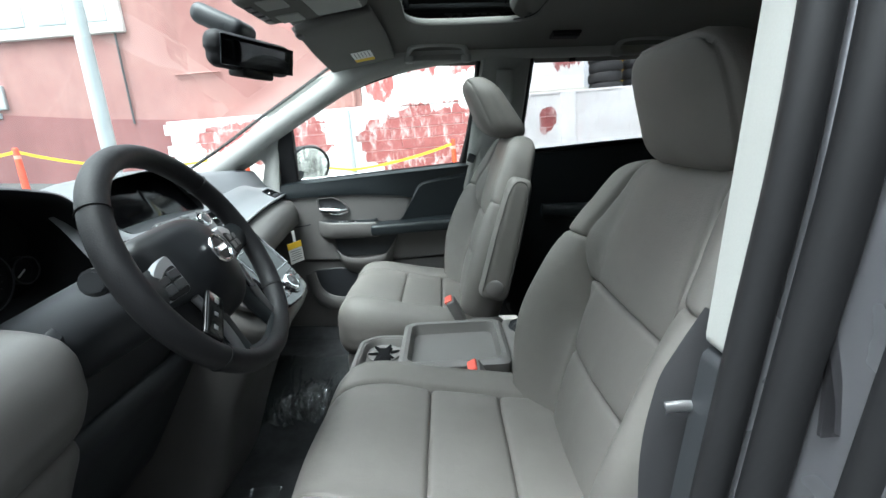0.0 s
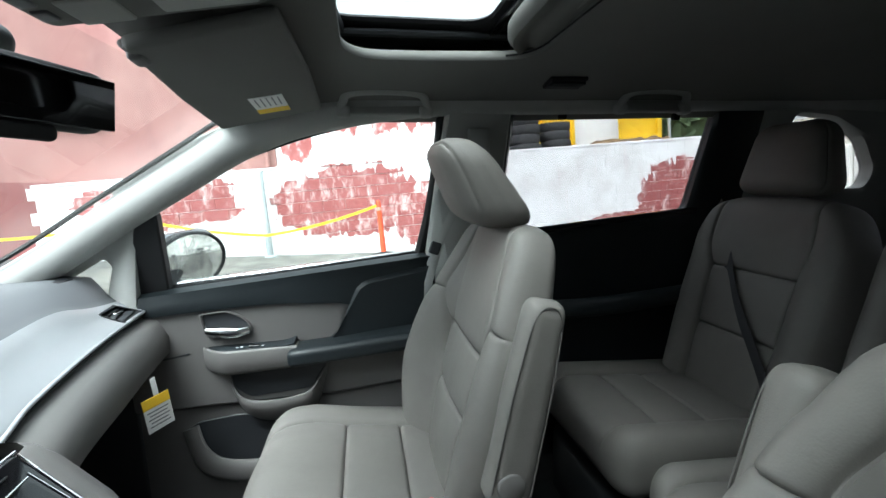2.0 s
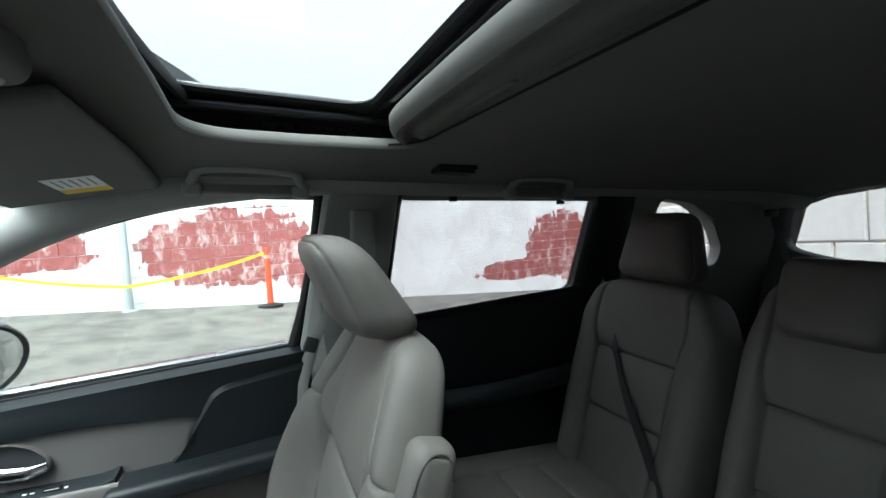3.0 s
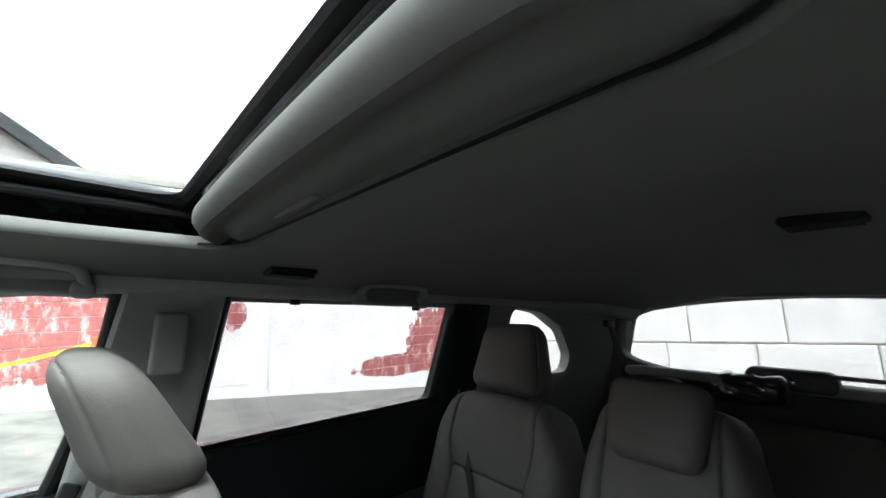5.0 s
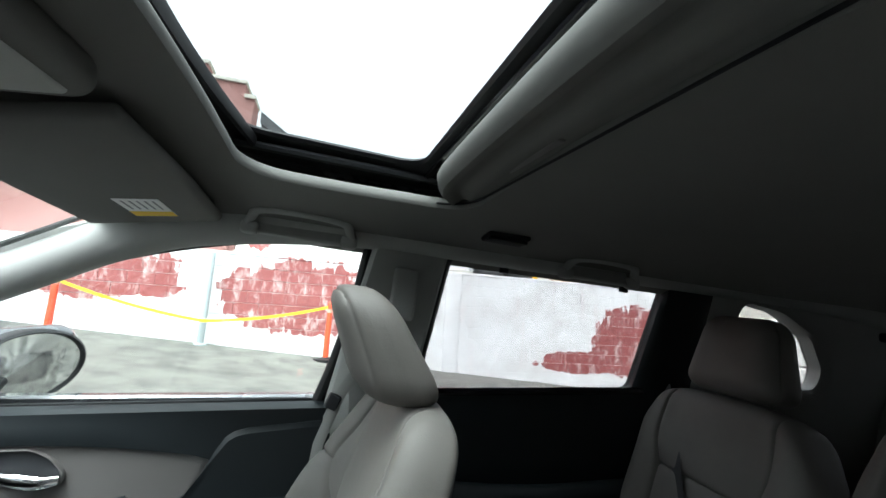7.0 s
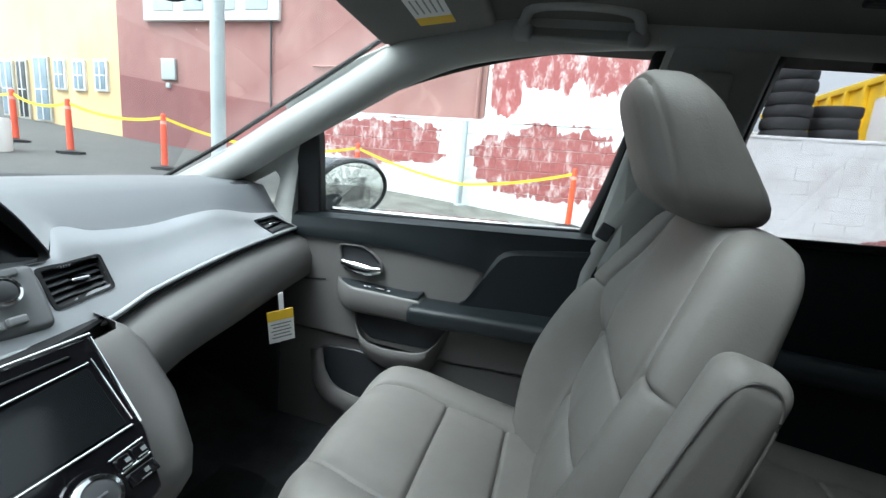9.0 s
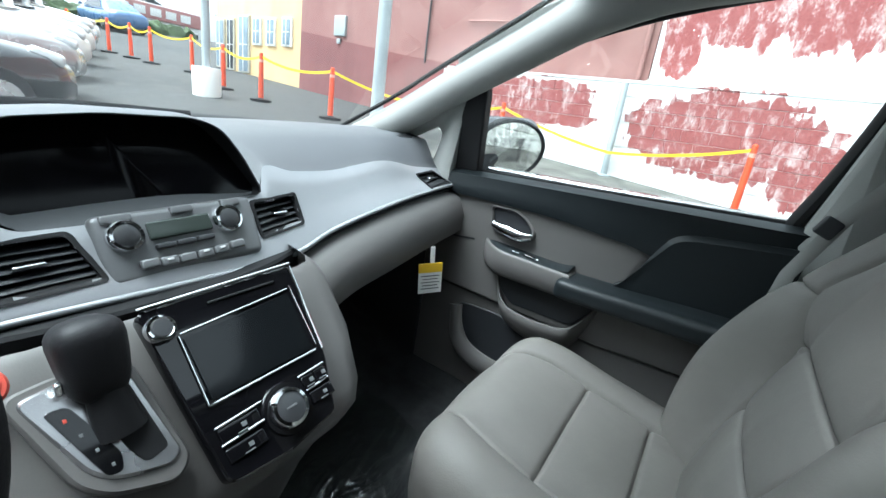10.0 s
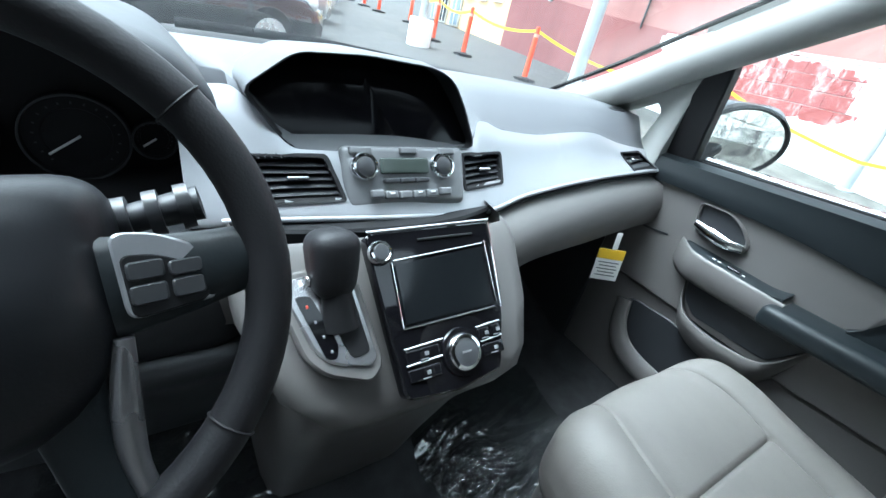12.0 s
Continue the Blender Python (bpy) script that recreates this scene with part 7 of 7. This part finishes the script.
x, z = -7.2, 7.55
while x < -1.59:
    z -= 0.27
    x1 = min(x + 0.68, -1.58)
    part("coping", block((x, 7.98, z - 0.03), (x1 + 0.02, 8.55, z + 0.04), 0.006), COPING, bld)
    x = x1
part("upper_wall", block((-1.57, 8.04, 1.5), (2.88, 8.4, 3.86), 0.01), WALL_HIGH, bld, "white over-painted brick wall")
part("upper_coping", block((-1.57, 7.99, 3.86), (2.92, 8.45, 3.98), 0.01), COPING, bld, "weathered coping")
part("ledge", block((-1.57, 7.90, 2.16), (2.9, 8.04, 2.21), 0.008), COPING, bld)
part("roof", poly_mesh([(-1.7, 9.5, 5.5), (0.6, 9.5, 3.9), (0.6, 16, 3.9), (-1.7, 16, 5.5), (-1.7, 9.5, 5.25), (0.6, 9.5, 3.65), (0.6, 16, 3.65), (-1.7, 16, 5.25)], [(0, 1, 2, 3), (4, 5, 6, 7), (0, 1, 5, 4), (1, 2, 6, 5), (2, 3, 7, 6), (3, 0, 4, 7)]), ROOFING, bld, "dark roof slope")
part("gable_wall", poly_mesh([(-1.4, 9.7, 1.0), (0.7, 9.7, 1.0), (0.7, 9.7, 3.75), (-1.4, 9.7, 5.2)], [(0, 1, 2, 3)]), CONCRETE, bld)
part("downpipe", sweep([(-1.72, 7.97, 2.2), (-1.72, 7.97, 3.9)], 0.04, 10), RED_WALL, bld)
part("conduit", sweep([(-5.2, 7.98, 3.05), (-4.3, 7.98, 3.05)], 0.02, 8), RED_WALL, bld)
part("conduit", sweep([(-6.21, 7.98, 2.2), (-6.21, 7.98, 3.9)], 0.02, 8), ROOFING, bld, "dark upright conduit")
part("meter_box", block((-9.09, 7.95, 2.66), (-8.70, 8.03, 3.12), 0.02), POLE, bld, "pale blue-grey box")
part("meter_box", block((-8.98, 7.96, 2.49), (-8.87, 8.03, 2.60), 0.01), POLE, bld, "small pale box")
part("sign_panel", block((-9.5, 7.92, 3.90), (-6.0, 8.03, 4.95), 0.02), WHITE_FRAME, bld, "white sign panel")
for k in range(4):
    part("print_bar", block((-9.2 + 0.80 * k, 7.905, 4.10), (-8.65 + 0.80 * k, 7.925, 4.65), 0.01), POLE, bld, "pale teal bar")

yb = stand("ochre_building", "ochre painted building with dark doors and windows", "building", (-12.4, 8.2, 1.4), WORLD)
part("wall", block((-14.4, 8.05, 0.6), (-10.41, 12.0, 5.4), 0.02), YELLOW_WALL, yb)
part("parapet", block((-14.45, 8.0, 5.4), (-10.4, 12.05, 5.55), 0.02), COPING, yb)
for x, w, z0, z1 in ((-14.14, 0.36, 1.66, 2.95), (-13.60, 0.28, 1.62, 2.97), (-12.92, 0.42, 1.58, 3.06), (-12.30, 0.28, 2.38, 3.01), (-11.66, 0.28, 2.38, 3.0), (-10.96, 0.30, 2.39, 3.02)):
    wn_ = part("window", block((x - w / 2 - 0.05, 7.99, z0 - 0.05), (x + w / 2 + 0.05, 8.06, z1 + 0.05), 0.008), WHITE_FRAME if z0 > 2 else COPING, yb, "framed window")
    part("pane", block((x - w / 2, 7.975, z0), (x + w / 2, 8.0, z1), 0.003), WINDOW_SKY if x != -13.60 else WINDOW_DARK, wn_)
    part("glazing_bar", block((x - 0.015, 7.968, z0), (x + 0.015, 7.985, z1), 0.003), WHITE_FRAME, wn_)
    part("glazing_bar", block((x - w / 2, 7.968, z0 + (z1 - z0) * 0.5 - 0.012), (x + w / 2, 7.985, z0 + (z1 - z0) * 0.5 + 0.012), 0.003), WHITE_FRAME, wn_)

# rear wall of large concrete blocks
rw = stand("block_barrier", "pale concrete block barrier behind the van", "wall", (9.2, 2, -0.6), WORLD, kind="structure")
part("core", block((9.05, -6.0, -1.2), (9.7, 7.55, 2.3), 0.01), COPING, rw)

# unseen dark wall, added to cut the light reaching the van's driver side
nb = stand("light_block_wall", "unseen dark grey wall added to block light from the driver side", "wall", (0, -2.3, -0.4), WORLD, kind="structure")
part("face", block((-3.2, -2.6, -1.2), (9.0, -2.3, 2.9), 0.02), SIDE_GREY, nb)

# steel pole
pl = stand("lamp_pole", "pale galvanised lamp pole", "pole", (-3.45, 3.5, ground_z(-3.45, 3.5)), WORLD)
part("shaft", lathe([(0.072, ground_z(-3.45, 3.5) - 0.05), (0.066, 3.0), (0.06, 7.5)], 20, Matrix.Translation((-3.45, 3.5, 0))), POLE, pl)
part("foot_plate", block((-3.6, 3.35, ground_z(-3.45, 3.5) - 0.03), (-3.3, 3.65, ground_z(-3.45, 3.5) + 0.02), 0.006), POLE, pl)
p2 = (-8.6, 4.47)
pl2 = stand("lamp_pole", "pale lamp pole in a round concrete foot", "pole", (*p2, ground_z(*p2)), WORLD)
part("concrete_foot", lathe([(0.24, -0.1), (0.25, 0.46), (0.23, 0.50), (0.0, 0.50)], 28, Matrix.Translation((*p2, ground_z(*p2)))), CONCRETE, pl2, "round concrete foot")
part("shaft", lathe([(0.075, 0.5), (0.06, 7.0)], 16, Matrix.Translation((*p2, ground_z(*p2)))), POLE, pl2)


def delineator(x, y, h=0.86):
    z = ground_z(x, y)
    d = stand("delineator_post", "orange traffic post on a black rubber foot", "traffic post", (x, y, z), WORLD, group="delineator posts")
    m = Matrix.Translation((x, y, z))
    part("foot", lathe([(0.2, -0.02), (0.2, 0.03), (0.1, 0.05), (0.06, 0.06)], 16, m), BLACK, d, "black rubber foot")
    part("post", lathe([(0.05, 0.05), (0.042, h * 0.9), (0.035, h), (0.0, h)], 14, m), ORANGE, d, "orange tube")
    part("band", lathe([(0.0440, h * 0.84), (0.0432, h * 0.90)], 14, m), REFLECT, d, "worn pale band")
    part("cap", lathe([(0.034, h * 0.985), (0.040, h), (0.030, h + 0.03), (0.0, h + 0.035)], 14, m), ORANGE, d)
    return d


POSTS = [(0.18, 7.3), (-3.78, 7.3), (-6.42, 5.55), (-8.15, 5.30), (-9.5, 5.33), (-12.1, 6.05), (-13.45, 5.7), (-14.4, 5.63), (-15.4, 5.5), (-18.5, 5.6), (-22.0, 5.9)]
for i, p in enumerate(POSTS):
    delineator(*p, 0.78 if i == 1 else 0.95 if i == 0 else 0.86)
tp = stand("caution_tape", "sagging yellow caution tape between the posts", "tape", (-3, 7.2, 1.3), WORLD)


def tape_run(a, b, sag, w=0.026):
    pts = []
    for i in range(17):
        t = i / 16
        x, y = a[0] + (b[0] - a[0]) * t, a[1] + (b[1] - a[1]) * t
        z = a[2] + (b[2] - a[2]) * t - sag * 4 * t * (1 - t)
        pts.append((x, y, z))
    part("run", sweep(pts, (0.003, w), 6), TAPE, tp)


def post_top(p, h=0.83):
    return (p[0], p[1], ground_z(*p) + h)


tape_run(post_top(POSTS[0], 0.9), (-1.76, 7.3, 0.97), 0.06)
tape_run((-1.76, 7.3, 0.97), (-3.78, 7.3, 1.46), 0.06)
tape_run((-3.78, 7.3, 1.46), post_top(POSTS[2]), 0.25)
for a, b in zip(POSTS[2:], POSTS[3:]):
    tape_run(post_top(a), post_top(b), 0.12)

# tyres, container and rubble above the wall
def tyre(x, y, z, lean=0.0):
    m = Matrix.Translation((x, y, z)) @ Matrix.Rotation(radians(lean), 4, "X")
    prof = [(0.19, -0.07), (0.26, -0.095), (0.305, -0.09), (0.325, -0.06), (0.33, 0.0), (0.325, 0.06), (0.305, 0.09), (0.26, 0.095), (0.19, 0.07), (0.18, 0.0), (0.19, -0.07)]
    bm = lathe(prof, 36, m)
    return single("tyre", bm, TYRE, "black worn tyre in a stack above the wall", "tyre", base=WORLD, group="stacked tyres", sharp=50)


for k in range(7):
    tyre(3.34 + 0.02 * (k % 2), 8.2, 2.0 + 0.19 * k)
for k in range(4):
    tyre(4.06 + 0.015 * (k % 2), 8.3, 2.05 + 0.19 * k, 3 * (k - 1))
single("upper_ground", block((2.9, 7.9, 1.0), (14.0, 22.0, 2.03), 0.05), SOIL, "brown soil bank behind the wall", "soil", base=WORLD, kind="structure")
ct = stand("container", "yellow steel waste container with ribs", "container", (7.3, 11.5, 2.0), WORLD)
part("body", block((6.35, 11.0, 1.9), (8.65, 17.5, 3.9), 0.02), YELLOW_STEEL, ct)
for k in range(9):
    part("rib", block((6.25, 11.3 + 0.7 * k, 2.0), (6.36, 11.42 + 0.7 * k, 3.85), 0.01), YELLOW_STEEL, ct)
for z in (2.55, 3.3):
    part("cross_rib", block((6.4, 10.9, z), (8.6, 11.01, z + 0.1), 0.015), YELLOW_STEEL, ct)
for x in (6.4, 8.55):
    part("corner_post", block((x - 0.06, 10.92, 1.95), (x + 0.08, 11.02, 3.9), 0.015), YELLOW_STEEL, ct)
part("rail", block((6.28, 10.9, 3.82), (8.72, 17.6, 3.97), 0.02), YELLOW_STEEL, ct)
part("latch_bar", sweep([(7.1, 10.88, 3.0), (7.5, 10.88, 3.22)], 0.03, 8), YELLOW_STEEL, ct)
dr = stand("concrete_drum", "stained pale concrete pipe section", "pipe section", (5.7, 9.4, 2.0), WORLD)
part("shell", lathe([(0.48, 0.0), (0.50, 0.5), (0.50, 1.08), (0.46, 1.10), (0.43, 1.0), (0.40, 0.0)], 32, Matrix.Translation((5.68, 9.4, 2.0))), CONCRETE, dr)
part("cone", lathe([(0.21, 0.0), (0.20, 0.25), (0.14, 0.42), (0.0, 0.42)], 20, Matrix.Translation((5.86, 9.5, 3.05))), POLE, dr, "grey metal cone")
bm = rbox((2.0, 0.8, 0.5), 0.24, (14, 8, 5), deform=lambda v: v + Vector((0, 0, 0.12 * noise.noise(v * 5))), m=Matrix.Translation((5.95, 8.6, 2.02)))
single("soil_heap", bm, SOIL, "low heap of brown soil on the wall", "soil heap", base=WORLD)


# ---- parked cars ahead ----
def parked_car(m, paint, label):
    """A saloon with its nose towards +y of its own frame; m sets it on the lot."""
    c = new("parked_car")
    c.matrix_basis = m
    tagged(c, label, "car", "parked cars")
    secs = []
    for y, zt, zb, w in ((2.32, 0.62, 0.32, 0.62), (2.25, 0.70, 0.24, 0.78), (2.0, 0.80, 0.2, 0.87), (1.5, 0.90, 0.2, 0.9), (0.95, 0.97, 0.2, 0.91), (0.0, 0.98, 0.2, 0.915), (-1.2, 1.0, 0.2, 0.91), (-1.9, 1.02, 0.22, 0.88), (-2.3, 0.95, 0.3, 0.78), (-2.38, 0.8, 0.36, 0.66)):
        row = []
        for i in range(20):
            a = 2 * math.pi * i / 20
            cx, sz = math.cos(a), math.sin(a)
            ex = math.copysign(abs(cx) ** 0.45, cx)
            ez = math.copysign(abs(sz) ** 0.6, sz)
            row.append((ex * w, y, (zt + zb) / 2 + ez * (zt - zb) / 2))
        secs.append(row)
    part("body", skin(secs), paint, c, sharp=55)
    cab = []
    for z, y0, y1, w in ((0.93, 1.0, -1.75, 0.82), (1.1, 0.68, -1.5, 0.77), (1.3, 0.25, -1.15, 0.68), (1.42, -0.1, -0.85, 0.6), (1.45, -0.25, -0.7, 0.5)):
        cab.append([(p.x, p.y, z) for p in ring(round_poly([(-w, y1), (w, y1), (w, y0), (-w, y0)], 0.22, 5), 48)])
    cb = part("cabin", skin(cab), paint, c, sharp=55)
    part("windshield", poly_mesh([(-0.70, 1.0, 0.99), (0.70, 1.0, 0.99), (0.57, 0.32, 1.32), (-0.57, 0.32, 1.32), (-0.70, 1.03, 0.985), (0.70, 1.03, 0.985), (0.57, 0.345, 1.325), (-0.57, 0.345, 1.325)], [(4, 5, 6, 7), (0, 1, 2, 3), (0, 4, 7, 3), (1, 5, 6, 2)]), WINDOW_DARK, cb)
    for s in (-1, 1):
        part("side_window", poly_mesh([(s * 0.83, 0.7, 1.0), (s * 0.83, -1.3, 1.0), (s * 0.70, -0.95, 1.32), (s * 0.70, 0.2, 1.32), (s * 0.80, 0.7, 1.0), (s * 0.80, -1.3, 1.0), (s * 0.67, -0.95, 1.32), (s * 0.67, 0.2, 1.32)], [(0, 1, 2, 3), (4, 5, 6, 7), (0, 1, 5, 4), (2, 3, 7, 6)]), WINDOW_DARK, cb)
        part("headlight", rbox((0.36, 0.30, 0.14), 0.06, (3, 3, 2), m=Matrix.Translation((s * 0.62, 2.08, 0.70)) @ Matrix.Rotation(radians(-20), 4, "X") @ Matrix.Rotation(radians(-25 * s), 4, "Z")), LAMP_GLASS, c, "clear headlight")
        part("wing_mirror", rbox((0.16, 0.09, 0.12), 0.04, (2, 2, 2), m=Matrix.Translation((s * 0.98, 0.62, 1.02))), paint, c)
        for y in (1.45, -1.4):
            w = part("wheel", lathe([(0.2, -0.1), (0.31, -0.1), (0.33, -0.06), (0.33, 0.06), (0.31, 0.1), (0.2, 0.1)], 24, Matrix.Translation((s * 0.80, y, 0.33)) @ Matrix.Rotation(radians(90), 4, "Y")), TYRE, c, "black tyre")
            part("rim", lathe([(0.0, 0.09 * s), (0.05, 0.105 * s), (0.2, 0.095 * s), (0.21, 0.11 * s)], 20, Matrix.Translation((s * 0.80, y, 0.33)) @ Matrix.Rotation(radians(90), 4, "Y")), SATIN, w, "silver rim")
    part("grille", rbox((0.8, 0.06, 0.14), 0.03, (2, 1, 1), m=Matrix.Translation((0, 2.27, 0.60))), BLACK, c, "black grille")
    part("lower_intake", rbox((1.1, 0.06, 0.14), 0.03, (2, 1, 1), m=Matrix.Translation((0, 2.25, 0.36))), BLACK, c)
    return c


LAMP_GLASS = plain("headlight_glass", (0.6, 0.6, 0.6), 0.1, metal=0.3, vary=0.2, grain=20, large=20, bump=0.0)
PAINT_DARK = plain("dark_grey_car_paint", (0.03, 0.033, 0.036), 0.2, metal=0.4, vary=0.05, bump=0.0, coat=0.8)
PAINT_SILVER = plain("silver_car_paint", (0.5, 0.51, 0.52), 0.25, metal=0.6, vary=0.05, bump=0.0, coat=0.6)
PAINT_WHITE = plain("white_car_paint", (0.75, 0.75, 0.75), 0.3, vary=0.03, bump=0.0, coat=0.6)
TILT = Matrix.Rotation(math.atan(SLOPE_Y), 4, "X") @ Matrix.Rotation(-math.atan(SLOPE_X), 4, "Y")


def on_lot(x, y, turn):
    return Matrix.Translation((x, y, ground_z(x, y))) @ TILT @ Matrix.Rotation(radians(turn), 4, "Z")


# a slanting row, each car square to it
for k, (paint, lab) in enumerate(((PAINT_DARK, "dark grey saloon parked nose to the lane"), (PAINT_SILVER, "silver saloon parked nose to the lane"), (PAINT_WHITE, "white saloon parked nose to the lane"),
                                  (PAINT_WHITE, "white saloon parked nose to the lane"), (PAINT_SILVER, "silver saloon parked nose to the lane"), (PAINT_WHITE, "white saloon parked nose to the lane"))):
    parked_car(on_lot(-5.95 - 1.98 * k, -0.72 + 0.77 * k, 20), paint, lab)

# ---- far off, beyond the lot ----
HOUSE_WHITE = plain("white_siding", (0.7, 0.7, 0.7), 0.7, vary=0.1, grain=4, large=0.5)
HOUSE_GREY = plain("grey_siding", (0.4, 0.42, 0.44), 0.7, vary=0.12, grain=4, large=0.5)
SIGN_RED = plain("red_sign", (0.42, 0.20, 0.19), 0.5, vary=0.1, grain=4)
HEDGE = plain("hedge_leaves", (0.05, 0.08, 0.03), 0.8, vary=0.4, grain=12, bump=0.8, dist=0.05, large=3)


def far_house(x, y, w, d, h, mat, roof_mat, label):
    z = ground_far(x, y)
    s = stand("far_house", label, "house", (x, y, z), WORLD, group="distant houses")
    part("wall", block((x - w / 2, y - d / 2, z - 1), (x + w / 2, y + d / 2, z + h), 0.02), mat, s)
    e = 0.3
    part("roof", skin([[(x - w / 2 - e, y - d / 2 - e, z + h), (x - w / 2 - e, y, z + h + w * 0.18), (x - w / 2 - e, y + d / 2 + e, z + h)],
                       [(x + w / 2 + e, y - d / 2 - e, z + h), (x + w / 2 + e, y, z + h + w * 0.18), (x + w / 2 + e, y + d / 2 + e, z + h)]]), roof_mat, s)
    for k in range(3):
        wx = x + w / 2 + 0.02
        wy = y - d / 2 + d * (k + 0.5) / 3
        part("window", block((wx - 0.04, wy - 0.4, z + h * 0.45), (wx + 0.03, wy + 0.4, z + h * 0.75), 0.01), WINDOW_DARK, s)
    return s


random.seed(4)
for k in range(9):
    far_house(-58 - 7 * (k % 3), 10 + 4.6 * k, 6.0, 5.0, 3.2 + random.random() * 2.0, (HOUSE_WHITE, HOUSE_GREY)[k % 2], ROOFING, "small house on the far side of the street")
shop = stand("far_shop", "white shop with a red sign across the street", "shop", (-38, 16, 2.5), WORLD)
part("wall", block((-44, 13.0, 1.0), (-36, 19.5, 5.6), 0.05), HOUSE_WHITE, shop)
part("sign", block((-36.02, 13.2, 4.6), (-35.85, 19.3, 5.5), 0.02), SIGN_RED, shop, "red sign board")
for k in range(5):
    part("print_bar", block((-35.86, 13.8 + 1.0 * k, 4.8), (-35.80, 14.5 + 1.0 * k, 5.3), 0.01), WHITE_FRAME, shop)
for k in range(5):
    part("window", block((-36.05, 13.3 + 1.2 * k, 2.6), (-35.93, 14.3 + 1.2 * k, 4.2), 0.02), WINDOW_DARK, shop)
hedge_bm = rbox((2.0, 14.0, 1.3), 0.5, (10, 60, 8), deform=lambda v: v + Vector((0.3 * noise.noise(v * 1.9), 0.3 * noise.noise(v * 2.3 + Vector((5, 0, 0))), 0.35 * noise.noise(v * 2.7))), m=Matrix.Translation((-31, 9.0, ground_far(-31, 9) + 0.3)))
tagged(single("hedge", hedge_bm, HEDGE, "low green hedge at the end of the lot", "hedge", base=WORLD), kind="stuff")
PAINT_YELLOW = plain("yellow_car_paint", (0.75, 0.5, 0.02), 0.3, vary=0.05, bump=0.0, coat=0.6)
PAINT_BLUE = plain("blue_car_paint", (0.08, 0.16, 0.32), 0.3, vary=0.05, bump=0.0, coat=0.6)
parked_car(on_lot(-26.5, 5.6, 80), PAINT_YELLOW, "yellow saloon at the end of the lot")
parked_car(on_lot(-28.5, 10.6, 90), PAINT_BLUE, "blue saloon at the end of the lot")
grove = rbox((6.0, 3.0, 5.0), 1.0, (24, 12, 20), deform=lambda v: v + Vector((0.4 * noise.noise(v * 1.7), 0.4 * noise.noise(v * 2.1), 0.5 * noise.noise(v * 1.4))) + 0.25 * Vector((noise.noise(v * 6), noise.noise(v * 6.5), noise.noise(v * 7))), m=Matrix.Translation((12.2, 14.5, 4.0)))
tagged(single("shrubs", grove, HEDGE, "dark green shrubs behind the yellow container", "shrubs", base=WORLD), kind="stuff")
post = stand("fence_post", "grey steel post beside the yellow container", "post", (8.85, 10.9, 2.0), WORLD)
part("shaft", lathe([(0.04, 1.9), (0.04, 4.4), (0.0, 4.4)], 12, Matrix.Translation((8.85, 10.9, 0))), POLE, post)
# flood lights on a far mast behind the wall
mast = stand("light_mast", "grey mast with flood lights behind the wall", "light mast", (7.6, 20.0, 2.0), WORLD)
part("shaft", lathe([(0.08, 1.5), (0.06, 6.6)], 10, Matrix.Translation((7.6, 20.0, 0))), POLE, mast)
part("crossbar", sweep([(6.9, 20.0, 6.4), (8.3, 20.0, 6.4)], 0.04, 8), POLE, mast)
for x in (7.0, 7.6, 8.2):
    part("flood_light", block((x - 0.18, 19.8, 6.4), (x + 0.18, 20.1, 6.8), 0.04), WHITE_FRAME, mast)


# ---- masonry pieces ----
def piece_mesh(name, size, chamfer, mat):
    hx, hy, hz = (s / 2 for s in size)
    bm = rbox(size, chamfer, (1, 1, 1))
    bm.free()
    vs, fs = [], []
    c = chamfer
    for sx, sz, y in ((hx - c, hz - c, -hy), (hx, hz, -hy + c), (hx, hz, hy)):
        vs += [(-sx, y, -sz), (sx, y, -sz), (sx, y, sz), (-sx, y, sz)]
    fs.append((0, 1, 2, 3))
    for a in (0, 4):
        for k in range(4):
            fs.append((a + k, a + 4 + k, a + 4 + (k + 1) % 4, a + (k + 1) % 4))
    fs.append((11, 10, 9, 8))
    me = bpy.data.meshes.new(name)
    me.from_pydata(vs, [], fs)
    me.materials.append(mat)
    me.update()
    return me


BLOCK = piece_mesh("block", (0.3975, 0.05, 0.195), 0.0045, WALL_LOW)
HALF = piece_mesh("block", (0.195, 0.05, 0.195), 0.004, WALL_LOW)
home = HOME[low_wall.name]
random.seed(7)
for row in range(12):
    z = 2.085 - 0.1 - 0.2 * row
    for k in range(37):
        x = -5.2 + 0.4 * k + (0.2 if row % 2 else 0.0)
        if x > 7.3 or z < ground_z(x, WY) - 0.16 or any(abs(x - p) < 0.1 for p in (-1.72, 2.42)):
            continue
        ob = new("block", BLOCK)
        ob.parent = low_wall
        ob.matrix_basis = home @ Matrix.Translation((x, WY + 0.008 + random.uniform(-0.002, 0.002), z))
    if z > -0.5:
        b = block((7.55, WY - 0.015, z - 0.096), (8.95, WY + 0.035, z + 0.096), 0.006)
        part("course_end", b, WALL_LOW, low_wall)
BARRIER = piece_mesh("block", (1.48, 0.62, 0.885), 0.03, CONCRETE)
home = HOME[rw.name]
for row, z in enumerate((1.20, 0.30, -0.60)):
    for k in range(9):
        y = (3.2 if row % 2 == 0 else 2.16) + 0.75 + 1.5 * (k - 6)
        if y > 7.0:
            continue
        ob = new("block", BARRIER)
        ob.parent = rw
        ob.matrix_basis = home @ Matrix.Translation((9.3 + random.uniform(-0.01, 0.01), y, z)) @ Matrix.Rotation(radians(90), 4, "Z") @ Matrix.Scale(-1, 4, (0, 1, 0))
